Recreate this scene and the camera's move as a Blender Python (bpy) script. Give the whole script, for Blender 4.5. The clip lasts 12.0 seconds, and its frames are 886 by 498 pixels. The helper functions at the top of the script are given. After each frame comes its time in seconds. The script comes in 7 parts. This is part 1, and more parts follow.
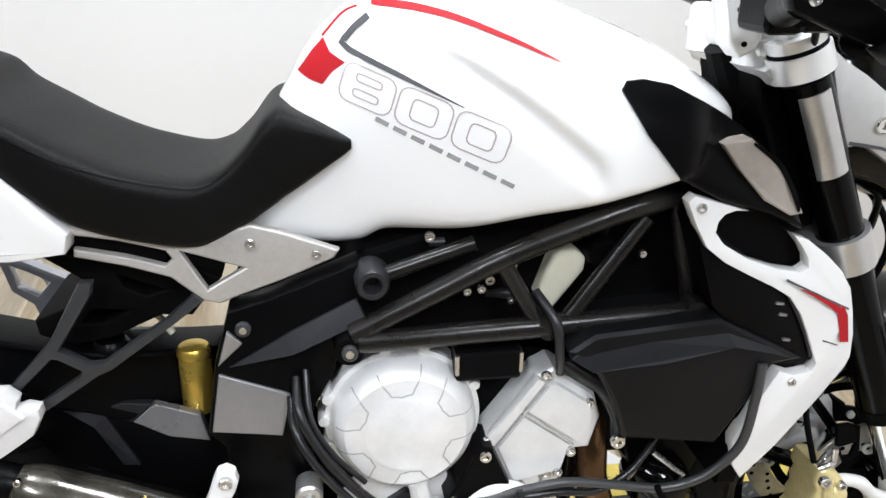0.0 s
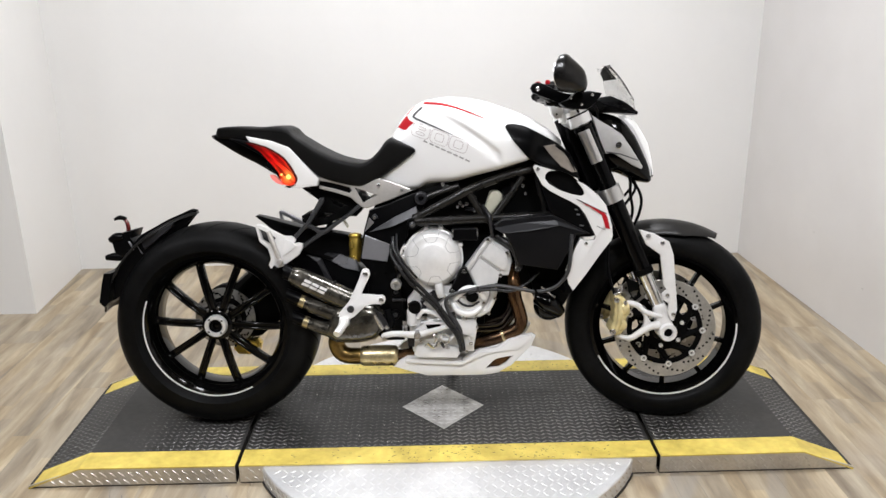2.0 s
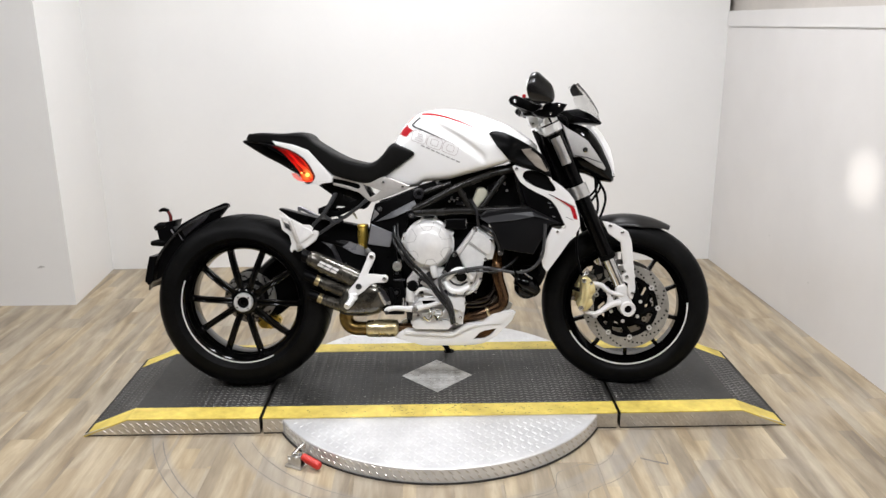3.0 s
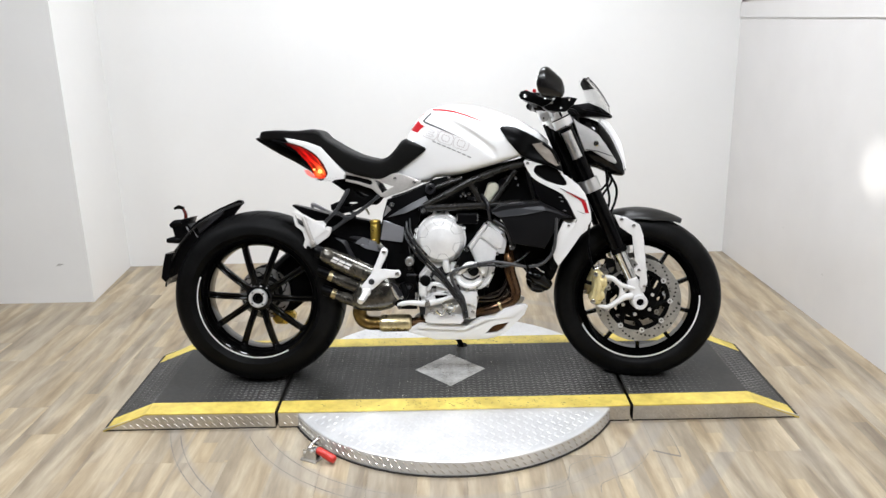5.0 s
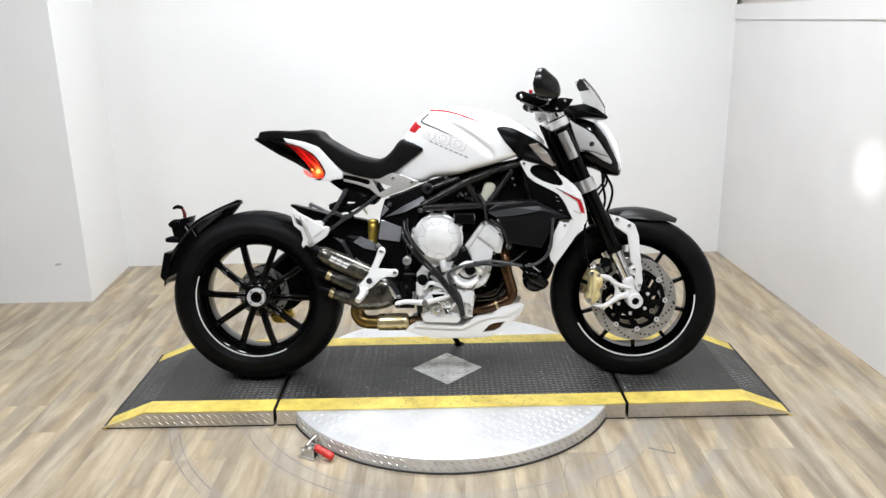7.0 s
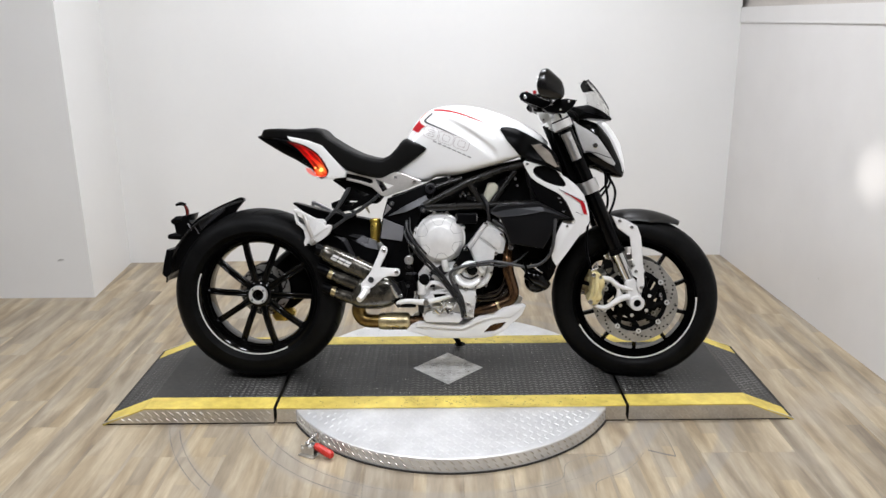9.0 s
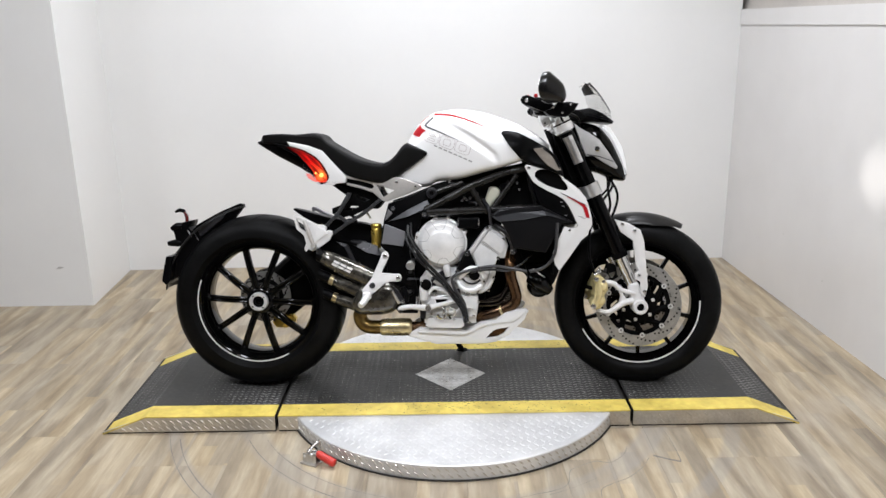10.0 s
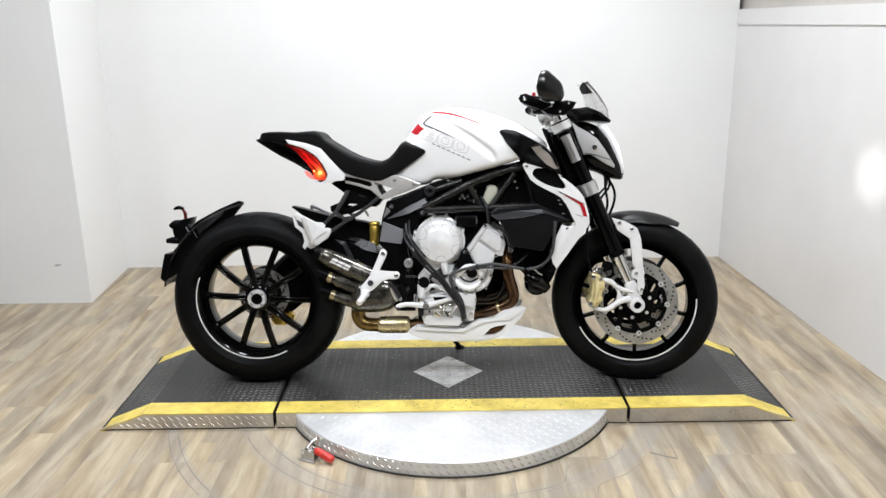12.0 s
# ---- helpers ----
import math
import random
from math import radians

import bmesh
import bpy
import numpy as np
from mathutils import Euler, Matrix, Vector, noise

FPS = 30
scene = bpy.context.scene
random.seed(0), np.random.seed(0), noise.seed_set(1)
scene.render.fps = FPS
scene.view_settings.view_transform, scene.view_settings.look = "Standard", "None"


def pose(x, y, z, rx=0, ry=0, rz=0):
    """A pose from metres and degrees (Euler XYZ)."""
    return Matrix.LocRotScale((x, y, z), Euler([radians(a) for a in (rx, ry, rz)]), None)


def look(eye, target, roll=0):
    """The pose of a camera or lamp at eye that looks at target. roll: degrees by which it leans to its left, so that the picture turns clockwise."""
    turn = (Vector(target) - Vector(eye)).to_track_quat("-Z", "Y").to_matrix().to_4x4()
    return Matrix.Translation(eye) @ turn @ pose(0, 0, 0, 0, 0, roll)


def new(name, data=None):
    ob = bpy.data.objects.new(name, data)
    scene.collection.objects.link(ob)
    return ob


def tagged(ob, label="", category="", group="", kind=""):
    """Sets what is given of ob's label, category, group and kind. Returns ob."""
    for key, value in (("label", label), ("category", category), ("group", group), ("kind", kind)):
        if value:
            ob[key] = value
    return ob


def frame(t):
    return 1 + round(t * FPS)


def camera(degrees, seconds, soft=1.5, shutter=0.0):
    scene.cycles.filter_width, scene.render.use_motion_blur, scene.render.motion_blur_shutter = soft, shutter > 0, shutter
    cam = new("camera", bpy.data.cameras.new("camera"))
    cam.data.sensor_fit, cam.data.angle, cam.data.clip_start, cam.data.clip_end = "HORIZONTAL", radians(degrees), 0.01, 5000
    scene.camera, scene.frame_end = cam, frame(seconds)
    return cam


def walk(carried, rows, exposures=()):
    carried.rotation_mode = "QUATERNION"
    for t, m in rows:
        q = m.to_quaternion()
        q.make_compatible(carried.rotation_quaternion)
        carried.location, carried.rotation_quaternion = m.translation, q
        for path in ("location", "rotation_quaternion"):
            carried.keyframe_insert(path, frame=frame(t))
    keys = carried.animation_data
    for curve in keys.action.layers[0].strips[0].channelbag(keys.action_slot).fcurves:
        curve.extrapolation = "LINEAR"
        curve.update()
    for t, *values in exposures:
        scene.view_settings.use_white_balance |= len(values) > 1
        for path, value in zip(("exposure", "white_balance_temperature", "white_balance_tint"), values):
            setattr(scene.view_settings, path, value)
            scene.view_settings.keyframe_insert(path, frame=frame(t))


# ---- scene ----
cam = camera(58.6, 12.0)
PATH = [
    (0, (-0.112, -0.743, 1.223), (0.214, 0.949, 0.207), 2.4),
    (0.2, (-0.086, -0.885, 1.197), (0.152, 0.89, 0.305), 1.5),
    (0.3, (-0.095, -0.944, 1.229), (0.166, 0.814, 0.312), 1.8),
    (0.4, (-0.101, -1.024, 1.239), (0.161, 0.729, 0.312), 1.5),
    (0.5, (-0.108, -1.102, 1.255), (0.159, 0.668, 0.362), 1.3),
    (0.6, (-0.085, -1.185, 1.295), (0.126, 0.6, 0.416), -0.1),
    (0.7, (-0.08, -1.272, 1.304), (0.087, 0.55, 0.496), -1.3),
    (0.8, (-0.067, -1.35, 1.316), (0.069, 0.492, 0.549), -2.1),
    (0.9, (-0.051, -1.435, 1.314), (0.049, 0.415, 0.562), -1.6),
    (1, (-0.053, -1.517, 1.31), (0.017, 0.33, 0.547), -2.3),
    (1.1, (-0.022, -1.604, 1.313), (0.046, 0.251, 0.569), -2.1),
    (1.2, (-0.026, -1.684, 1.335), (0.03, 0.181, 0.613), -2.4),
    (1.3, (-0.032, -1.762, 1.348), (0.046, 0.121, 0.679), -1.8),
    (1.4, (-0.024, -1.842, 1.366), (0.037, 0.052, 0.725), -2.0),
    (1.5, (-0.03, -1.937, 1.341), (0.032, -0.034, 0.73), -1.9),
    (1.6, (-0.033, -2.01, 1.323), (-0.009, -0.118, 0.676), -2.0),
    (1.7, (-0.021, -2.09, 1.312), (-0.023, -0.2, 0.658), -2.2),
    (1.8, (-0.034, -2.136, 1.342), (0.006, -0.249, 0.679), -1.4),
    (2, (-0.029, -2.274, 1.346), (0.004, -0.374, 0.722), -0.8),
    (2.2, (0.013, -2.389, 1.332), (0.004, -0.481, 0.734), -0.5),
    (2.5, (0.049, -2.541, 1.34), (0.031, -0.631, 0.746), -0.8),
    (2.7, (0.034, -2.621, 1.321), (0.017, -0.691, 0.796), -0.6),
    (3, (-0.009, -2.722, 1.337), (0.019, -0.8, 0.786), -0.5),
    (3.2, (-0.012, -2.748, 1.323), (-0.016, -0.824, 0.775), -1.9),
    (4.8, (0.008, -2.751, 1.333), (-0.003, -0.833, 0.767), -1.2),
    (5, (0.001, -2.739, 1.343), (-0.009, -0.82, 0.779), -1.3),
    (5.5, (-0.009, -2.742, 1.344), (0.003, -0.823, 0.782), -1.2),
    (6, (-0.006, -2.748, 1.342), (0.003, -0.826, 0.789), -1.0),
    (6.5, (-0.009, -2.756, 1.333), (-0.006, -0.837, 0.771), -1.2),
    (7, (0.0, -2.763, 1.343), (-0.002, -0.843, 0.782), -1.2),
    (8.8, (-0.003, -2.784, 1.338), (-0.008, -0.86, 0.79), -0.8),
    (9, (0.001, -2.763, 1.341), (-0.007, -0.843, 0.781), -0.6),
    (9.5, (-0.003, -2.75, 1.338), (-0.009, -0.827, 0.788), -0.8),
    (10, (-0.006, -2.744, 1.336), (-0.013, -0.821, 0.788), -1.0),
    (10.5, (-0.009, -2.738, 1.341), (-0.013, -0.816, 0.788), -1.0),
    (11, (-0.013, -2.738, 1.338), (-0.005, -0.815, 0.787), -0.9),
    (11.5, (-0.013, -2.743, 1.334), (-0.013, -0.821, 0.782), -0.9),
    (12, (-0.01, -2.755, 1.334), (-0.009, -0.832, 0.784), -0.8),
]
# seconds, stops, kelvin, tint
EXPOSURES = [(0, -0.04, 6400, 10), (0.6, -0.08, 6500, 10), (1.0, -0.2, 6550, 11), (1.6, -0.27, 6650, 12), (2.5, -0.31, 6750, 12.5), (3.2, -0.28, 6750, 12.5), (4.8, -0.16, 6500, 11), (5.5, -0.13, 6500, 10),
             (7.2, -0.10, 6450, 10), (8.8, -0.40, 6550, 12), (9.6, -0.41, 6550, 12), (10.0, -0.35, 6500, 12), (10.6, -0.19, 6450, 10), (11.0, -0.19, 6450, 10), (12.0, -0.14, 6450, 10)]
walk(cam, [(t, look(eye, target, roll)) for t, eye, target, roll in PATH], EXPOSURES)

# ---- light ----
world = bpy.data.worlds.new("room_air")
world.use_nodes = True
world.node_tree.nodes["Background"].inputs[0].default_value = (0.9, 0.93, 1.0, 1)
world.node_tree.nodes["Background"].inputs[1].default_value = 0.02
scene.world = world


def area_light(name, x, y, z, sx, sy, watts, colour=(0.875, 0.926, 1.0)):
    lamp = bpy.data.lights.new(name, "AREA")
    lamp.shape, lamp.size, lamp.size_y = "RECTANGLE", sx, sy
    lamp.energy, lamp.color = watts, colour
    ob = new(name, lamp)
    ob.location = (x, y, z)
    return ob


CEIL = 2.75
# the last panel is added, out of view, to brighten the left-hand wall
LIGHTS = [(-0.5, 0.35, 35.0), (0.5, 0.35, 36.0), (-0.9, -1.9, 54.0), (0.7, -1.9, 55.0), (-2.55, -1.1, 31.0)]
for lx, ly, lw in LIGHTS:
    area_light("ceiling_panel_light", lx, ly, CEIL - 0.035, 0.34, 0.80, lw)

# the headlamp's beam on the wall ahead of the machine
beam = bpy.data.lights.new("headlamp_beam", "SPOT")
beam.energy, beam.color, beam.spot_size, beam.spot_blend, beam.shadow_soft_size = 25.0, (1.0, 0.98, 0.95), radians(17), 1.0, 0.02
beam_ob = new("headlamp_beam", beam)
beam_ob.matrix_world = look((0.665, 0.070, 0.880), (1.66, 0.25, 0.745))


# ---- materials ----
def shader(name):
    m = bpy.data.materials.new(name)
    m.use_nodes = True
    return m, m.node_tree.nodes, m.node_tree.links, m.node_tree.nodes["Principled BSDF"]


def surface(name, colour, rough=0.5, metal=0.0, var=0.12, scale=6.0, fine=90.0, bump=0.03, coat=0.0,
            rvar=0.08, tint=None, random_var=0.0, spec=0.5):
    """Base colour with blotches and grain at two scales, uneven gloss and fine relief."""
    m, n, l, b = shader(name)
    co = n.new("ShaderNodeTexCoord")
    big, small = n.new("ShaderNodeTexNoise"), n.new("ShaderNodeTexNoise")
    big.inputs["Scale"].default_value, big.inputs["Detail"].default_value = scale, 5
    small.inputs["Scale"].default_value, small.inputs["Detail"].default_value = fine, 3
    l.new(co.outputs["Object"], big.inputs["Vector"])
    l.new(co.outputs["Object"], small.inputs["Vector"])
    ramp = n.new("ShaderNodeValToRGB")
    lo = tint or tuple(c * (1 - var) for c in colour)
    hi = tuple(min(1, c * (1 + var * 0.6)) for c in colour)
    ramp.color_ramp.elements[0].position, ramp.color_ramp.elements[1].position = 0.3, 0.7
    ramp.color_ramp.elements[0].color, ramp.color_ramp.elements[1].color = (*lo, 1), (*hi, 1)
    l.new(big.outputs["Fac"], ramp.inputs["Fac"])
    mix = n.new("ShaderNodeMix")
    mix.data_type, mix.blend_type = "RGBA", "OVERLAY"
    mix.inputs["Factor"].default_value = min(0.5, var)
    l.new(ramp.outputs["Color"], mix.inputs["A"])
    l.new(small.outputs["Fac"], mix.inputs["B"])
    out = mix.outputs["Result"]
    if random_var:
        info, hsv, mr = n.new("ShaderNodeObjectInfo"), n.new("ShaderNodeHueSaturation"), n.new("ShaderNodeMapRange")
        mr.inputs["To Min"].default_value, mr.inputs["To Max"].default_value = 1 - random_var, 1 + random_var
        l.new(info.outputs["Random"], mr.inputs["Value"])
        l.new(mr.outputs["Result"], hsv.inputs["Value"])
        l.new(out, hsv.inputs["Color"])
        out = hsv.outputs["Color"]
    l.new(out, b.inputs["Base Color"])
    rr = n.new("ShaderNodeMapRange")
    rr.inputs["To Min"].default_value, rr.inputs["To Max"].default_value = max(0.02, rough - rvar), min(1, rough + rvar)
    l.new(big.outputs["Fac"], rr.inputs["Value"])
    l.new(rr.outputs["Result"], b.inputs["Roughness"])
    b.inputs["Metallic"].default_value, b.inputs["Coat Weight"].default_value = metal, coat
    b.inputs["Coat Roughness"].default_value = 0.04
    b.inputs["Specular IOR Level"].default_value = spec
    if bump:
        bp = n.new("ShaderNodeBump")
        bp.inputs["Strength"].default_value, bp.inputs["Distance"].default_value = bump, 0.004
        l.new(small.outputs["Fac"], bp.inputs["Height"])
        l.new(bp.outputs["Normal"], b.inputs["Normal"])
    return m


def glow(name, colour, strength):
    m, n, l, b = shader(name)
    b.inputs["Base Color"].default_value = (*colour, 1)
    b.inputs["Emission Color"].default_value = (*colour, 1)
    b.inputs["Emission Strength"].default_value = strength
    return m


def lamp_lens(name, bulb):
    """Deep red lens lit from behind by a bulb: its glow falls off with the distance from it."""
    m, n, l, b = shader(name)
    b.inputs["Base Color"].default_value = (0.06, 0.002, 0.002, 1)
    b.inputs["Roughness"].default_value = 0.12
    co, dist, hue, fall = n.new("ShaderNodeTexCoord"), n.new("ShaderNodeVectorMath"), n.new("ShaderNodeValToRGB"), n.new("ShaderNodeValToRGB")
    dist.operation = "DISTANCE"
    dist.inputs[1].default_value = bulb
    l.new(co.outputs["Object"], dist.inputs[0])
    scaled = n.new("ShaderNodeMath")
    scaled.operation = "MULTIPLY"
    scaled.inputs[1].default_value = 1 / 0.14
    l.new(dist.outputs["Value"], scaled.inputs[0])
    el = hue.color_ramp.elements
    el[0].position, el[0].color = 0.06, (1.0, 0.30, 0.06, 1)
    el[1].position, el[1].color = 0.40, (1.0, 0.012, 0.008, 1)
    el.new(0.16).color = (1.0, 0.06, 0.02, 1)
    fl = fall.color_ramp.elements
    fl[0].position, fl[0].color = 0.0, (1, 1, 1, 1)
    fl[1].position, fl[1].color = 0.95, (0.02, 0.02, 0.02, 1)
    for at, v in ((0.12, 0.75), (0.25, 0.45), (0.45, 0.34), (0.62, 0.26)):
        fl.new(at).color = (v, v, v, 1)
    l.new(scaled.outputs[0], hue.inputs["Fac"])
    l.new(scaled.outputs[0], fall.inputs["Fac"])
    # moulded ribs of the reflector behind the lens
    mp, rib, amount = n.new("ShaderNodeMapping"), n.new("ShaderNodeTexNoise"), n.new("ShaderNodeMath")
    mp.vector_type = "TEXTURE"
    mp.inputs["Rotation"].default_value = (0, radians(42), 0)
    mp.inputs["Scale"].default_value = (1 / 16, 1, 1 / 110)
    rib.inputs["Scale"].default_value, rib.inputs["Detail"].default_value = 1.0, 2
    l.new(co.outputs["Object"], mp.inputs["Vector"])
    l.new(mp.outputs["Vector"], rib.inputs["Vector"])
    contrast = n.new("ShaderNodeMapRange")
    for k, v in (("From Min", 0.35), ("From Max", 0.68), ("To Min", 0.5), ("To Max", 3.1)):
        contrast.inputs[k].default_value = v
    l.new(rib.outputs["Fac"], contrast.inputs["Value"])
    amount.operation = "MULTIPLY"
    l.new(fall.outputs["Color"], amount.inputs[0])
    l.new(contrast.outputs["Result"], amount.inputs[1])
    l.new(hue.outputs["Color"], b.inputs["Emission Color"])
    l.new(amount.outputs[0], b.inputs["Emission Strength"])
    return m


def clear(name, colour=(1, 1, 1), rough=0.02):
    m, n, l, b = shader(name)
    b.inputs["Base Color"].default_value = (*colour, 1)
    b.inputs["Transmission Weight"].default_value, b.inputs["Roughness"].default_value = 1.0, rough
    b.inputs["IOR"].default_value = 1.3
    return m


def wood_planks(name):
    """Pale oak vinyl: streaky grain along the plank, tone differing from plank to plank."""
    m, n, l, b = shader(name)
    co, mp, info = n.new("ShaderNodeTexCoord"), n.new("ShaderNodeMapping"), n.new("ShaderNodeObjectInfo")
    off = n.new("ShaderNodeVectorMath")
    off.operation = "MULTIPLY_ADD"
    l.new(info.outputs["Random"], off.inputs[0])
    off.inputs[1].default_value = (37.0, 23.0, 0.0)
    l.new(co.outputs["Object"], off.inputs[2])
    l.new(off.outputs[0], mp.inputs["Vector"])
    mp.inputs["Scale"].default_value = (13.0, 1.7, 1.0)
    g1, g2 = n.new("ShaderNodeTexNoise"), n.new("ShaderNodeTexNoise")
    g1.inputs["Scale"].default_value, g1.inputs["Detail"].default_value, g1.inputs["Distortion"].default_value = 1.3, 6, 0.6
    g2.inputs["Scale"].default_value, g2.inputs["Detail"].default_value = 9.0, 4
    l.new(mp.outputs["Vector"], g1.inputs["Vector"])
    l.new(mp.outputs["Vector"], g2.inputs["Vector"])
    # three printed strips to a board, each with its own tone and length
    wn = n.new("ShaderNodeTexWhiteNoise")
    def step(op, a, b_):
        q = n.new("ShaderNodeMath")
        q.operation = op
        l.new(a, q.inputs[0])
        if isinstance(b_, (int, float)):
            q.inputs[1].default_value = b_
        else:
            l.new(b_, q.inputs[1])
        return q.outputs[0]
    own = n.new("ShaderNodeSeparateXYZ")
    l.new(co.outputs["Object"], own.inputs[0])
    strip = step("FLOOR", step("MULTIPLY", step("ADD", own.outputs[0], 1.0), 1 / 0.0507), 0.0)
    shift = step("MULTIPLY", step("FRACT", step("MULTIPLY", strip, 0.618), 0.0), 0.47)
    run = step("FLOOR", step("MULTIPLY", step("ADD", own.outputs[1], shift), 1 / 0.47), 0.0)
    cell = n.new("ShaderNodeCombineXYZ")
    l.new(strip, cell.inputs[0])
    l.new(run, cell.inputs[1])
    l.new(step("MULTIPLY", info.outputs["Random"], 91.7), cell.inputs[2])
    wn.noise_dimensions = "3D"
    l.new(cell.outputs[0], wn.inputs["Vector"])
    ramp = n.new("ShaderNodeValToRGB")
    e = ramp.color_ramp.elements
    e[0].position, e[0].color = 0.29, (0.208, 0.160, 0.106, 1)
    e[1].position, e[1].color = 0.70, (0.465, 0.396, 0.291, 1)
    mid = e.new(0.5)
    mid.color = (0.342, 0.278, 0.193, 1)
    l.new(g1.outputs["Fac"], ramp.inputs["Fac"])
    mix = n.new("ShaderNodeMix")
    mix.data_type, mix.blend_type = "RGBA", "OVERLAY"
    mix.inputs["Factor"].default_value = 0.22
    l.new(ramp.outputs["Color"], mix.inputs["A"])
    l.new(g2.outputs["Fac"], mix.inputs["B"])
    hsv, mr, ms = n.new("ShaderNodeHueSaturation"), n.new("ShaderNodeMapRange"), n.new("ShaderNodeMapRange")
    mr.inputs["To Min"].default_value, mr.inputs["To Max"].default_value = 0.83, 1.13
    ms.inputs["To Min"].default_value, ms.inputs["To Max"].default_value = 0.88, 1.15
    l.new(wn.outputs["Value"], mr.inputs["Value"])
    l.new(wn.outputs["Value"], ms.inputs["Value"])
    l.new(mr.outputs["Result"], hsv.inputs["Value"])
    l.new(ms.outputs["Result"], hsv.inputs["Saturation"])
    l.new(mix.outputs["Result"], hsv.inputs["Color"])
    # scuffs in world space
    geo, sc = n.new("ShaderNodeNewGeometry"), n.new("ShaderNodeTexNoise")
    sc.inputs["Scale"].default_value, sc.inputs["Detail"].default_value = 2.2, 8
    l.new(geo.outputs["Position"], sc.inputs["Vector"])
    sr = n.new("ShaderNodeMapRange")
    sr.inputs["From Min"].default_value, sr.inputs["From Max"].default_value = 0.56, 0.75
    sr.inputs["To Max"].default_value = 0.35
    l.new(sc.outputs["Fac"], sr.inputs["Value"])
    scuff = n.new("ShaderNodeMix")
    scuff.data_type = "RGBA"
    scuff.inputs["B"].default_value = (0.5, 0.46, 0.4, 1)
    l.new(sr.outputs["Result"], scuff.inputs["Factor"])
    l.new(hsv.outputs["Color"], scuff.inputs["A"])
    # a dusty track worn by the ramps' ends, in a ring round the turntable
    flat, ring, band = n.new("ShaderNodeVectorMath"), n.new("ShaderNodeVectorMath"), n.new("ShaderNodeValToRGB")
    flat.operation, ring.operation = "MULTIPLY", "DISTANCE"
    flat.inputs[1].default_value, ring.inputs[1].default_value = (1, 1, 0), (0.012, -0.030, 0)
    l.new(geo.outputs["Position"], flat.inputs[0])
    l.new(flat.outputs[0], ring.inputs[0])
    el = band.color_ramp.elements
    el[0].position, el[0].color = 0.595, (0, 0, 0, 1)
    el[1].position, el[1].color = 0.90, (0, 0, 0, 1)
    for at, v in ((0.612, 0.5), (0.640, 0.35), (0.662, 0.5), (0.680, 0.0), (0.825, 0.0), (0.838, 0.45), (0.870, 0.4), (0.880, 0.0)):
        el.new(at).color = (v, v, v, 1)
    l.new(step("MULTIPLY", ring.outputs["Value"], 0.86), band.inputs["Fac"])
    track = n.new("ShaderNodeMix")
    track.data_type = "RGBA"
    track.inputs["B"].default_value = (0.27, 0.255, 0.235, 1)
    l.new(step("MULTIPLY", band.outputs["Color"], step("MULTIPLY", sc.outputs["Fac"], 1.7)), track.inputs["Factor"])
    l.new(scuff.outputs["Result"], track.inputs["A"])
    l.new(track.outputs["Result"], b.inputs["Base Color"])
    ro = n.new("ShaderNodeMapRange")
    ro.inputs["To Min"].default_value, ro.inputs["To Max"].default_value = 0.32, 0.6
    l.new(sc.outputs["Fac"], ro.inputs["Value"])
    l.new(ro.outputs["Result"], b.inputs["Roughness"])
    bp = n.new("ShaderNodeBump")
    bp.inputs["Strength"].default_value, bp.inputs["Distance"].default_value = 0.12, 0.002
    l.new(g2.outputs["Fac"], bp.inputs["Height"])
    l.new(bp.outputs["Normal"], b.inputs["Normal"])
    return m


M_WALL = surface("white_wall_paint", (0.80, 0.795, 0.78), 0.38, var=0.03, scale=1.6, fine=30, bump=0.03)
M_PANEL = surface("glossy_white_wall_panel", (0.66, 0.645, 0.63), 0.22, var=0.05, scale=1.2, fine=7, bump=0.10)
M_CEIL = surface("ceiling_white", (0.55, 0.55, 0.54), 0.8, var=0.05)
# walls out of view, made dark to cut fill light and reflections
M_UNSEEN = surface("unseen_dark_wall", (0.035, 0.035, 0.036), 0.7, var=0.2, scale=1.5)
M_UPPER = surface("beige_grey_wall", (0.46, 0.43, 0.39), 0.6, var=0.1, scale=3)
# near-black of the strips that put shade under disc and ramps
M_UNDER_SHADE = surface("under_edge_shade", (0.03, 0.027, 0.024), 0.8)
M_UNDER = surface("brown_board_joint", (0.22, 0.17, 0.115), 0.8)
M_FLOOR = wood_planks("oak_vinyl_plank")
M_ALU = surface("tread_aluminium", (0.74, 0.74, 0.74), 0.47, 0.60, var=0.14, scale=9, fine=120, bump=0.05, rvar=0.06)
M_ALUSIDE = surface("dull_aluminium_edge", (0.60, 0.57, 0.52), 0.36, 0.85, var=0.25, scale=7, fine=120, bump=0.05, rvar=0.12)
M_DECK = surface("worn_black_tread", (0.033, 0.0317, 0.0300), 0.50, var=0.5, scale=3.2, fine=60, bump=0.1, rvar=0.15, tint=(0.0075, 0.0072, 0.0070))
# lugs share the deck's black; the lighter grey holds their highlights and wear
M_LUG = surface("worn_lug_highlight_grey", (0.160, 0.156, 0.150), 0.34, 0.2, var=0.55, scale=3.2, fine=60, bump=0.05, rvar=0.15, tint=(0.050, 0.049, 0.047))
M_DIAMOND = surface("scuffed_aluminium_plate", (0.62, 0.615, 0.60), 0.52, 0.45, var=0.35, scale=16, fine=120, bump=0.06, rvar=0.1, tint=(0.36, 0.35, 0.34))
M_YELLOW = surface("safety_yellow_paint", (0.70, 0.555, 0.125), 0.5, var=0.25, scale=12, fine=50, bump=0.08, tint=(0.50, 0.375, 0.075))
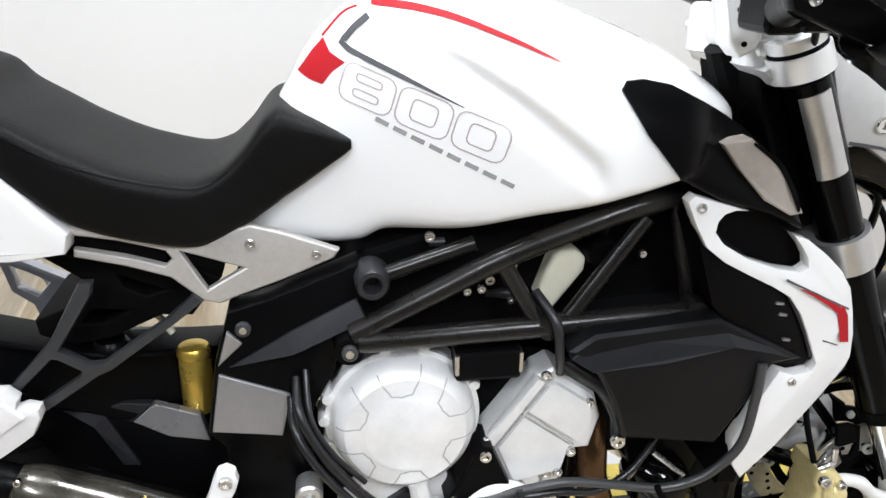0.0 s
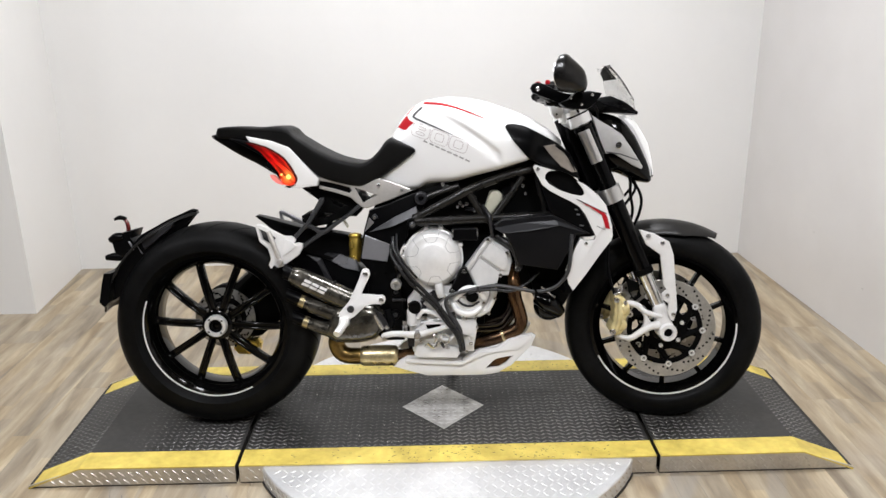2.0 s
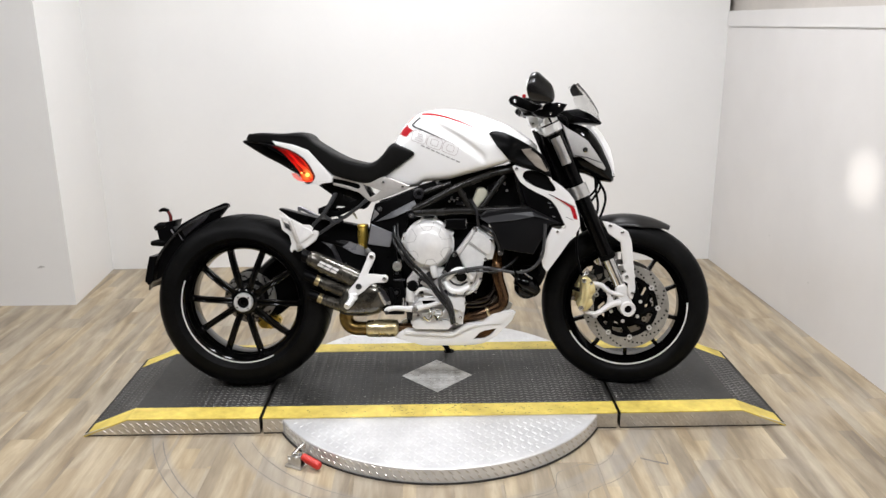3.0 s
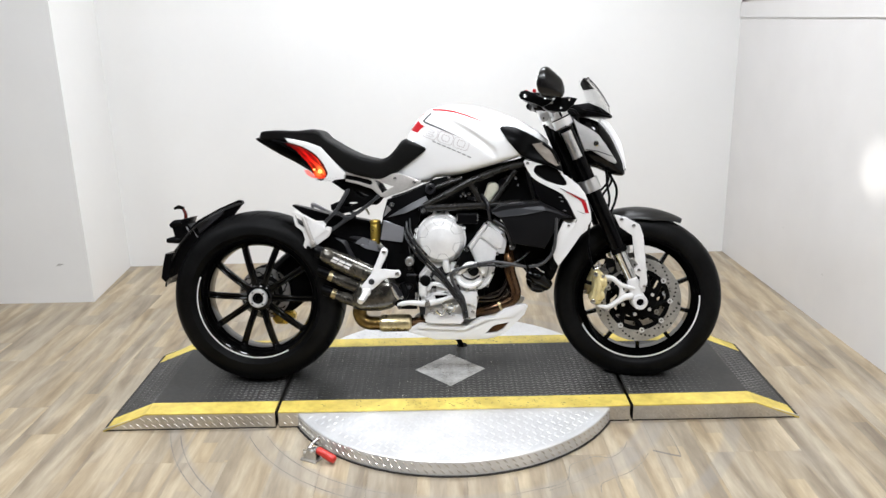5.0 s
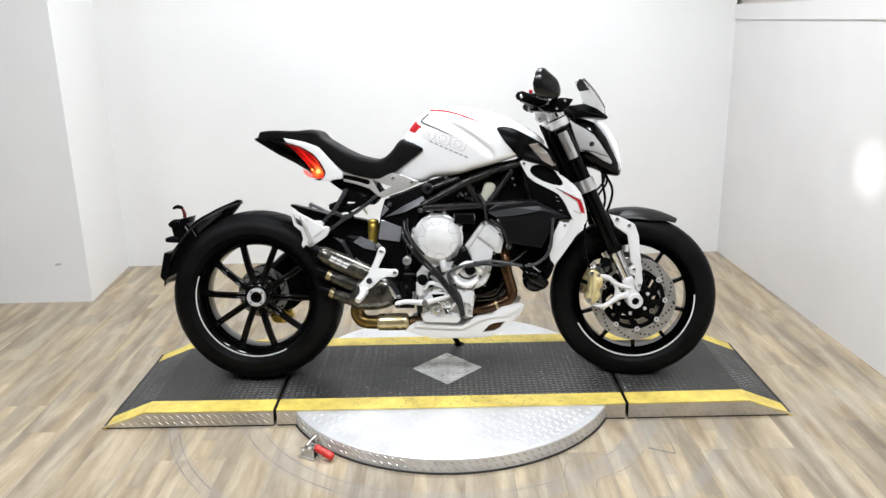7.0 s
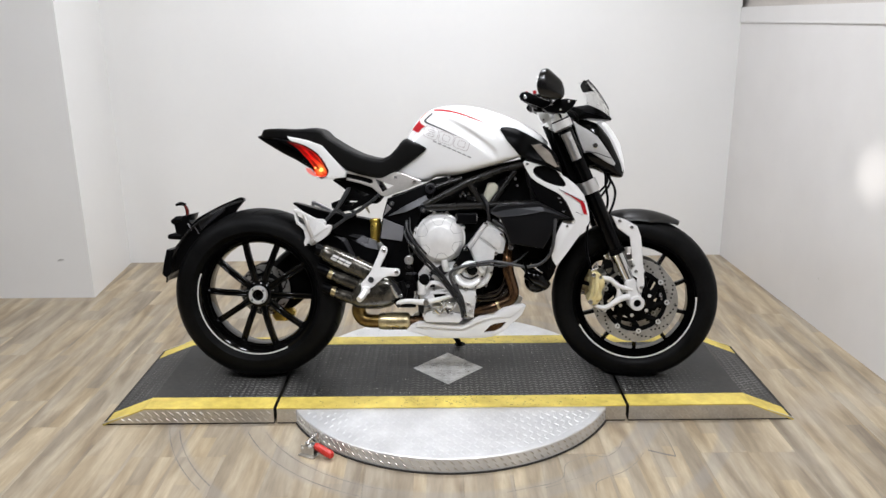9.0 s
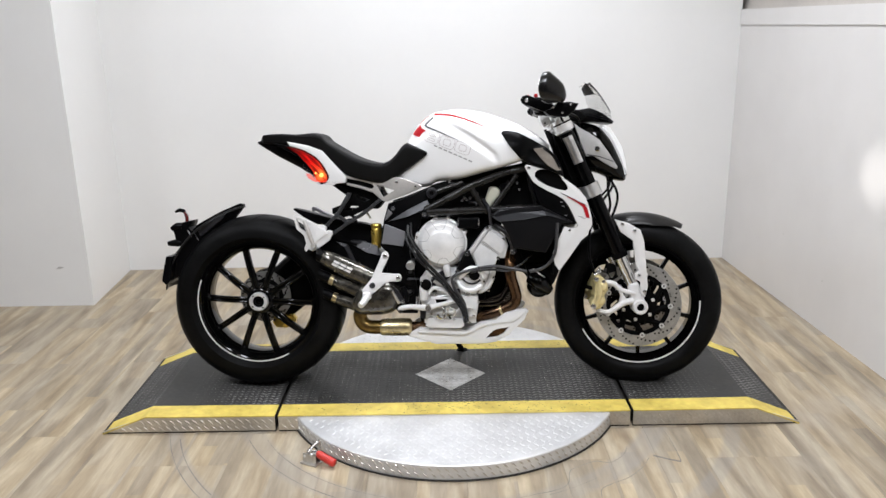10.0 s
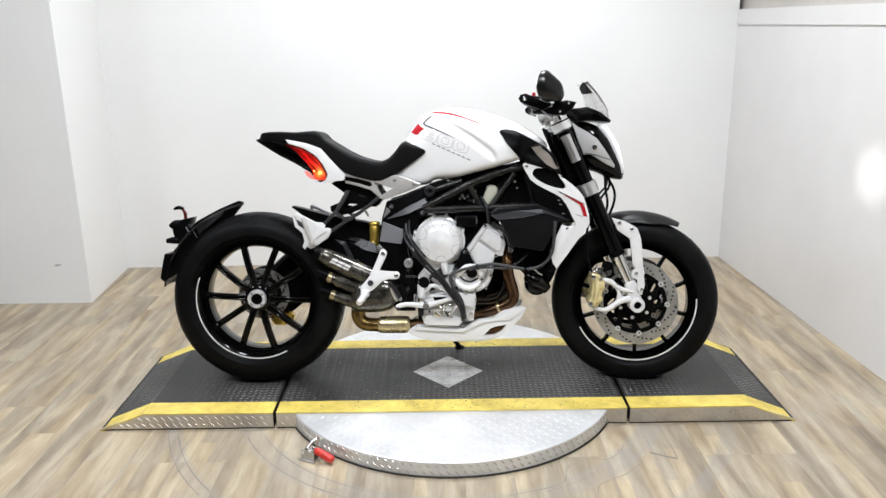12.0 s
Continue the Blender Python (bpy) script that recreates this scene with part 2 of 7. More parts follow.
M_LAMP = glow("lit_diffuser", (1.0, 0.98, 0.95), 3.0)


# ---- shaping helpers ----
def part(name, bm, material, parent=None, label="", smooth=None):
    """Links a bmesh as one mesh object under a thing or a part. smooth: angle in degrees below which edges are shaded smooth."""
    me = bpy.data.meshes.new(name)
    bmesh.ops.recalc_face_normals(bm, faces=bm.faces[:])
    if smooth:
        lim = radians(smooth)
        for f in bm.faces:
            f.smooth = True
        for e in bm.edges:
            e.smooth = e.calc_face_angle(0) < lim if len(e.link_faces) == 2 else True
    bm.to_mesh(me)
    bm.free()
    me.materials.append(material)
    ob = new(name, me)
    if parent is not None:
        ob.parent = parent
    if label:
        tagged(ob, label)
    return ob


def thing(name, label, category, m=None, group="", kind=""):
    ob = new(name)
    ob.empty_display_size = 0.05
    if m is not None:
        ob.matrix_world = m
    return tagged(ob, label, category, group, kind)


def join(*bms):
    out = bmesh.new()
    for b in bms:
        me = bpy.data.meshes.new("t")
        b.to_mesh(me)
        b.free()
        out.from_mesh(me)
        bpy.data.meshes.remove(me)
    return out


def moved(bm, m):
    bm.transform(m)
    return bm


def box(x0, x1, y0, y1, z0, z1, bevel=0.0, seg=2):
    bm = bmesh.new()
    bmesh.ops.create_cube(bm, size=1, matrix=Matrix.LocRotScale(((x0 + x1) / 2, (y0 + y1) / 2, (z0 + z1) / 2), None, (x1 - x0, y1 - y0, z1 - z0)))
    if bevel:
        bmesh.ops.bevel(bm, geom=bm.edges[:], offset=bevel, segments=seg, affect="EDGES", profile=0.5)
    return bm


def smooth_line(points, n, closed=False):
    """Points along a centripetal-like Catmull-Rom curve through the given ones."""
    p = [Vector(q) for q in points]
    k = len(p)
    out = []
    spans = k if closed else k - 1
    for i in range(spans):
        a, b, c, d = (p[(i + j) % k] if closed else p[min(max(i + j, 0), k - 1)] for j in (-1, 0, 1, 2))
        for s in range(n):
            t = s / n
            out.append(0.5 * (2 * b + (c - a) * t + (2 * a - 5 * b + 4 * c - d) * t * t + (3 * b - a - 3 * c + d) * t ** 3))
    if not closed:
        out.append(p[-1])
    return out


def tube(points, r, sides=10, n=6, closed=False, caps=True, smooth=True, flat=1.0):
    """A bent tube through points. r: radius, or one radius per point."""
    line = smooth_line(points, n, closed) if smooth and len(points) > 2 else [Vector(q) for q in points]
    radii = r if isinstance(r, (list, tuple)) else [r] * len(points)
    m = len(line)
    bm, rings = bmesh.new(), []
    up = None
    for i, p in enumerate(line):
        if closed:
            d = (line[(i + 1) % m] - line[i - 1]).normalized()
        else:
            d = (line[min(i + 1, m - 1)] - line[max(i - 1, 0)]).normalized()
        if up is None:
            up = d.orthogonal().normalized()
        up = (up - d * up.dot(d)).normalized()
        side = d.cross(up)
        u = i / max(1, m - 1) * (len(radii) - 1)
        k = min(int(u), len(radii) - 2)
        rr = radii[k] * (1 - (u - k)) + radii[k + 1] * (u - k)
        rings.append([bm.verts.new(p + rr * (math.cos(a) * up + flat * math.sin(a) * side)) for a in (2 * math.pi * s / sides for s in range(sides))])
    for i in range(m if closed else m - 1):
        a, b = rings[i], rings[(i + 1) % m]
        for s in range(sides):
            bm.faces.new((a[s], a[(s + 1) % sides], b[(s + 1) % sides], b[s]))
    if caps and not closed:
        bm.faces.new(rings[0][::-1])
        bm.faces.new(rings[-1])
    return bm


def rod(a, b, r, r2=None, sides=14):
    return tube([a, b], [r, r if r2 is None else r2], sides, smooth=False)


def lathe(profile, steps=48, axis="Y", centre=(0, 0, 0), closed=False):
    """Revolves (radius, along) pairs about an axis. closed: the profile is a loop."""
    bm, rings = bmesh.new(), []
    for s in range(steps):
        a = 2 * math.pi * s / steps
        ring = []
        for r, h in profile:
            c, d = r * math.cos(a), r * math.sin(a)
            v = {"Y": (c, h, d), "Z": (c, d, h), "X": (h, c, d)}[axis]
            ring.append(bm.verts.new(Vector(v) + Vector(centre)))
        rings.append(ring)
    k = len(profile)
    for s in range(steps):
        a, b = rings[s], rings[(s + 1) % steps]
        for i in range(k if closed else k - 1):
            j = (i + 1) % k
            bm.faces.new((a[i], a[j], b[j], b[i]))
    if not closed:
        for i in (0, k - 1):
            if profile[i][0] > 1e-5:
                bm.faces.new([r[i] for r in rings] if i else [r[i] for r in reversed(rings)])
    bmesh.ops.remove_doubles(bm, verts=bm.verts[:], dist=1e-6)
    return bm


def plate(outline, y0, y1, bevel=0.0, seg=2, curve=0, holes=(), dome=0.0):
    """A plate with an outline in x, z, between two y. curve: rounds the outline through its points. dome: swells the y0 face."""
    pts = [(x, 0, z) for x, z in outline]
    if curve:
        pts = [tuple(p) for p in smooth_line(pts, curve, True)]
    bm = bmesh.new()
    loops = [[(p[0], p[2]) for p in pts]] + [list(h) for h in holes]
    edges = []
    for lp in loops:
        vs = [bm.verts.new((x, y0, z)) for x, z in lp]
        edges += [bm.edges.new((vs[i], vs[(i + 1) % len(vs)])) for i in range(len(vs))]
    if holes:
        bmesh.ops.triangle_fill(bm, use_beauty=True, edges=edges)
    else:
        bm.faces.new([e.verts[0] for e in edges])
    bmesh.ops.recalc_face_normals(bm, faces=bm.faces[:])
    got = bmesh.ops.extrude_face_region(bm, geom=bm.faces[:])
    vs = [v for v in got["geom"] if isinstance(v, bmesh.types.BMVert)]
    bmesh.ops.translate(bm, verts=vs, vec=(0, y1 - y0, 0))
    bmesh.ops.recalc_face_normals(bm, faces=bm.faces[:])
    if bevel:
        rim = [e for e in bm.edges if len(e.link_faces) == 2 and abs(e.verts[0].co.y - e.verts[1].co.y) < 1e-6 and e.calc_face_angle(0) > 0.9]
        bmesh.ops.bevel(bm, geom=rim, offset=bevel, segments=seg, affect="EDGES", profile=0.6)
    return bm


def slanted(outline, pushes, base, thick):
    """A facet whose corners stand out by different amounts."""
    bm = bmesh.new()
    f = [bm.verts.new((x, base - p, z)) for (x, z), p in zip(outline, pushes)]
    b = [bm.verts.new((x, base + thick, z)) for x, z in outline]
    n = len(f)
    bm.faces.new(f)
    bm.faces.new(b[::-1])
    for i in range(n):
        bm.faces.new((f[i], b[i], b[(i + 1) % n], f[(i + 1) % n]))
    bmesh.ops.bevel(bm, geom=bm.edges[:], offset=0.0012, segments=1, affect="EDGES")
    return bm


def profile_at(stations, u):
    """Monotone-ish smooth interpolation of rows of numbers at place u of their first column."""
    xs = [s[0] for s in stations]
    i = max(0, min(len(xs) - 2, next((k for k in range(len(xs) - 1) if u <= xs[k + 1]), len(xs) - 2)))
    h = xs[i + 1] - xs[i]
    t = (u - xs[i]) / h
    out = []
    for c in range(1, len(stations[0])):
        def slope(k):
            lo, hi = max(k - 1, 0), min(k + 1, len(xs) - 1)
            if 0 < k < len(xs) - 1:
                a = (stations[k][c] - stations[k - 1][c]) / (xs[k] - xs[k - 1])
                b = (stations[k + 1][c] - stations[k][c]) / (xs[k + 1] - xs[k])
                if a * b <= 0:
                    return 0.0
                return 2 * a * b / (a + b)
            return (stations[hi][c] - stations[lo][c]) / (xs[hi] - xs[lo])
        m0, m1 = slope(i), slope(i + 1)
        a, b = stations[i][c], stations[i + 1][c]
        out.append((2 * t ** 3 - 3 * t * t + 1) * a + (t ** 3 - 2 * t * t + t) * h * m0 + (3 * t * t - 2 * t ** 3) * b + (t ** 3 - t * t) * h * m1)
    return out


def loft(stations, n=28, sides=28, power=2.6, low=None):
    """A body swept along x. Stations: x, low z, high z, half width, height share of the widest line (0 to 1), y of the middle."""
    bm, rings = bmesh.new(), []
    x0, x1 = stations[0][0], stations[-1][0]
    for i in range(n + 1):
        u = x0 + (x1 - x0) * i / n
        lo, hi, w, share, yc = profile_at(stations, u)
        zc = lo + (hi - lo) * share
        ring = []
        for s in range(sides):
            a = 2 * math.pi * (s + 0.5) / sides
            c, d = math.cos(a), math.sin(a)
            q = power if d > 0 or low is None else low
            cy = math.copysign(abs(c) ** (2 / q), c)
            cz = math.copysign(abs(d) ** (2 / q), d)
            ring.append(bm.verts.new((u, yc + w * cy, zc + (hi - zc if cz > 0 else zc - lo) * cz)))
        rings.append(ring)
    for i in range(n):
        a, b = rings[i], rings[i + 1]
        for s in range(sides):
            bm.faces.new((a[s], a[(s + 1) % sides], b[(s + 1) % sides], b[s]))
    bm.faces.new(rings[0][::-1])
    bm.faces.new(rings[-1])
    return bm


# ---- the room ----
BACK_Y, LEFT_X, LEFT_Y = 1.665, -1.785, 1.015
CORNER_L, CORNER_R = (-1.827, 1.608), (1.601, 1.665)   # inner corners of the alcove
RIGHT_A, RIGHT_B = (1.601, 1.665), (1.668, -0.024)      # two points along the right-hand wall's foot
SPLAY = (RIGHT_B[0] - RIGHT_A[0]) / (RIGHT_A[1] - RIGHT_B[1])
FAR_X, REAR_Y = -3.6, -5.0


def right_x(y):
    return RIGHT_A[0] + (RIGHT_A[1] - y) * SPLAY


def slab(name, x0, x1, y0, y1, z0, z1, material, label):
    ob = part(name, box(x0, x1, y0, y1, z0, z1), material)
    return tagged(ob, label, "wall", kind="structure")


def wall_run(name, ring, material, label):
    """An upright slab over a ring of plan points."""
    bm = bmesh.new()
    lo = [bm.verts.new((x, y, 0)) for x, y in ring]
    hi = [bm.verts.new((x, y, CEIL)) for x, y in ring]
    bm.faces.new(lo[::-1])
    bm.faces.new(hi)
    k = len(ring)
    for i in range(k):
        bm.faces.new((lo[i], lo[(i + 1) % k], hi[(i + 1) % k], hi[i]))
    return tagged(part(name, bm, material), label, "wall", kind="structure")


wall_run("wall_north", [CORNER_L, CORNER_R, (CORNER_R[0], CORNER_R[1] + 0.12), (CORNER_L[0], CORNER_L[1] + 0.12)], M_WALL, "smooth white painted back wall, lightly smudged")
wall_run("wall_return", [(LEFT_X, LEFT_Y), CORNER_L, (CORNER_L[0] - 0.1, CORNER_L[1] + 0.12), (LEFT_X - 0.12, LEFT_Y)], M_WALL, "short white return wall at the alcove's corner")
wall_run("wall_northwest", [(FAR_X, LEFT_Y), (LEFT_X - 0.12, LEFT_Y), (LEFT_X - 0.12, LEFT_Y + 0.12), (FAR_X, LEFT_Y + 0.12)], M_WALL, "white painted wall beside the alcove, scuffed low down")
slab("wall_west", FAR_X - 0.12, FAR_X, REAR_Y, LEFT_Y + 0.12, 0, CEIL, M_UNSEEN, "unseen dark wall that closes the room and cuts fill light")
slab("wall_south", FAR_X - 0.12, right_x(REAR_Y) + 0.3, REAR_Y - 0.12, REAR_Y, 0, CEIL, M_UNSEEN, "unseen dark wall that closes the room and cuts fill light")


def east_wall(z0, z1, inset, thick, y_near, y_far):
    """A slab along the splayed right-hand wall; inset moves its face into the room."""
    bm = bmesh.new()
    ring = []
    for y, d in ((y_near, -inset), (y_far, -inset), (y_far, thick), (y_near, thick)):
        ring.append((right_x(y) + d, y))
    lo = [bm.verts.new((x, y, z0)) for x, y in ring]
    hi = [bm.verts.new((x, y, z1)) for x, y in ring]
    bm.faces.new(lo[::-1])
    bm.faces.new(hi)
    for i in range(4):
        bm.faces.new((lo[i], lo[(i + 1) % 4], hi[(i + 1) % 4], hi[i]))
    return bm


tagged(part("wall_east_upper", east_wall(1.385, CEIL, -0.03, 0.12, REAR_Y, BACK_Y + 0.12), M_UPPER), "beige-grey wall above the panelling", "wall", kind="structure")
tagged(part("wall_east", east_wall(0, 1.385, 0.0, 0.12, REAR_Y, BACK_Y + 0.12), M_PANEL), "glossy white panelled wall in front of the headlight", "wall", kind="structure")
tagged(part("trim_east", east_wall(1.306, 1.384, 0.007, -0.001, REAR_Y, BACK_Y - 0.002), M_PANEL), "white rail along the panelled wall", "trim", kind="structure")
tagged(part("ceiling", box(FAR_X - 0.12, right_x(REAR_Y) + 0.3, REAR_Y - 0.12, BACK_Y + 0.12, CEIL, CEIL + 0.1), M_CEIL), "plain white ceiling", "ceiling", kind="structure")
for lx, ly, lw in LIGHTS:
    fixture = thing("ceiling_light", "unseen flat white ceiling panel light, switched on", "lamp", pose(lx, ly, CEIL - 0.03), group="ceiling lights")
    part("frame", join(box(-0.31, 0.31, -0.61, -0.585, 0, 0.03), box(-0.31, 0.31, 0.585, 0.61, 0, 0.03), box(-0.31, -0.285, -0.585, 0.585, 0, 0.03), box(0.285, 0.31, -0.585, 0.585, 0, 0.03)), M_CEIL, fixture)
    part("diffuser", box(-0.284, 0.284, -0.584, 0.584, 0.004, 0.02), M_LAMP, fixture)


# ---- the turntable under the machine ----
TOP = 0.06
PLAT_Y0, PLAT_Y1 = -0.310, 0.320
GAP_L, GAP_R, RIDGE, FOOT = -0.594, 0.620, 1.042, 1.195
DISC_R, DISC_X, DISC_Y = 0.602, 0.012, -0.030


def lug(bm, x, y, z, angle, length=0.024, width=0.0065, height=0.0016, tilt=None):
    """One raised tread lug: a low, pointed lozenge."""
    c, s = math.cos(angle), math.sin(angle)
    def at(u, v, h):
        p = Vector((u * c - v * s, u * s + v * c, h))
        if tilt is not None:
            p = tilt @ p
        return bm.verts.new((x + p.x, y + p.y, z + p.z))
    a, b, e, f = at(-length / 2, 0, 0), at(0, -width / 2, 0), at(length / 2, 0, 0), at(0, width / 2, 0)
    g, h = at(-length / 5, 0, height), at(length / 5, 0, height)
    for face in ((a, b, g), (b, h, g), (b, e, h), (e, f, h), (f, g, h), (f, a, g)):
        bm.faces.new(face)


def tread(x0, x1, y0, y1, inside, step=0.030, size=1.0, surface_z=None, slant=45, herringbone=False):
    """Lugs in rows, each at a right angle to its neighbours or in zigzag lines."""
    bm = bmesh.new()
    ny, nx = int((y1 - y0) / step), int((x1 - x0) / step)
    for j in range(ny):
        for i in range(nx):
            x, y = x0 + (i + 0.5) * step, y0 + (j + 0.5) * step
            if inside(x, y):
                z = surface_z(x, y) if surface_z else 0
                lug(bm, x, y, z, radians(slant if (i + j * (not herringbone)) % 2 else -slant), 0.026 * size, 0.0075 * size, 0.0018 * size)
    return bm


def front_tread(x0, x1, z0, z1, y, inside=lambda x, z: True, step=0.026, rise=0.025):
    bm = bmesh.new()
    stand = Matrix.Rotation(radians(90), 3, "X")
    for j in range(max(1, int((z1 - z0) / rise))):
        for i in range(int((x1 - x0) / step)):
            x, z = x0 + (i + 0.5 + 0.5 * j) * step, z0 + (j + 0.5) * rise
            if inside(x, z):
                lug(bm, x, y, z, radians(138), 0.027, 0.0058, 0.0024, stand)
    return bm


turntable = thing("turntable", "round aluminium tread-plate motorcycle turntable with a black deck", "turntable", pose(0, 0, 0))
part("disc", lathe([(0.0, 0.004), (DISC_R, 0.004), (DISC_R, TOP - 0.010), (DISC_R - 0.003, TOP - 0.007), (0.0, TOP - 0.007)], 96, "Z", (DISC_X, DISC_Y, 0)), M_ALU, turntable, "bare aluminium tread plate", smooth=10)
part("disc_shade_ring", lathe([(DISC_R - 0.02, 0.0), (DISC_R + 0.004, 0.0), (DISC_R + 0.004, 0.005), (DISC_R - 0.02, 0.005)], 96, "Z", (DISC_X, DISC_Y, 0), True), M_UNDER_SHADE, turntable, "dark strip for the shade under the disc")


def on_disc(x, y):
    r = math.hypot(x - DISC_X, y - DISC_Y)
    return r < DISC_R - 0.02 and (y < PLAT_Y0 - 0.012 or y > PLAT_Y1 + 0.012)


tagged(part("tread", tread(-0.64, 0.66, -0.66, 0.66, on_disc, 0.0225, 0.86, surface_z=lambda x, y: TOP - 0.0071), M_ALU, turntable), kind="stuff")
rim = bmesh.new()
for k in range(146):
    for row in range(2):
        a = 2 * math.pi * (k + 0.5 * row) / 146
        face = Matrix.Rotation(a + radians(90), 3, "Z") @ Matrix.Rotation(radians(90), 3, "X")
        lug(rim, DISC_X + DISC_R * math.cos(a), DISC_Y + DISC_R * math.sin(a), 0.017 + 0.022 * row, radians(138), 0.026, 0.0056, 0.0023, face)
tagged(part("rim_tread", rim, M_ALUSIDE, turntable), kind="stuff")


def deck_z(x):
    return TOP if abs(x) < RIDGE else TOP * (FOOT - abs(x)) / (FOOT - RIDGE) + 0.002


def deck(x0, x1, ya, yb, lift, thick=0.004):
    """A strip of deck that follows the ramp down at its outer end."""
    xs = sorted({x0, x1, *(k for k in (-FOOT, -RIDGE, RIDGE, FOOT) if x0 < k < x1)})
    bm = bmesh.new()
    rows = [[bm.verts.new((x, y, deck_z(x) + dz)) for x in xs] for y, dz in ((ya, lift), (yb, lift), (yb, lift - thick), (ya, lift - thick))]
    for k in range(4):
        a, b = rows[k], rows[(k + 1) % 4]
        for i in range(len(xs) - 1):
            bm.faces.new((a[i], a[i + 1], b[i + 1], b[i]))
    bm.faces.new([r[0] for r in rows])
    bm.faces.new([r[-1] for r in rows][::-1])
    return bm


def ramp_side(x0, x1, y, thick):
    top = [(x, max(0.0075, deck_z(x) - 0.002)) for x in sorted({x0, x1, *(k for k in (-RIDGE, RIDGE) if x0 < k < x1)}, reverse=True)]
    return plate([(x0, 0.006), (x1, 0.006)] + top, y, y + thick)


STRIPE_F, STRIPE_B = PLAT_Y0 + 0.083, PLAT_Y1 - 0.080
for thing_of, xa, xb, label in (
        (turntable, GAP_L + 0.006, GAP_R - 0.006, ""),
        (None, -FOOT, GAP_L - 0.006, "black tread-plate ramp with yellow edges and aluminium sides"),
        (None, GAP_R + 0.006, FOOT, "black tread-plate ramp with yellow edges and aluminium sides")):
    owner = thing_of or thing("ramp", label, "ramp", pose(0, 0, 0), group="ramps of the turntable")
    part("deck", deck(xa, xb, STRIPE_F, STRIPE_B, 0.0), M_DECK, owner, "worn black tread deck")
    part("yellow_stripe", deck(xa, xb, PLAT_Y0, STRIPE_F - 0.0005, 0.0008), M_YELLOW, owner, "scuffed yellow safety stripe")
    part("yellow_stripe", deck(xa, xb, STRIPE_B + 0.0005, PLAT_Y1, 0.0008), M_YELLOW, owner, "scuffed yellow safety stripe")
    part("under_shade", box(xa, xb, PLAT_Y0 + 0.004, PLAT_Y1 - 0.004, 0.0, 0.006), M_UNDER_SHADE, owner, "dark strip for the shade under the ramp")
    part("side_plate", ramp_side(xa, xb, PLAT_Y0 + 0.001, 0.006), M_ALUSIDE, owner, "aluminium tread-plate side")
    part("side_plate", ramp_side(xa, xb, PLAT_Y1 - 0.007, 0.006), M_ALUSIDE, owner, "aluminium tread-plate side")
    diamond = lambda x, y: abs(x - 0.004) / 0.14 + abs(y - 0.006) / 0.15 < 1
    tagged(part("deck_tread", tread(xa + 0.004, xb - 0.004, PLAT_Y0 + 0.004, PLAT_Y1 - 0.004, lambda x, y: STRIPE_F < y < STRIPE_B and not diamond(x, y), 0.0195, 0.92, lambda x, y: deck_z(x), 32, True), M_LUG, owner), kind="stuff")
    tagged(part("side_tread", front_tread(xa + 0.01, xb - 0.01, 0.004, TOP, PLAT_Y0 + 0.0008, lambda x, z: z < deck_z(x) - 0.012 and math.hypot(x - DISC_X, PLAT_Y0 - DISC_Y) > DISC_R - 0.05), M_ALUSIDE, owner), kind="stuff")
plate_bm = moved(plate([(-0.132, 0), (0, -0.142), (0.132, 0), (0, 0.142)], 0, 0.003, 0.0008), Matrix.Translation((0.004, 0.006, TOP + 0.001)) @ Matrix.Rotation(radians(90), 4, "X") @ Matrix.Diagonal((1, -1, 1, 1)))
part("diamond_plate", plate_bm, M_DIAMOND, turntable, "bare aluminium diamond-shaped plate")
tagged(part("diamond_tread", tread(-0.13, 0.14, -0.14, 0.15, lambda x, y: abs(x - 0.004) / 0.12 + abs(y - 0.006) / 0.13 < 1, 0.0225, 0.84, lambda x, y: TOP + 0.004, 22), M_ALU, turntable), kind="stuff")


# ---- the motorcycle: materials, root and wheels ----
M_TYRE = surface("tyre_rubber", (0.0045, 0.0045, 0.0046), 0.45, var=0.5, scale=10, fine=90, bump=0.14, rvar=0.12, spec=0.085)
M_GLOSSBLACK = surface("gloss_black_paint", (0.0015, 0.0015, 0.0015), 0.06, var=0.1, scale=8, bump=0.0, rvar=0.03, spec=0.24)
M_BLACK = surface("satin_black_plastic", (0.0026, 0.0026, 0.0029), 0.30, var=0.2, scale=14, fine=160, bump=0.05, spec=0.07)
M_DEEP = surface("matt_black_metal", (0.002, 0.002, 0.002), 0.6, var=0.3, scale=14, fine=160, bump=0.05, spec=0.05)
M_GREYPANEL = surface("dark_grey_satin", (0.024, 0.024, 0.027), 0.33, 0.3, var=0.15, scale=10, fine=150, bump=0.03)
M_FACET = surface("satin_grey_casting", (0.36, 0.36, 0.38), 0.30, 0.7, var=0.08, scale=10, fine=150, bump=0.03)
M_WHITE = surface("pearl_white_paint", (0.78, 0.775, 0.765), 0.16, var=0.02, scale=4, fine=200, bump=0.0, coat=0.6, rvar=0.04)
M_WHITECAST = surface("white_painted_casting", (0.72, 0.71, 0.70), 0.36, var=0.08, scale=16, fine=170, bump=0.06)
M_SUBCAST = surface("silver_painted_casting", (0.52, 0.50, 0.475), 0.34, 0.40, var=0.12, scale=12, fine=170, bump=0.05)
M_CAST = surface("silver_engine_casting", (0.80, 0.795, 0.785), 0.32, 0.2, var=0.12, scale=18, fine=220, bump=0.08, rvar=0.1)
M_SILVER = surface("brushed_silver", (0.66, 0.65, 0.64), 0.26, 0.95, var=0.12, scale=14, fine=200, bump=0.03)
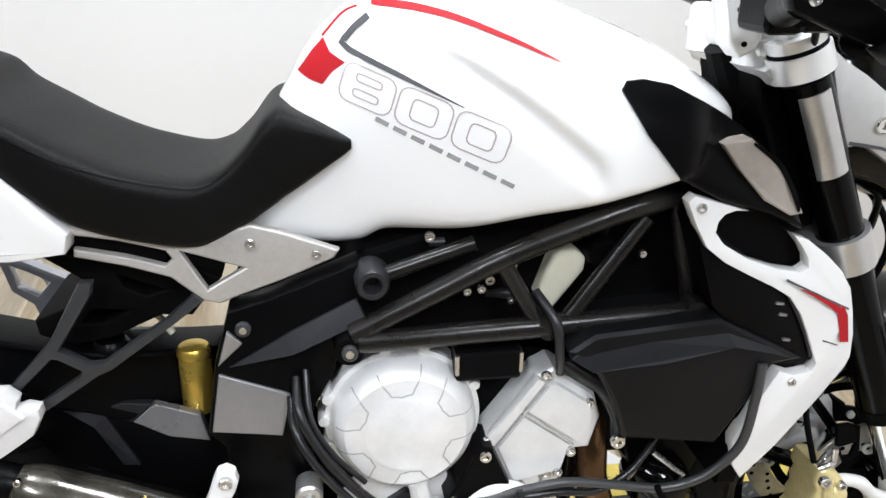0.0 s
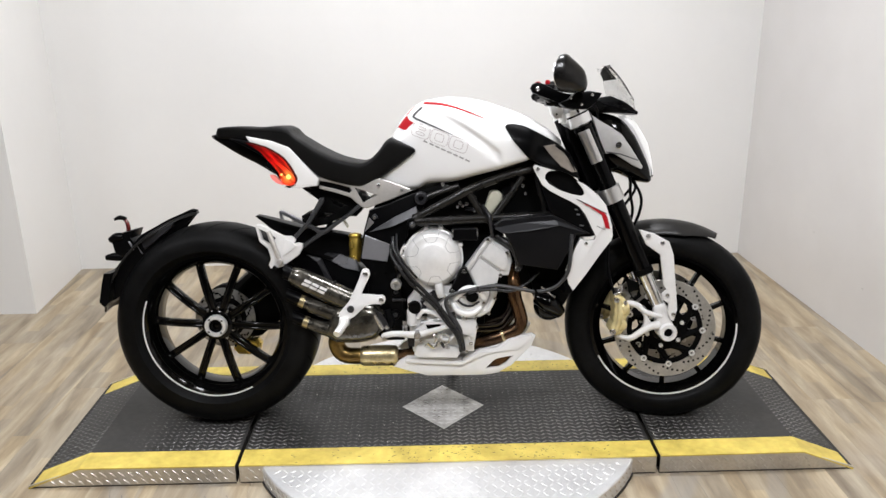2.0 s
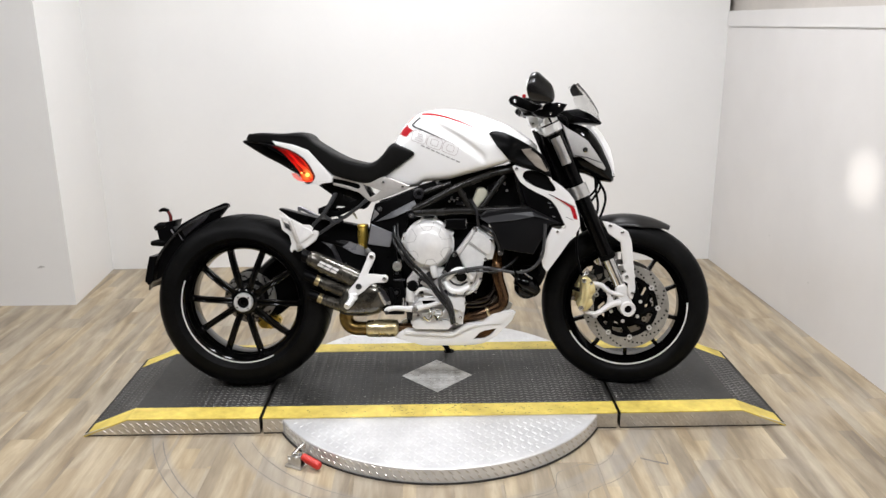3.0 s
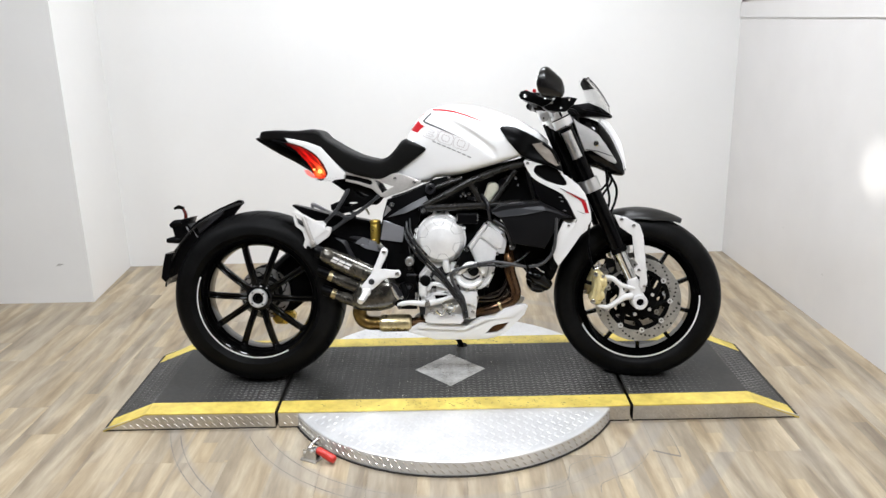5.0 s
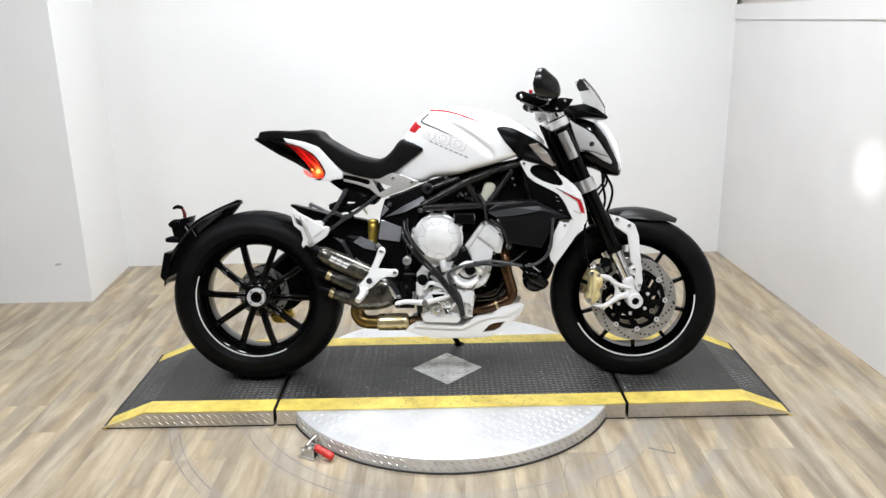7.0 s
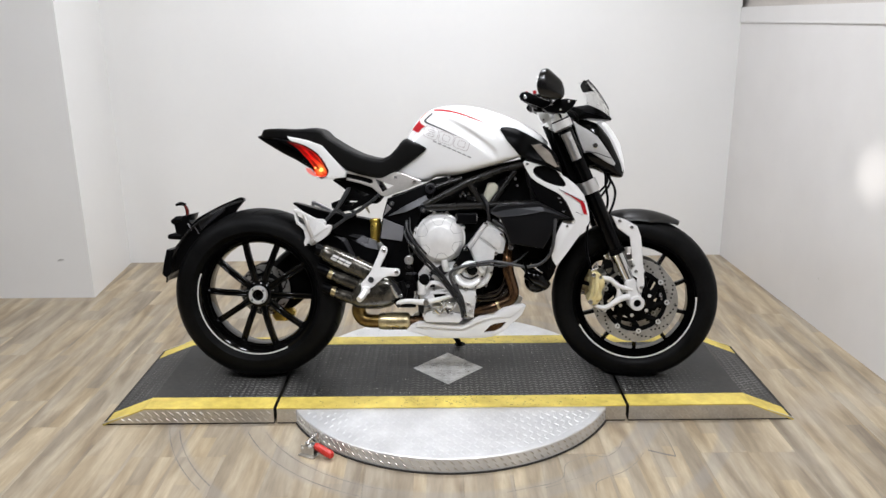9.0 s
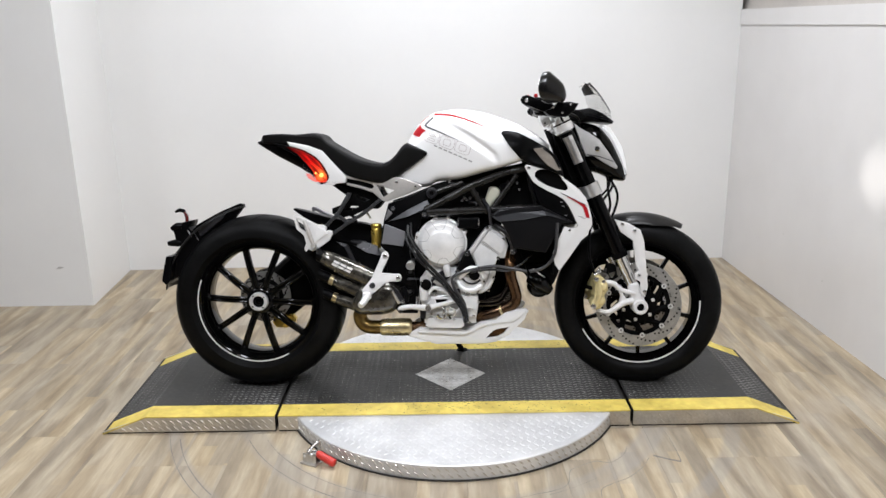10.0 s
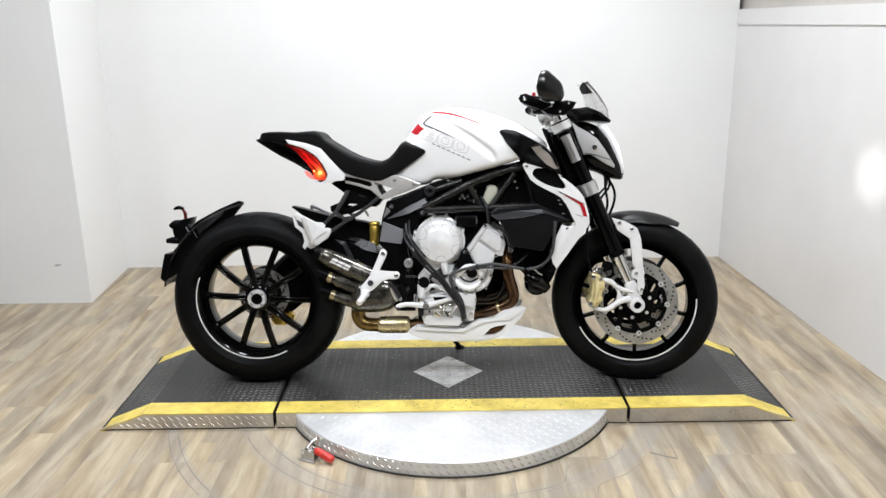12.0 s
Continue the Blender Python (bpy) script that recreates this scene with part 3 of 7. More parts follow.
M_BRIGHT = surface("pale_anodised_silver", (0.82, 0.82, 0.81), 0.30, 0.45, var=0.08, scale=14, fine=200, bump=0.02)
M_CHROME = surface("chrome", (0.75, 0.75, 0.74), 0.1, 1.0, var=0.06, scale=14, bump=0.0, rvar=0.05)
M_GOLD = surface("gold_anodised", (0.78, 0.66, 0.34), 0.36, 0.4, var=0.2, scale=20, fine=200, bump=0.05)
M_BRASS = surface("olive_brass_sleeve", (0.52, 0.44, 0.26), 0.28, 0.75, var=0.35, scale=22, fine=160, bump=0.03, tint=(0.28, 0.22, 0.12))
M_OLIVE = surface("golden_heat_tinted_pipe", (0.24, 0.16, 0.05), 0.3, 0.85, var=0.4, scale=16, bump=0.02, tint=(0.10, 0.055, 0.02))
M_OHLINS = surface("bright_gold_anodised", (0.72, 0.50, 0.10), 0.28, 0.8, var=0.12, scale=20, bump=0.0)
M_FRAME = surface("dark_bronze_grey_frame_paint", (0.0135, 0.0128, 0.0120), 0.27, 0.25, var=0.2, scale=16, fine=180, bump=0.04, spec=0.34)
M_HEATED = surface("heat_tinted_steel", (0.150, 0.078, 0.034), 0.24, 0.85, var=0.6, scale=9, fine=120, bump=0.03, tint=(0.030, 0.023, 0.020))
M_CAN = surface("dark_carbon_silencer", (0.085, 0.079, 0.066), 0.20, 0.55, var=0.6, scale=26, fine=110, bump=0.05, rvar=0.12, tint=(0.022, 0.020, 0.016), coat=0.5)
M_DISC = surface("drilled_brake_steel", (0.47, 0.455, 0.425), 0.30, 0.65, var=0.2, scale=30, fine=240, bump=0.04)
M_SEAT = surface("black_seat_vinyl", (0.0042, 0.0040, 0.0038), 0.46, var=0.12, scale=10, fine=420, bump=0.16, rvar=0.06, spec=0.10)
M_RED = surface("red_paint", (0.38, 0.010, 0.016), 0.55, var=0.08, scale=8, bump=0.0, spec=0.15)
M_INK = surface("dark_grey_print", (0.06, 0.06, 0.065), 0.4, var=0.1, bump=0.0)
M_SMOKE = surface("smoked_grey_lens", (0.30, 0.265, 0.23), 0.16, 0.15, var=0.15, scale=14, bump=0.0, coat=0.4)
M_HEADGREY = surface("silver_grey_headlamp_side", (0.52, 0.515, 0.505), 0.25, 0.1, var=0.08, scale=9, bump=0.0, coat=0.3)
M_CREAM = surface("translucent_cream_plastic", (0.60, 0.58, 0.46), 0.35, var=0.08, bump=0.02)
M_SCREEN = clear("thin_clear_screen", (1.0, 1.0, 1.0))
M_SCREEN.node_tree.nodes["Principled BSDF"].inputs["IOR"].default_value = 1.06
M_GLASS = clear("clear_plastic", (0.97, 0.98, 0.98))
M_TAIL = lamp_lens("lit_red_lens", (-0.430, -0.114, 0.771))
M_HOT = glow("lit_red_bulb", (1.0, 0.24, 0.05), 5.0)
M_HEADLED = glow("lit_headlamp", (0.97, 0.98, 1.0), 0.62)

M_PODGREY = surface("slate_sheen_satin", (0.014, 0.0144, 0.0165), 0.36, 0.1, var=0.2, scale=10, fine=150, bump=0.03, spec=0.26)
M_DARKSTEEL = surface("dark_steel_pipe", (0.050, 0.040, 0.033), 0.20, 0.85, var=0.5, scale=18, fine=140, bump=0.03, tint=(0.016, 0.013, 0.011))
M_HANGER = surface("dark_grey_forging", (0.042, 0.0435, 0.046), 0.34, 0.2, var=0.15, scale=14, fine=160, bump=0.05, spec=0.4)
M_FORKBLACK = surface("black_fork_coating", (0.0014, 0.0014, 0.0015), 0.16, var=0.1, scale=8, bump=0.0, rvar=0.04, spec=0.10)
M_CLAMP = surface("satin_machined_silver", (0.60, 0.595, 0.585), 0.33, 0.85, var=0.1, scale=14, fine=200, bump=0.02)
M_GUARD = surface("satin_charcoal_plastic", (0.015, 0.0144, 0.0138), 0.34, var=0.2, scale=14, fine=160, bump=0.05, spec=0.3)
M_PODBLACK = surface("satin_black_pod_plastic", (0.0060, 0.0060, 0.0068), 0.36, var=0.2, scale=14, fine=160, bump=0.04, spec=0.16)
M_SHEEN = surface("semi_gloss_black_plastic", (0.006, 0.0058, 0.0056), 0.24, var=0.2, scale=14, fine=160, bump=0.03, spec=0.4)
M_HOSEGREY = surface("grey_ribbed_hose", (0.050, 0.050, 0.052), 0.36, 0.2, var=0.15, scale=14, bump=0.03)
M_RUBBER = surface("glossy_rubber_hose", (0.011, 0.011, 0.012), 0.28, var=0.2, scale=14, bump=0.02, spec=0.4)

LEAN_AWAY, BIKE_YAW = 9.0, -1.46
bike = thing("motorcycle", "white and black naked sports motorcycle with red accents, tail lamp lit", "motorcycle",
             pose(-0.008, -0.0345, TOP - 0.004, -LEAN_AWAY, 0, BIKE_YAW))
AXLE_R, AXLE_F, RAD_R, RAD_F = (-0.682, 0.313), (0.698, 0.294), 0.314, 0.299
STEER = -7.0
RIM_R = 0.2205


def flip(bm):
    """The same shape on the far side of the machine."""
    bmesh.ops.scale(bm, verts=bm.verts[:], vec=(1, -1, 1))
    bmesh.ops.reverse_faces(bm, faces=bm.faces[:])
    return bm


def both(name, make, material, parent, label="", smooth=None):
    near = part(name, make(), material, parent, label, smooth)
    part(name, flip(make()), material, parent, label, smooth)
    return near


bolt_meshes = {}


def bolt(x, y, z, r, parent, material=None, deep=0.006):
    """A socket-head screw with its face towards -y."""
    material = material or M_SILVER
    key = (round(r, 4), material.name, deep)
    if key not in bolt_meshes:
        bm = lathe([(r, 0.0), (r, -deep * 0.8), (r * 0.85, -deep), (r * 0.5, -deep), (r * 0.45, -deep * 0.4), (0, -deep * 0.4)], 14, "Y")
        bmesh.ops.recalc_face_normals(bm, faces=bm.faces[:])
        me = bpy.data.meshes.new("bolt")
        bm.to_mesh(me)
        bm.free()
        me.materials.append(material)
        bolt_meshes[key] = me
    ob = new("bolt", bolt_meshes[key])
    ob.parent = parent
    ob.location = (x, y, z)
    return ob


def tyre_profile(rad, width, bead_r):
    pts = []
    for k in range(25):
        a = math.pi * k / 24
        c, s = math.cos(a), math.sin(a)
        y = -width / 2 * math.copysign(abs(c) ** 0.85, c)
        r = bead_r + 0.016 + (rad - bead_r - 0.016) * abs(s) ** 0.72
        pts.append((r, y))
    return [(bead_r, -width * 0.38), (bead_r + 0.006, -width * 0.43)] + pts + [(bead_r + 0.006, width * 0.43), (bead_r, width * 0.38), (bead_r - 0.012, width * 0.3), (bead_r - 0.012, -width * 0.3)]


def rim_profile(half):
    """Closed section of a hollow rim barrel with lips."""
    return [(RIM_R + 0.003, -half), (RIM_R + 0.003, -half + 0.006), (RIM_R - 0.012, -half + 0.012), (RIM_R - 0.020, -half * 0.5), (RIM_R - 0.020, half * 0.5),
            (RIM_R - 0.012, half - 0.012), (RIM_R + 0.003, half - 0.006), (RIM_R + 0.003, half), (RIM_R - 0.008, half), (RIM_R - 0.020, half - 0.014),
            (RIM_R - 0.030, half * 0.5), (RIM_R - 0.030, -half * 0.5), (RIM_R - 0.020, -half + 0.014), (RIM_R - 0.008, -half)]


def arc_strip(r0, r1, y, a0, a1, n=40, thick=0.0008):
    """A thin ring sector facing -y."""
    bm = bmesh.new()
    rows = []
    for k in range(n + 1):
        a = radians(a0 + (a1 - a0) * k / n)
        rows.append([bm.verts.new((r * math.cos(a), y + d, r * math.sin(a))) for r, d in ((r0, 0), (r1, 0), (r1, thick), (r0, thick))])
    for k in range(n):
        for i in range(4):
            bm.faces.new((rows[k][i], rows[k][(i + 1) % 4], rows[k + 1][(i + 1) % 4], rows[k + 1][i]))
    bm.faces.new(rows[0])
    bm.faces.new(rows[-1][::-1])
    return bm


def spoke_bm(r0, r1, w0, w1, y0, y1, depth):
    """A cast spoke from hub to rim along +x: two round ribs with a sunken web between, and a swollen foot at the rim."""
    n = 7
    us = [k / (n - 1) for k in range(n)]
    at = lambda u: (r0 + (r1 - r0) * u, y0 + (y1 - y0) * u - 0.010 * math.sin(math.pi * u), w0 + (w1 - w0) * u)
    ribs = []
    for side in (-1, 1):
        line = [(at(u)[0], at(u)[1], side * at(u)[2] * 0.60) for u in us]
        ribs.append(tube(line, [at(u)[2] * 0.42 for u in us], 10, 2))
    bm, rows = bmesh.new(), []
    for u in us:
        r, y, w = at(u)
        rows.append([bm.verts.new((r, y + d, a)) for a, d in ((-w * 0.6, 0.001), (w * 0.6, 0.001), (w * 0.8, depth), (-w * 0.8, depth))])
    for k in range(n - 1):
        for i in range(4):
            bm.faces.new((rows[k][i], rows[k][(i + 1) % 4], rows[k + 1][(i + 1) % 4], rows[k + 1][i]))
    bm.faces.new(rows[0][::-1])
    bm.faces.new(rows[-1])
    foot = tube([(r1 - 0.016, y1, 0), (r1 - 0.004, y1 + 0.001, 0), (r1 + 0.006, y1 + 0.004, 0)], [w1 * 0.5, w1 * 1.05, w1 * 1.2], 12, 3)
    return join(*ribs, bm, foot)


def drilled_disc(r0, r1, y, thick, rows, seed, parent, material, name="brake_disc"):
    bm = lathe([(r0, y), (r1 - 0.001, y), (r1, y + 0.001), (r1, y + thick), (r0, y + thick)], 72, "Y", closed=True)
    ob = part(name, bm, material, parent, "drilled steel brake disc", smooth=40)
    holes = bmesh.new()
    for j in range(rows):
        n = 30
        for k in range(n):
            rr = r0 + (r1 - r0) * (0.2 + 0.6 * ((k * 2 + j) % 5) / 4)
            a = 2 * math.pi * (k + j / rows) / n
            vs = [holes.verts.new((rr * math.cos(a) + 0.0036 * math.cos(q), y - 0.0004, rr * math.sin(a) + 0.0036 * math.sin(q))) for q in (2 * math.pi * i / 8 for i in range(8))]
            holes.faces.new(vs)
    tagged(part("disc_drilling", holes, M_DEEP, parent), kind="stuff")
    return ob


def groove_bm(rad, width, count, sweep):
    """Tread grooves lying on the tyre as slightly sunken dark cuts."""
    bm = bmesh.new()
    for k in range(count):
        for side in (-1, 1):
            a0 = 2 * math.pi * (k + 0.5 * (side > 0)) / count
            prev = None
            for i in range(7):
                u = i / 6
                c = 0.15 + 0.62 * u
                y = side * width / 2 * c
                s = math.sqrt(max(0.0, 1 - c ** (2 / 0.85)))
                r = 0.222 + 0.016 + (rad - 0.238) * s ** 0.72 + 0.0006
                a = a0 + sweep * u
                hw = 0.0042 * (1 - 0.5 * u) / r
                cur = [bm.verts.new((r * math.cos(a + d), y, r * math.sin(a + d))) for d in (-hw, hw)]
                if prev:
                    bm.faces.new((prev[0], prev[1], cur[1], cur[0]))
                prev = cur
    return bm


# rear wheel
rear = part("rear_wheel", lathe(rim_profile(0.076), 96, "Y", closed=True), M_GLOSSBLACK, bike, "gloss black ten-spoke rim", smooth=40)
rear.location = (AXLE_R[0], 0, AXLE_R[1])
part("tyre", lathe(tyre_profile(RAD_R, 0.198, 0.2215), 120, "Y", closed=True), M_TYRE, rear, "wide worn black tyre", smooth=50)
part("tread_groove", groove_bm(RAD_R, 0.198, 26, 0.16), M_DEEP, rear)
for k in range(10):
    sp = part("spoke", moved(spoke_bm(0.036, 0.200, 0.0120, 0.0112, -0.040, -0.030, 0.020), Matrix.Rotation(radians(-36 * k + 3), 4, "Y")), M_GLOSSBLACK, rear, smooth=60)
part("hub", lathe([(0.0, 0.06), (0.058, 0.06), (0.058, 0.0), (0.048, -0.030), (0.046, -0.052), (0.040, -0.056), (0.0, -0.056)], 40, "Y"), M_GLOSSBLACK, rear, smooth=35)
part("hub_nut", lathe([(0.0205, -0.050), (0.0205, -0.068), (0.0225, -0.0722), (0.0315, -0.0722), (0.0338, -0.069), (0.0345, -0.050)], 40, "Y", closed=True), M_BRIGHT, rear, "worn silver hub nut", smooth=25)
for k in range(4):
    a = radians(90 * k + 40)
    part("nut_notch", box(-0.003, 0.003, -0.0726, -0.070, -0.0025, 0.0025), M_DEEP, rear).location = (0.027 * math.cos(a), 0, 0.027 * math.sin(a))
for k in range(10):
    a = radians(36 * k + 15)
    bolt(0.051 * math.cos(a), -0.040, 0.051 * math.sin(a), 0.0042, rear, M_CHROME, 0.008)
part("axle_socket", lathe([(0.0, -0.054), (0.012, -0.054), (0.012, -0.066), (0.019, -0.068), (0.024, -0.062), (0.024, -0.05)], 24, "Y"), M_DEEP, rear)
part("rim_tape", arc_strip(0.2160, 0.2205, -0.0770, 158, 299, 60), M_WHITECAST, rear, "white pinstripe along the rim")
drilled_disc(0.056, 0.096, 0.040, 0.005, 3, 1, rear, M_DISC)
part("hub_carrier", join(lathe([(0.0, 0.085), (0.092, 0.085), (0.098, 0.095), (0.098, 0.13), (0.0, 0.13)], 40, "Y"), plate([(0.02, 0.10), (0.30, 0.235), (0.34, 0.12), (0.10, -0.075), (0.0, -0.09)], 0.088, 0.13, 0.008)), M_DEEP, rear, "black hub carrier and swingarm end")
caliper = part("rear_caliper", join(plate([(0.030, -0.076), (0.060, -0.070), (0.104, -0.066), (0.116, -0.082), (0.110, -0.106), (0.078, -0.118), (0.040, -0.116), (0.026, -0.098)], 0.022, 0.058, 0.006, 2), lathe([(0.0, 0.014), (0.015, 0.014), (0.018, 0.019), (0.018, 0.03), (0.0, 0.03)], 20, "Y", (0.052, 0, -0.094)), lathe([(0.0, 0.014), (0.015, 0.014), (0.018, 0.019), (0.018, 0.03), (0.0, 0.03)], 20, "Y", (0.090, 0, -0.090))), M_OHLINS, rear, "gold rear brake caliper", smooth=35)
for q in ((0.034, -0.086), (0.108, -0.096), (0.072, -0.076)):
    bolt(q[0], 0.022, q[1], 0.005, caliper, M_CHROME)
part("disc_carrier", lathe([(0.03, 0.036), (0.068, 0.038), (0.068, 0.048), (0.03, 0.048)], 32, "Y", closed=True), M_DEEP, rear)

# front wheel
front = part("front_wheel", lathe(rim_profile(0.047), 96, "Y", closed=True), M_GLOSSBLACK, bike, "gloss black ten-spoke rim", smooth=40)
front.location = (AXLE_F[0], 0, AXLE_F[1])
front.rotation_euler = (0, 0, radians(STEER))
part("tyre", lathe(tyre_profile(RAD_F, 0.122, 0.2215), 120, "Y", closed=True), M_TYRE, front, "black front tyre with curved grooves", smooth=50)
part("tread_groove", groove_bm(RAD_F, 0.122, 22, -0.2), M_DEEP, front)
for k in range(10):
    part("spoke", moved(spoke_bm(0.030, 0.200, 0.009, 0.0065, -0.024, -0.012, 0.024), Matrix.Rotation(radians(-36 * k - 20), 4, "Y")), M_GLOSSBLACK, front, smooth=60)
part("hub", lathe([(0.0, 0.07), (0.04, 0.07), (0.04, -0.07), (0.0, -0.07)], 28, "Y"), M_GLOSSBLACK, front, smooth=35)
part("rim_tape", arc_strip(0.2155, 0.2205, -0.0480, 207, 363, 60), M_WHITECAST, front, "white pinstripe along the rim")
for side in (-1, 1):
    y = -0.078 if side < 0 else 0.073
    drilled_disc(0.113, 0.151, y, 0.005, 2, 2, front, M_DISC)
    part("disc_carrier", join(lathe([(0.040, y + 0.001), (0.066, y + 0.001), (0.066, y + 0.008), (0.040, y + 0.008)], 36, "Y", closed=True), lathe([(0.097, y + 0.001), (0.112, y + 0.001), (0.112, y + 0.006), (0.097, y + 0.006)], 48, "Y", closed=True)), M_DEEP, front, "black disc carrier")
    for k in range(9):
        a = radians(40 * k - 2)
        part("carrier_arm", tube([(0.060 * math.cos(a - 0.42), y + 0.011, 0.060 * math.sin(a - 0.42)), (0.105 * math.cos(a), y + 0.011, 0.105 * math.sin(a))], [0.011, 0.0095], 8, smooth=False), M_DEEP, front)
    for k in range(6):
        a = radians(60 * k + 20)
        part("carrier_bolt", lathe([(0.0, y + 0.004), (0.0065, y + 0.004), (0.0065, y - 0.003), (0.0, y - 0.004)], 12, "Y", (0.054 * math.cos(a), 0, 0.054 * math.sin(a))), M_BRIGHT, front)
    for k in range(9):
        a = radians(40 * k - 2)
        bob = part("disc_button", lathe([(0.0042, y + 0.004), (0.0092, y + 0.004), (0.0092, y - 0.003), (0.0042, y - 0.003)], 16, "Y", (0.112 * math.cos(a), 0, 0.112 * math.sin(a)), closed=True), M_BRIGHT, front)


# ---- the motorcycle: bodywork ----
from mathutils.bvhtree import BVHTree


def smoothstep(a, b, x):
    t = max(0.0, min(1.0, (x - a) / (b - a)))
    return t * t * (3 - 2 * t)


TANK = [  # x, low, high, half width, height share of the widest line, middle
    (-0.168, 0.735, 0.775, 0.064, 0.3, 0), (-0.150, 0.730, 0.845, 0.068, 0.3, 0), (-0.128, 0.726, 0.888, 0.071, 0.3, 0), (-0.105, 0.722, 0.927, 0.074, 0.3, 0),
    (-0.085, 0.721, 0.952, 0.078, 0.3, 0), (-0.056, 0.724, 0.975, 0.086, 0.3, 0), (-0.025, 0.740, 0.988, 0.100, 0.30, 0), (0.047, 0.746, 0.997, 0.130, 0.28, 0), (0.123, 0.766, 0.989, 0.157, 0.26, 0),
    (0.198, 0.787, 0.967, 0.177, 0.24, 0), (0.262, 0.808, 0.942, 0.176, 0.22, 0), (0.315, 0.830, 0.912, 0.135, 0.3, 0), (0.350, 0.842, 0.888, 0.095, 0.3, 0), (0.372, 0.850, 0.868, 0.05, 0.3, 0)]
tank_bm = loft(TANK, 150, 170, 2.4, 5.0)
for v in tank_bm.verts:
    # hollow that widens down both flanks under a sharp crease and ends short of the front
    x = v.co.x
    if -0.03 < x < 0.20 and abs(v.co.y) > 0.02:
        d = v.co.z - (0.952 - 0.40 * x - 1.35 * x * x)
        deep = 0.010 * smoothstep(-0.03, 0.11, x) * (1 - smoothstep(0.172, 0.196, x))
        push = deep * smoothstep(-0.044, -0.006, d) * (1 - smoothstep(-0.004, 0.006, d))
        v.co.y -= math.copysign(push, v.co.y)
tank_bvh = BVHTree.FromBMesh(tank_bm)
tank = part("fuel_tank", tank_bm, M_WHITE, bike, "pearl white fuel tank with red and grey graphics", smooth=50)


def wrapped(bm, bvh, lift=0.0012):
    """Lays a flat graphic, drawn in x and z, on the near flank."""
    for v in bm.verts:
        hit = bvh.ray_cast(Vector((v.co.x, -1.0, v.co.z)), Vector((0, 1, 0)))
        v.co.y = hit[0].y - lift if hit[0] else -0.06
    return bm


def graphic(outline, cuts=3, curve=0):
    pts = [(x, 0, z) for x, z in outline]
    if curve:
        pts = smooth_line(pts, curve, True)
    bm = bmesh.new()
    bm.faces.new([bm.verts.new(p) for p in pts])
    bmesh.ops.triangulate(bm, faces=bm.faces[:])
    for _ in range(cuts):
        bmesh.ops.subdivide_edges(bm, edges=bm.edges[:], cuts=1, use_grid_fill=True)
        bmesh.ops.triangulate(bm, faces=bm.faces[:])
    return bm


def ribbon(points, width, closed=False, n=5, curved=True):
    if curved:
        line = smooth_line([(x, 0, z) for x, z in points], n, closed)
    else:
        line = []
        for p, q in zip(points, points[1:] + points[:1] if closed else points[1:]):
            steps = max(1, int(math.dist(p, q) / 0.004))
            line += [Vector((p[0] + (q[0] - p[0]) * i / steps, 0, p[1] + (q[1] - p[1]) * i / steps)) for i in range(steps)]
        if not closed:
            line.append(Vector((points[-1][0], 0, points[-1][1])))
    m = len(line)
    widths = width if isinstance(width, (list, tuple)) else [width] * 2
    bm, rows = bmesh.new(), []
    for i, p in enumerate(line):
        a, b = (line[i - 1], line[(i + 1) % m]) if closed else (line[max(0, i - 1)], line[min(m - 1, i + 1)])
        d = (b - a).normalized()
        nrm = Vector((-d.z, 0, d.x))
        u = i / (m - 1) * (len(widths) - 1)
        k = min(int(u), len(widths) - 2)
        w = widths[k] + (widths[k + 1] - widths[k]) * (u - k)
        rows.append([bm.verts.new(p + nrm * w * e) for e in (0.5, 0.17, -0.17, -0.5)])
    for i in range(m if closed else m - 1):
        a, b = rows[i], rows[(i + 1) % m]
        for e in range(3):
            bm.faces.new((a[e], a[e + 1], b[e + 1], b[e]))
    return bm


part("red_patch", wrapped(graphic([(-0.112, 0.909), (-0.096, 0.930), (-0.084, 0.943), (-0.078, 0.930), (-0.063, 0.921), (-0.076, 0.912), (-0.087, 0.899), (-0.100, 0.903)], 3), tank_bvh), M_RED, tank, "red corner patch")
part("red_line", wrapped(ribbon([(-0.085, 0.944), (-0.064, 0.966), (-0.048, 0.974)], [0.0022, 0.0015]), tank_bvh), M_RED, tank)
part("red_line", wrapped(ribbon([(-0.034, 0.979), (0.010, 0.975), (0.050, 0.966), (0.100, 0.948), (0.142, 0.930)], [0.0065, 0.007, 0.006, 0.0045, 0.001], n=12), tank_bvh, 0.0016), M_RED, tank, "red pinstripe over the shoulder")
part("grey_line", wrapped(ribbon([(-0.038, 0.966), (-0.052, 0.955), (-0.066, 0.940), (-0.058, 0.933), (-0.010, 0.912), (0.050, 0.885)], [0.006, 0.006, 0.006, 0.005, 0.003, 0.001], curved=False), tank_bvh), M_INK, tank, "dark grey angled line")


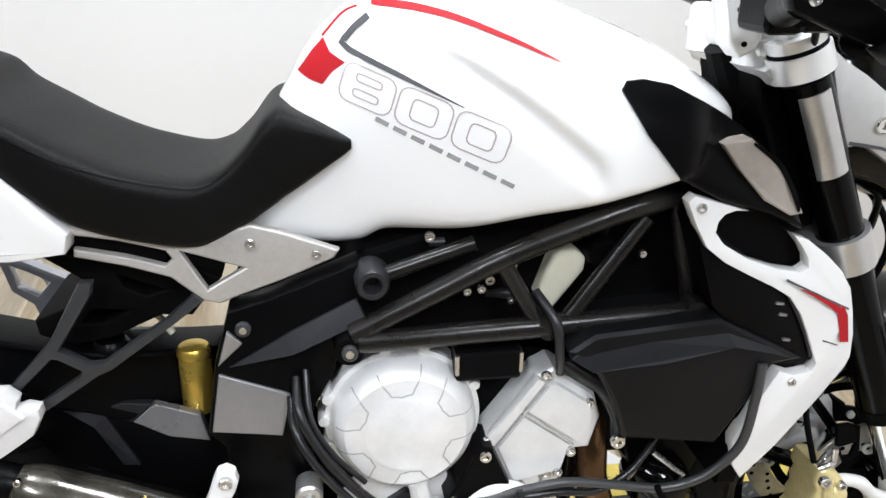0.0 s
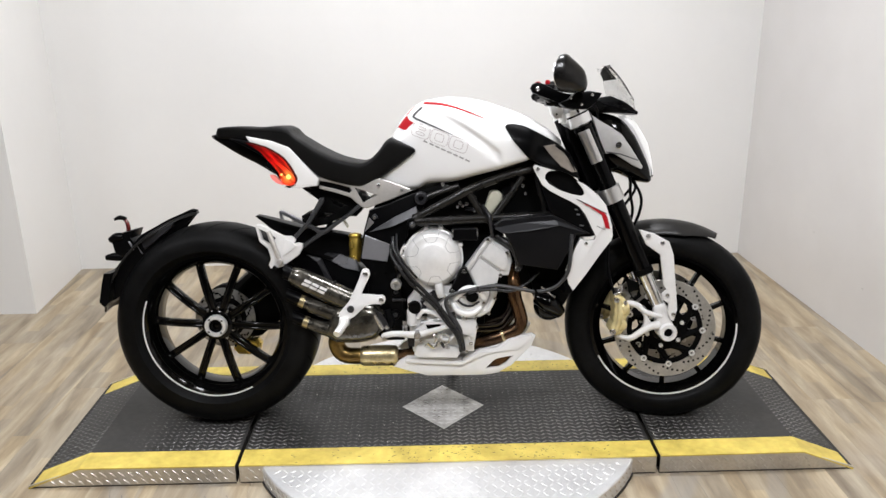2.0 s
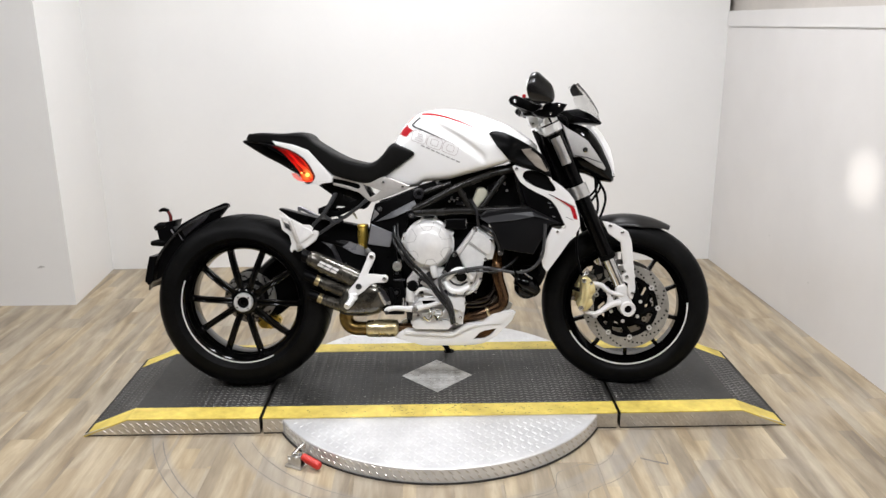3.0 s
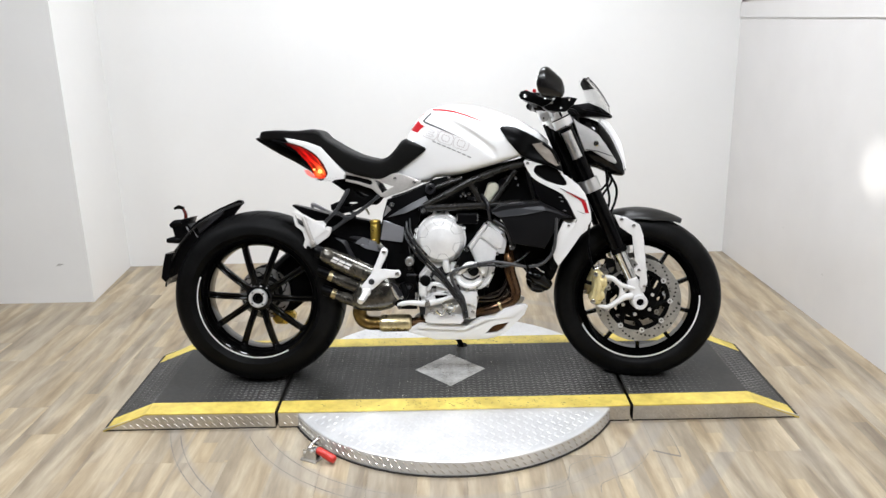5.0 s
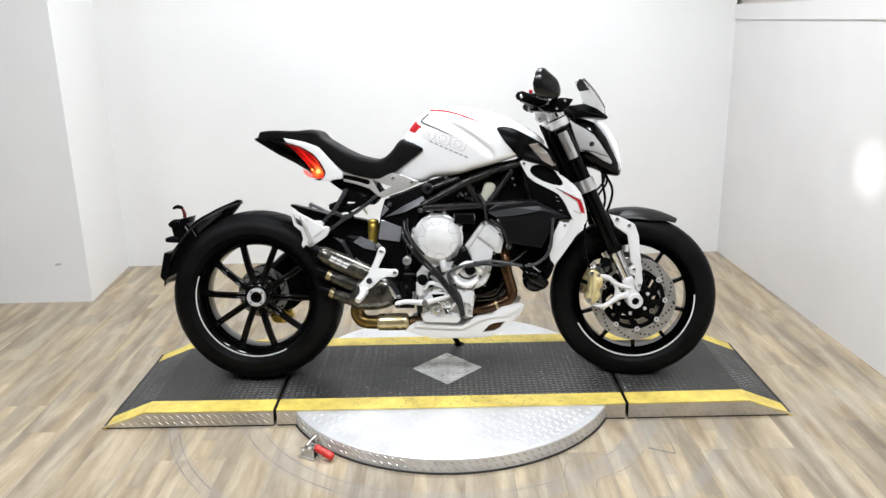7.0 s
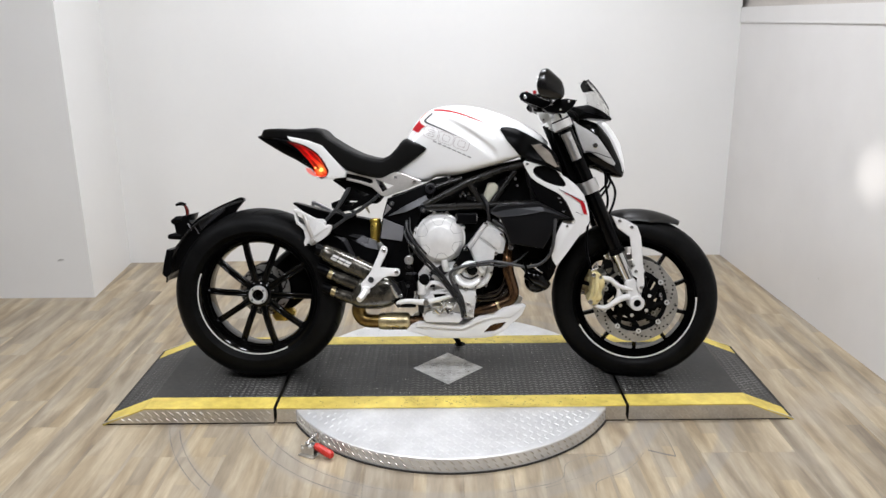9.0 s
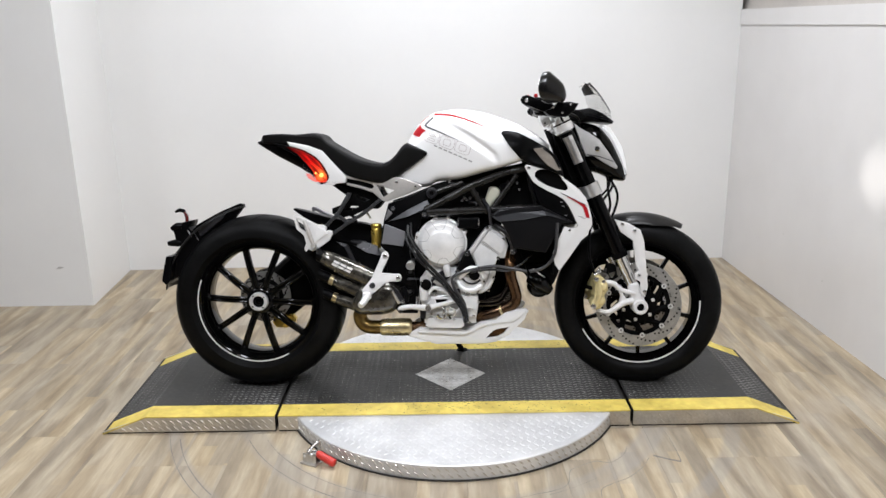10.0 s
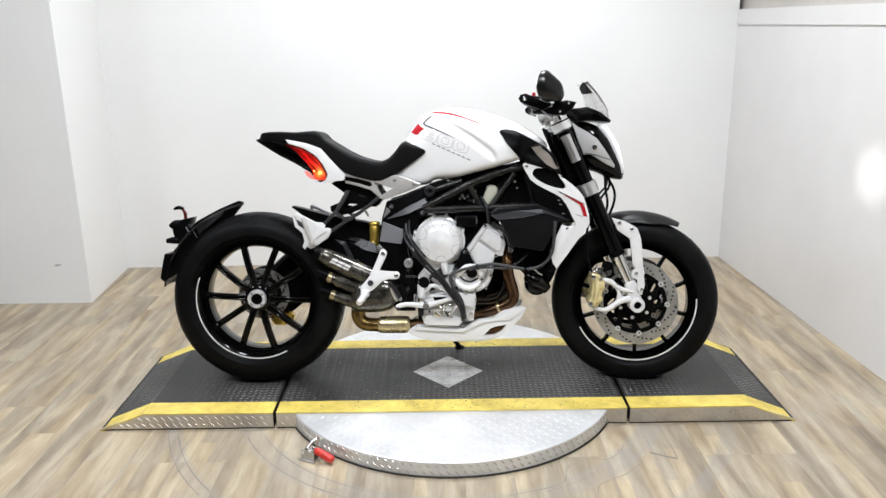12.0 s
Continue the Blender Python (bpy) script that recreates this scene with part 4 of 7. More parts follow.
def digit(x, loops):
    """Outlined slanted figure: rounded loops in a unit cell, laid along the falling baseline."""
    bms = []
    for x0, x1, z0, z1 in loops:
        cx, cz = 0.20 * (x1 - x0), 0.26 * (z1 - z0)
        pts = []
        for ux, uz, a0 in ((x1 - cx, z0 + cz, -90), (x1 - cx, z1 - cz, 0), (x0 + cx, z1 - cz, 90), (x0 + cx, z0 + cz, 180)):
            for a in (a0, a0 + 30, a0 + 60, a0 + 90):
                pts.append((ux + cx * math.cos(radians(a)), uz + cz * math.sin(radians(a))))
        out = []
        for u, w in pts:
            lx, lz = 0.050 * u, 0.036 * w
            out.append((-0.073 + x + lx + 0.32 * lz, 0.888 - 0.365 * (x + lx) + lz))
        bms.append(wrapped(ribbon(out, 0.0015, True, 1, curved=False), tank_bvh, 0.0012))
    return join(*bms)


M_NAME = surface("grey_lettering_print", (0.27, 0.265, 0.26), 0.4, var=0.1, bump=0.0)
M_OUTLINE = surface("thin_grey_red_outline_print", (0.38, 0.33, 0.325), 0.4, var=0.1, bump=0.0)
eight = [(0, 1, 0, 1), (0.26, 0.74, 0.60, 0.80), (0.26, 0.74, 0.20, 0.40)]
nought = [(0, 1, 0, 1), (0.26, 0.74, 0.22, 0.78)]
part("figure_eight", digit(0.0, eight), M_OUTLINE, tank, "outlined figure 8")
part("figure_nought", digit(0.054, nought), M_OUTLINE, tank, "outlined figure 0")
part("figure_nought", digit(0.108, nought), M_OUTLINE, tank, "outlined figure 0")
for k in range(8):
    x0 = -0.036 + 0.0172 * k
    z0 = 0.866 - 0.445 * (x0 + 0.036)
    part("name_bar", wrapped(ribbon([(x0 + 0.001, z0 + 0.0030), (x0 + 0.0135, z0 - 0.0026)], 0.0048, curved=False), tank_bvh), M_NAME, tank)

# seat, one piece with its padded nose against the tank
SEAT = [  # x, low, high, half width
    (-0.658, 0.886, 0.898, 0.030), (-0.645, 0.882, 0.914, 0.050), (-0.590, 0.876, 0.917, 0.074), (-0.520, 0.866, 0.914, 0.092), (-0.454, 0.846, 0.918, 0.104),
    (-0.432, 0.838, 0.911, 0.105), (-0.412, 0.826, 0.890, 0.106), (-0.382, 0.800, 0.871, 0.108), (-0.338, 0.764, 0.845, 0.110), (-0.280, 0.746, 0.820, 0.112),
    (-0.222, 0.736, 0.809, 0.108), (-0.198, 0.742, 0.816, 0.103), (-0.172, 0.755, 0.838, 0.099), (-0.142, 0.774, 0.874, 0.096), (-0.130, 0.783, 0.879, 0.095),
    (-0.118, 0.791, 0.874, 0.095), (-0.090, 0.812, 0.862, 0.095), (-0.068, 0.829, 0.851, 0.094), (-0.060, 0.836, 0.846, 0.090)]
seat_bm = loft([(*row, 0.5, 0) for row in SEAT], 120, 72, 7.0)
seat_bvh = BVHTree.FromBMesh(seat_bm)
seat = part("seat", seat_bm, M_SEAT, bike, "black vinyl one-piece seat", smooth=50)
stitch = [(-0.560, 0.906), (-0.500, 0.902), (-0.434, 0.894), (-0.400, 0.868), (-0.345, 0.836), (-0.273, 0.812), (-0.215, 0.803), (-0.185, 0.818)]
part("seam", wrapped(ribbon(stitch, 0.0014, n=10), seat_bvh, 0.0004), M_DEEP, seat, "stitched seam")

# tail
def wider(bm):
    """The tail's sides stand out beyond the castings under the seat."""
    return moved(bm, Matrix.Translation((0.002, -0.026, 0.006)))


# pink glow stands in for the tail lamp's light on the lip
M_LIP = glow("pink_lit_lip", (0.78, 0.20, 0.17), 0.40)
M_DARKRED = surface("dark_red_lens", (0.10, 0.012, 0.01), 0.25, var=0.1, bump=0.0)
part("tail_tray", loft([(-0.676, 0.884, 0.891, 0.012, 0.5, 0), (-0.655, 0.872, 0.894, 0.04, 0.5, 0), (-0.590, 0.832, 0.886, 0.055, 0.5, 0), (-0.530, 0.800, 0.876, 0.060, 0.5, 0), (-0.480, 0.770, 0.850, 0.06, 0.5, 0), (-0.400, 0.735, 0.800, 0.06, 0.5, 0), (-0.300, 0.702, 0.760, 0.06, 0.5, 0), (-0.240, 0.690, 0.735, 0.055, 0.5, 0)], 30, 20, 4), M_BLACK, bike, "black under-tail tray", smooth=40)
both("tail_hook", lambda: wider(plate([(-0.600, 0.876), (-0.552, 0.868), (-0.505, 0.840), (-0.470, 0.806), (-0.450, 0.775), (-0.452, 0.756), (-0.460, 0.758), (-0.470, 0.778), (-0.497, 0.794), (-0.491, 0.811), (-0.513, 0.830), (-0.560, 0.856)], -0.084, -0.025, 0.003)), M_BLACK, bike, "", 35)
COVER = [(-0.550, 0.882), (-0.534, 0.879), (-0.478, 0.868), (-0.427, 0.849), (-0.362, 0.776), (-0.343, 0.757), (-0.348, 0.737), (-0.400, 0.731), (-0.445, 0.732), (-0.452, 0.740), (-0.446, 0.743), (-0.429, 0.736), (-0.412, 0.742), (-0.405, 0.759), (-0.421, 0.792), (-0.445, 0.823), (-0.487, 0.850), (-0.523, 0.862), (-0.540, 0.866)]
both("tail_cover", lambda: wider(plate(COVER, -0.090, -0.030, 0.004, 2)), M_WHITE, bike, "white tail cover", 35)
LENS = [(-0.552, 0.864), (-0.523, 0.859), (-0.488, 0.847), (-0.446, 0.820), (-0.423, 0.790), (-0.408, 0.759), (-0.414, 0.743), (-0.429, 0.738), (-0.448, 0.743), (-0.457, 0.762), (-0.460, 0.776), (-0.478, 0.800), (-0.512, 0.838)]
lens = both("tail_lamp", lambda: wider(plate(LENS, -0.089, -0.025, 0.004, 2)), M_TAIL, bike, "lit red tail lamp", 35)
for bx, bz, br in ((-0.431, 0.764, 0.0085), (-0.451, 0.771, 0.004)):
    part("bulb", wider(lathe([(br, -0.0875), (br * 0.8, -0.0895), (br * 0.4, -0.0903), (0, -0.0906)], 18, "Y", (bx, 0, bz))), M_HOT, lens, "glowing bulb", smooth=60)
part("lens_lip", wider(plate([(-0.489, 0.770), (-0.474, 0.769), (-0.458, 0.752), (-0.448, 0.742), (-0.440, 0.736), (-0.466, 0.744), (-0.481, 0.755)], -0.080, -0.060, 0.004, 2)), M_LIP, lens, "lower lip with the tail lamp's pink light as glow", 35)
part("lens_rim", moved(ribbon([(-0.535, 0.863), (-0.488, 0.848), (-0.446, 0.821), (-0.423, 0.791), (-0.408, 0.760), (-0.412, 0.745)], [0.002, 0.005, 0.006, 0.007, 0.007, 0.004]), Matrix.Translation((0.002, -0.1154, 0.006))), M_DARKRED, lens, "dark red lens edge")

# side casting under the seat, with its slot and triangle
CAST = [(-0.352, 0.768), (-0.307, 0.762), (-0.236, 0.743), (-0.200, 0.752), (-0.167, 0.761), (-0.138, 0.753), (-0.076, 0.729), (-0.082, 0.720), (-0.132, 0.699), (-0.181, 0.682), (-0.205, 0.673), (-0.222, 0.678), (-0.252, 0.706), (-0.296, 0.721), (-0.344, 0.733), (-0.343, 0.742), (-0.294, 0.731), (-0.256, 0.719), (-0.248, 0.726), (-0.254, 0.736), (-0.300, 0.749), (-0.350, 0.758)]
casting = both("side_casting", lambda: plate(CAST, -0.098, -0.084, 0.0045, 3, holes=([(-0.240, 0.735), (-0.176, 0.713), (-0.216, 0.690)],)), M_SUBCAST, bike, "silver-grey side casting with rails and a triangle", 35)
part("casting_rib", plate([(-0.345, 0.757), (-0.256, 0.735), (-0.256, 0.720), (-0.345, 0.743)], -0.083, -0.070), M_DEEP, casting)
bolt(-0.168, -0.097, 0.741, 0.0058, casting)
bolt(-0.101, -0.097, 0.726, 0.0050, casting)

# black intake covers beside the tank, with smoked panels
SCOOP = [(0.197, 0.906), (0.204, 0.914), (0.222, 0.915), (0.252, 0.909), (0.302, 0.885), (0.356, 0.857), (0.390, 0.828), (0.407, 0.789), (0.411, 0.756), (0.368, 0.776), (0.314, 0.792), (0.262, 0.818), (0.222, 0.865)]


def scoop_bm():
    bm = plate(SCOOP, -0.172, -0.085, 0.010, 4)
    bmesh.ops.triangulate(bm, faces=bm.faces[:])
    for _ in range(6):
        long = [e for e in bm.edges if e.calc_length() > 0.011 and e.verts[0].co.y < -0.16 and e.verts[1].co.y < -0.16]
        if not long:
            break
        bmesh.ops.subdivide_edges(bm, edges=long, cuts=1)
        bmesh.ops.triangulate(bm, faces=[f for f in bm.faces if len(f.verts) > 3])
    for v in bm.verts:
        # leans in towards its top and its rear tip
        if v.co.y < -0.1:
            v.co.y += 0.34 * max(0.0, v.co.z - 0.80) * (v.co.x - 0.19) / 0.22
            crest = 0.921 - 0.25 * (v.co.x - 0.20) - 1.9 * max(0.0, v.co.x - 0.20) ** 2
            v.co.y += 0.75 * max(0.0, 0.026 - (crest - v.co.z)) + 0.12 * max(0.0, 0.06 - (crest - v.co.z))
            under = tank_bvh.ray_cast(Vector((v.co.x, -1.0, v.co.z)), Vector((0, 1, 0)))[0]
            if under is not None:
                v.co.y = min(v.co.y, under.y - 0.004)
    return bm


scoop = both("intake_cover", scoop_bm, M_BLACK, bike, "satin black intake cover", 40)
pane = plate([(0.306, 0.852), (0.339, 0.856), (0.382, 0.816), (0.400, 0.779), (0.386, 0.777), (0.355, 0.794), (0.326, 0.825)], -0.1745, -0.150, 0.002)
for v in pane.verts:
    v.co.y += 0.34 * max(0.0, v.co.z - 0.80) * (v.co.x - 0.19) / 0.22 - 0.001
part("smoked_panel", pane, M_SMOKE, scoop, "smoked grey panel")
gl = ribbon([(0.339, 0.852), (0.369, 0.830), (0.386, 0.800), (0.394, 0.782)], [0.003, 0.006, 0.006, 0.003])
for v in gl.verts:
    v.co.y = -0.1768 + 0.34 * max(0.0, v.co.z - 0.80) * (v.co.x - 0.19) / 0.22
part("panel_line", gl, M_DEEP, scoop)

# white radiator shrouds with a red flash
SHROUD = [(0.276, 0.793), (0.283, 0.800), (0.311, 0.791), (0.345, 0.781), (0.330, 0.782), (0.318, 0.778), (0.312, 0.770), (0.311, 0.759), (0.322, 0.745), (0.352, 0.727), (0.388, 0.714), (0.416, 0.709), (0.424, 0.714), (0.421, 0.725), (0.412, 0.738), (0.400, 0.752), (0.418, 0.746), (0.443, 0.728), (0.468, 0.706), (0.487, 0.682), (0.498, 0.652), (0.507, 0.620), (0.510, 0.591), (0.505, 0.578), (0.475, 0.541), (0.432, 0.479), (0.397, 0.431), (0.382, 0.453), (0.374, 0.492), (0.396, 0.550), (0.413, 0.587), (0.432, 0.580), (0.455, 0.582), (0.459, 0.591), (0.448, 0.612), (0.438, 0.634), (0.426, 0.657), (0.409, 0.679), (0.386, 0.693), (0.358, 0.707), (0.326, 0.724), (0.303, 0.742), (0.290, 0.764), (0.279, 0.786)]


def shroud_bm():
    bm = plate(SHROUD, -0.168, -0.150, 0.0018, 2)
    for v in bm.verts:
        v.co.y += 0.25 * max(0.0, v.co.x - 0.45) + 0.10 * max(0.0, 0.56 - v.co.z)
    return bm


shroud = both("radiator_shroud", shroud_bm, M_WHITE, bike, "white radiator shroud with a red flash", 35)


def on_shroud(bm, lift):
    for v in bm.verts:
        v.co.y = -0.168 - lift + 0.25 * max(0.0, v.co.x - 0.45) + 0.10 * max(0.0, 0.56 - v.co.z)
    return bm


part("red_flash", on_shroud(join(ribbon([(0.419, 0.689), (0.440, 0.679), (0.459, 0.668), (0.476, 0.657)], [0.001, 0.003, 0.005, 0.008]), graphic([(0.474, 0.654), (0.480, 0.663), (0.491, 0.648), (0.501, 0.612), (0.487, 0.615), (0.484, 0.626)], 2)), 0.0007), M_RED, shroud, "red flash")
part("grey_line", on_shroud(ribbon([(0.400, 0.701), (0.443, 0.680), (0.490, 0.656)], 0.0026, curved=False), 0.0006), M_INK, shroud)
part("grey_line", on_shroud(ribbon([(0.460, 0.622), (0.485, 0.611)], 0.0016, curved=False), 0.0006), M_INK, shroud)
bolt(0.290, -0.167, 0.787, 0.0055, shroud)
bolt(0.430, -0.166, 0.572, 0.005, shroud)
both("air_duct", lambda: plate([(0.290, 0.766), (0.323, 0.752), (0.368, 0.716), (0.412, 0.684), (0.436, 0.650), (0.458, 0.594), (0.445, 0.590), (0.412, 0.590), (0.357, 0.633), (0.323, 0.670)], -0.160, -0.060, 0.005), M_BLACK, bike, "black air duct behind the shroud", 35)
both("duct_mouth", lambda: plate([(0.303, 0.750), (0.303, 0.786), (0.336, 0.790), (0.380, 0.776), (0.418, 0.742), (0.432, 0.714), (0.414, 0.700), (0.352, 0.718)], -0.146, -0.09, 0.004), M_DEEP, bike)
# small light grey plates put glints into the black duct
for gx, gz in ((0.398, 0.672), (0.404, 0.658), (0.414, 0.626)):
    part("duct_glint", plate([(gx, gz), (gx + 0.009, gz - 0.002), (gx + 0.008, gz - 0.0045), (gx - 0.001, gz - 0.003)], -0.163, -0.158), M_FACET, bike)
# grey tube puts the duct's lit rim into colour
both("duct_lit_rim", lambda: tube([(0.412, -0.1620, 0.676), (0.428, -0.1620, 0.651), (0.441, -0.1620, 0.626), (0.452, -0.1620, 0.600)], 0.0022), M_GREYPANEL, bike)

# airbox side, radiator and the black body behind the frame
AIRBOX = [(0.163, 0.628), (0.191, 0.647), (0.331, 0.658), (0.442, 0.601), (0.403, 0.596), (0.391, 0.566), (0.349, 0.494), (0.235, 0.512), (0.218, 0.562), (0.196, 0.602)]
airbox = both("side_pod", lambda: plate(AIRBOX, -0.170, -0.060, 0.010, 3), M_PODBLACK, bike, "satin black side pod", 35)
# lighter facet puts the black pod's upper sheen into its colour
both("pod_edge", lambda: slanted([(0.166, 0.619), (0.196, 0.643), (0.255, 0.649), (0.336, 0.654), (0.425, 0.604), (0.350, 0.627), (0.272, 0.612), (0.191, 0.604)], (0.003, 0.000, -0.001, -0.001, 0.005, 0.0105, 0.0115, 0.0095), -0.166, 0.02), M_PODGREY, airbox, "upper facet in lighter slate for its sheen")
part("airbox", plate([(-0.11, 0.64), (-0.05, 0.725), (0.10, 0.765), (0.28, 0.80), (0.33, 0.76), (0.34, 0.645), (0.14, 0.625), (0.0, 0.61)], -0.085, 0.085, 0.01), M_DEEP, bike, "black airbox between the frame tubes")
part("radiator", plate([(0.405, 0.70), (0.430, 0.70), (0.395, 0.42), (0.370, 0.42)], -0.15, 0.15, 0.004), M_DEEP, bike, "black radiator")
part("breather_bottle", plate([(0.157, 0.719), (0.166, 0.723), (0.182, 0.722), (0.195, 0.711), (0.194, 0.696), (0.160, 0.650), (0.140, 0.668)], -0.108, -0.060, 0.008, 3), M_CREAM, bike, "cream translucent bottle", 40)
for q in ((0.07, -0.088, 0.685), (0.09, -0.088, 0.683), (0.115, -0.088, 0.700), (0.255, -0.088, 0.735)):
    bolt(*q, 0.006, bike)

# front mudguard
def guard(rad, a0, a1, half, thick, cx, cz, tip0, tip1, side_drop=0.02):
    """Curved shell over a wheel, narrowing at both ends."""
    bm, rows = bmesh.new(), []
    n, m = 20, 10
    for i in range(n + 1):
        u = i / n
        a = radians(a0 + (a1 - a0) * u)
        w = half * min(1.0, tip0 + (1 - tip0) * u / 0.3, tip1 + (1 - tip1) * (1 - u) / 0.35)
        row = []
        for layer in (0, thick):
            for j in range(m + 1):
                v = (j / m - 0.5) * 2
                r = rad - layer - side_drop * v * v * w / half
                row.append(bm.verts.new((cx + r * math.cos(a), v * w, cz + r * math.sin(a))))
        rows.append(row)
    k = m + 1
    for i in range(n):
        p, q = rows[i], rows[i + 1]
        for j in range(m):
            bm.faces.new((p[j], p[j + 1], q[j + 1], q[j]))
            bm.faces.new((p[k + j], q[k + j], q[k + j + 1], p[k + j + 1]))
        bm.faces.new((p[0], q[0], q[k], p[k]))
        bm.faces.new((p[m], p[k + m], q[k + m], q[m]))
    for row in (rows[0], rows[-1]):
        for j in range(m):
            bm.faces.new((row[j], row[j + 1], row[k + j + 1], row[k + j]))
    return bm


part("front_mudguard", moved(guard(0.327, 114, 60, 0.066, 0.005, 0, AXLE_F[1], 0.75, 0.35, 0.035), Matrix.Translation((AXLE_F[0] - 0.006, 0, 0)) @ Matrix.Rotation(radians(STEER), 4, "Z")), M_GUARD, bike, "satin charcoal front mudguard", smooth=50)
BRACKET = [(0.590, 0.606), (0.634, 0.594), (0.679, 0.569), (0.693, 0.530), (0.709, 0.367), (0.699, 0.330), (0.690, 0.336), (0.681, 0.358), (0.683, 0.385), (0.666, 0.395), (0.662, 0.415), (0.676, 0.427), (0.666, 0.440), (0.654, 0.531), (0.611, 0.562)]
bracket = both("mudguard_bracket", lambda: plate(BRACKET, -0.135, -0.124, 0.003, 2), M_WHITECAST, bike, "white painted mudguard bracket", 35)
for bx, bz in ((0.616, 0.588), (0.658, 0.566), (0.677, 0.410), (0.697, 0.352)):
    bolt(bx, -0.135, bz, 0.0065, bracket)

# rear mudguard with its plate bracket
hug = part("rear_mudguard", guard(0.352, 99, 172, 0.080, 0.006, AXLE_R[0], AXLE_R[1], 0.15, 0.8, 0.012), M_GUARD, bike, "black rear mudguard behind the wheel", smooth=50)
BLADE = [(-0.736, 0.664), (-0.753, 0.668), (-0.814, 0.641), (-0.868, 0.611), (-0.891, 0.598), (-0.915, 0.574), (-0.959, 0.517), (-0.980, 0.457), (-0.990, 0.396), (-0.965, 0.412), (-0.938, 0.440), (-0.900, 0.515), (-0.851, 0.557), (-0.786, 0.601), (-0.742, 0.650)]
for side in (-1, 1):
    bm = plate(BLADE, 0.058, 0.066, 0.002)
    for v in bm.verts:
        v.co.y = side * (v.co.y - 0.055 * smoothstep(-0.86, -0.75, v.co.x))
    part("guard_side", bm, M_BLACK, hug, smooth=35)
part("guard_facet", plate([(-0.790, 0.635), (-0.878, 0.588), (-0.891, 0.573), (-0.882, 0.554), (-0.855, 0.575), (-0.799, 0.618)], -0.0680, -0.05, 0.001), M_GREYPANEL, hug, "grey facet")
part("plate_bracket", plate([(-0.985, 0.580), (-0.974, 0.597), (-0.944, 0.606), (-0.918, 0.611), (-0.926, 0.587), (-0.902, 0.556), (-0.915, 0.524), (-0.953, 0.520), (-0.978, 0.545)], -0.060, 0.030, 0.005, 2), M_BLACK, hug, smooth=35)
part("plate_bracket", tube([(-0.945, -0.045, 0.528), (-0.975, -0.05, 0.530), (-1.008, -0.05, 0.527)], [0.013, 0.014, 0.008], 10), M_BLACK, hug, smooth=60)
part("plate_bracket", tube([(-0.955, -0.05, 0.590), (-0.972, -0.055, 0.590), (-0.990, -0.055, 0.580)], [0.014, 0.013, 0.009], 10), M_BLACK, hug, smooth=60)
for q in ((-0.930, 0.578), (-0.905, 0.566)):
    part("bracket_strip", rod((q[0], -0.064, q[1]), (q[0] + 0.014, -0.064, q[1] - 0.026), 0.0025, sides=8), M_FACET, hug)
part("plate_light", tube([(-0.943, -0.03, 0.598), (-0.942, -0.03, 0.622), (-0.950, -0.03, 0.640)], [0.006, 0.0065, 0.005], 10), M_DARKRED, hug, "small dark red lamp on a bent stalk", smooth=60)
part("plate_light_hood", tube([(-0.947, -0.03, 0.642), (-0.966, -0.03, 0.647), (-0.983, -0.03, 0.641)], [0.006, 0.007, 0.004], 10), M_DEEP, hug, smooth=60)
part("number_plate", plate([(-1.006, 0.484), (-0.985, 0.484), (-0.990, 0.430), (-0.997, 0.394), (-1.011, 0.379), (-1.026, 0.395), (-1.015, 0.448)], -0.085, 0.085, 0.003), M_BLACK, hug, "plain dark plate seen edge on")
part("plate_arm", rod((-0.990, -0.02, 0.475), (-0.958, -0.02, 0.515), 0.012), M_BLACK, hug)
INNER = [(-0.551, 0.646), (-0.545, 0.650), (-0.525, 0.646), (-0.470, 0.632), (-0.406, 0.614), (-0.340, 0.602), (-0.290, 0.592), (-0.225, 0.570), (-0.225, 0.515), (-0.290, 0.520), (-0.325, 0.515), (-0.407, 0.540), (-0.463, 0.578), (-0.522, 0.626)]


def inner_bm():
    bm = plate(INNER, -0.062, 0.0, 0.005, 3)
    for v in bm.verts:
        # the front end tucks in behind the damper, the sides flare downward
        v.co.y += 0.062 * smoothstep(-0.300, -0.272, v.co.x) + 0.022 * smoothstep(-0.48, -0.55, v.co.x) * (v.co.y < -0.03)
        v.co.y -= 0.055 * max(0.0, 0.60 - v.co.z) * (v.co.y < -0.03)
    return bm


inner = part("inner_mudguard", inner_bm(), M_BLACK, bike, "black inner mudguard over the rear tyre", smooth=35)
part("guard_cap", lathe([(0.0, 0.020), (0.016, 0.018), (0.022, 0.010), (0.022, 0.0), (0.0, 0.0)], 20, "Z", (-0.338, -0.040, 0.592)), M_BLACK, inner, smooth=45)


# ---- the motorcycle: frame, engine, exhaust ----
def frame_tube(points, r, name="frame_tube"):
    make = lambda: tube(points, r, 14, smooth=len(points) > 2)
    return both(name, make, M_FRAME, bike, "", 60)


frame_tube([(-0.066, -0.130, 0.645), (0.03, -0.132, 0.694), (0.101, -0.134, 0.730), (0.214, -0.132, 0.771), (0.29, -0.120, 0.790), (0.36, -0.08, 0.83)], 0.0122)
frame_tube([(-0.060, -0.133, 0.637), (0.030, -0.134, 0.640), (0.144, -0.134, 0.644), (0.257, -0.132, 0.648), (0.322, -0.128, 0.649)], 0.0128)
frame_tube([(0.092, -0.132, 0.724), (0.140, -0.132, 0.640)], 0.0098)
frame_tube([(0.252, -0.126, 0.764), (0.163, -0.132, 0.640)], 0.0092)
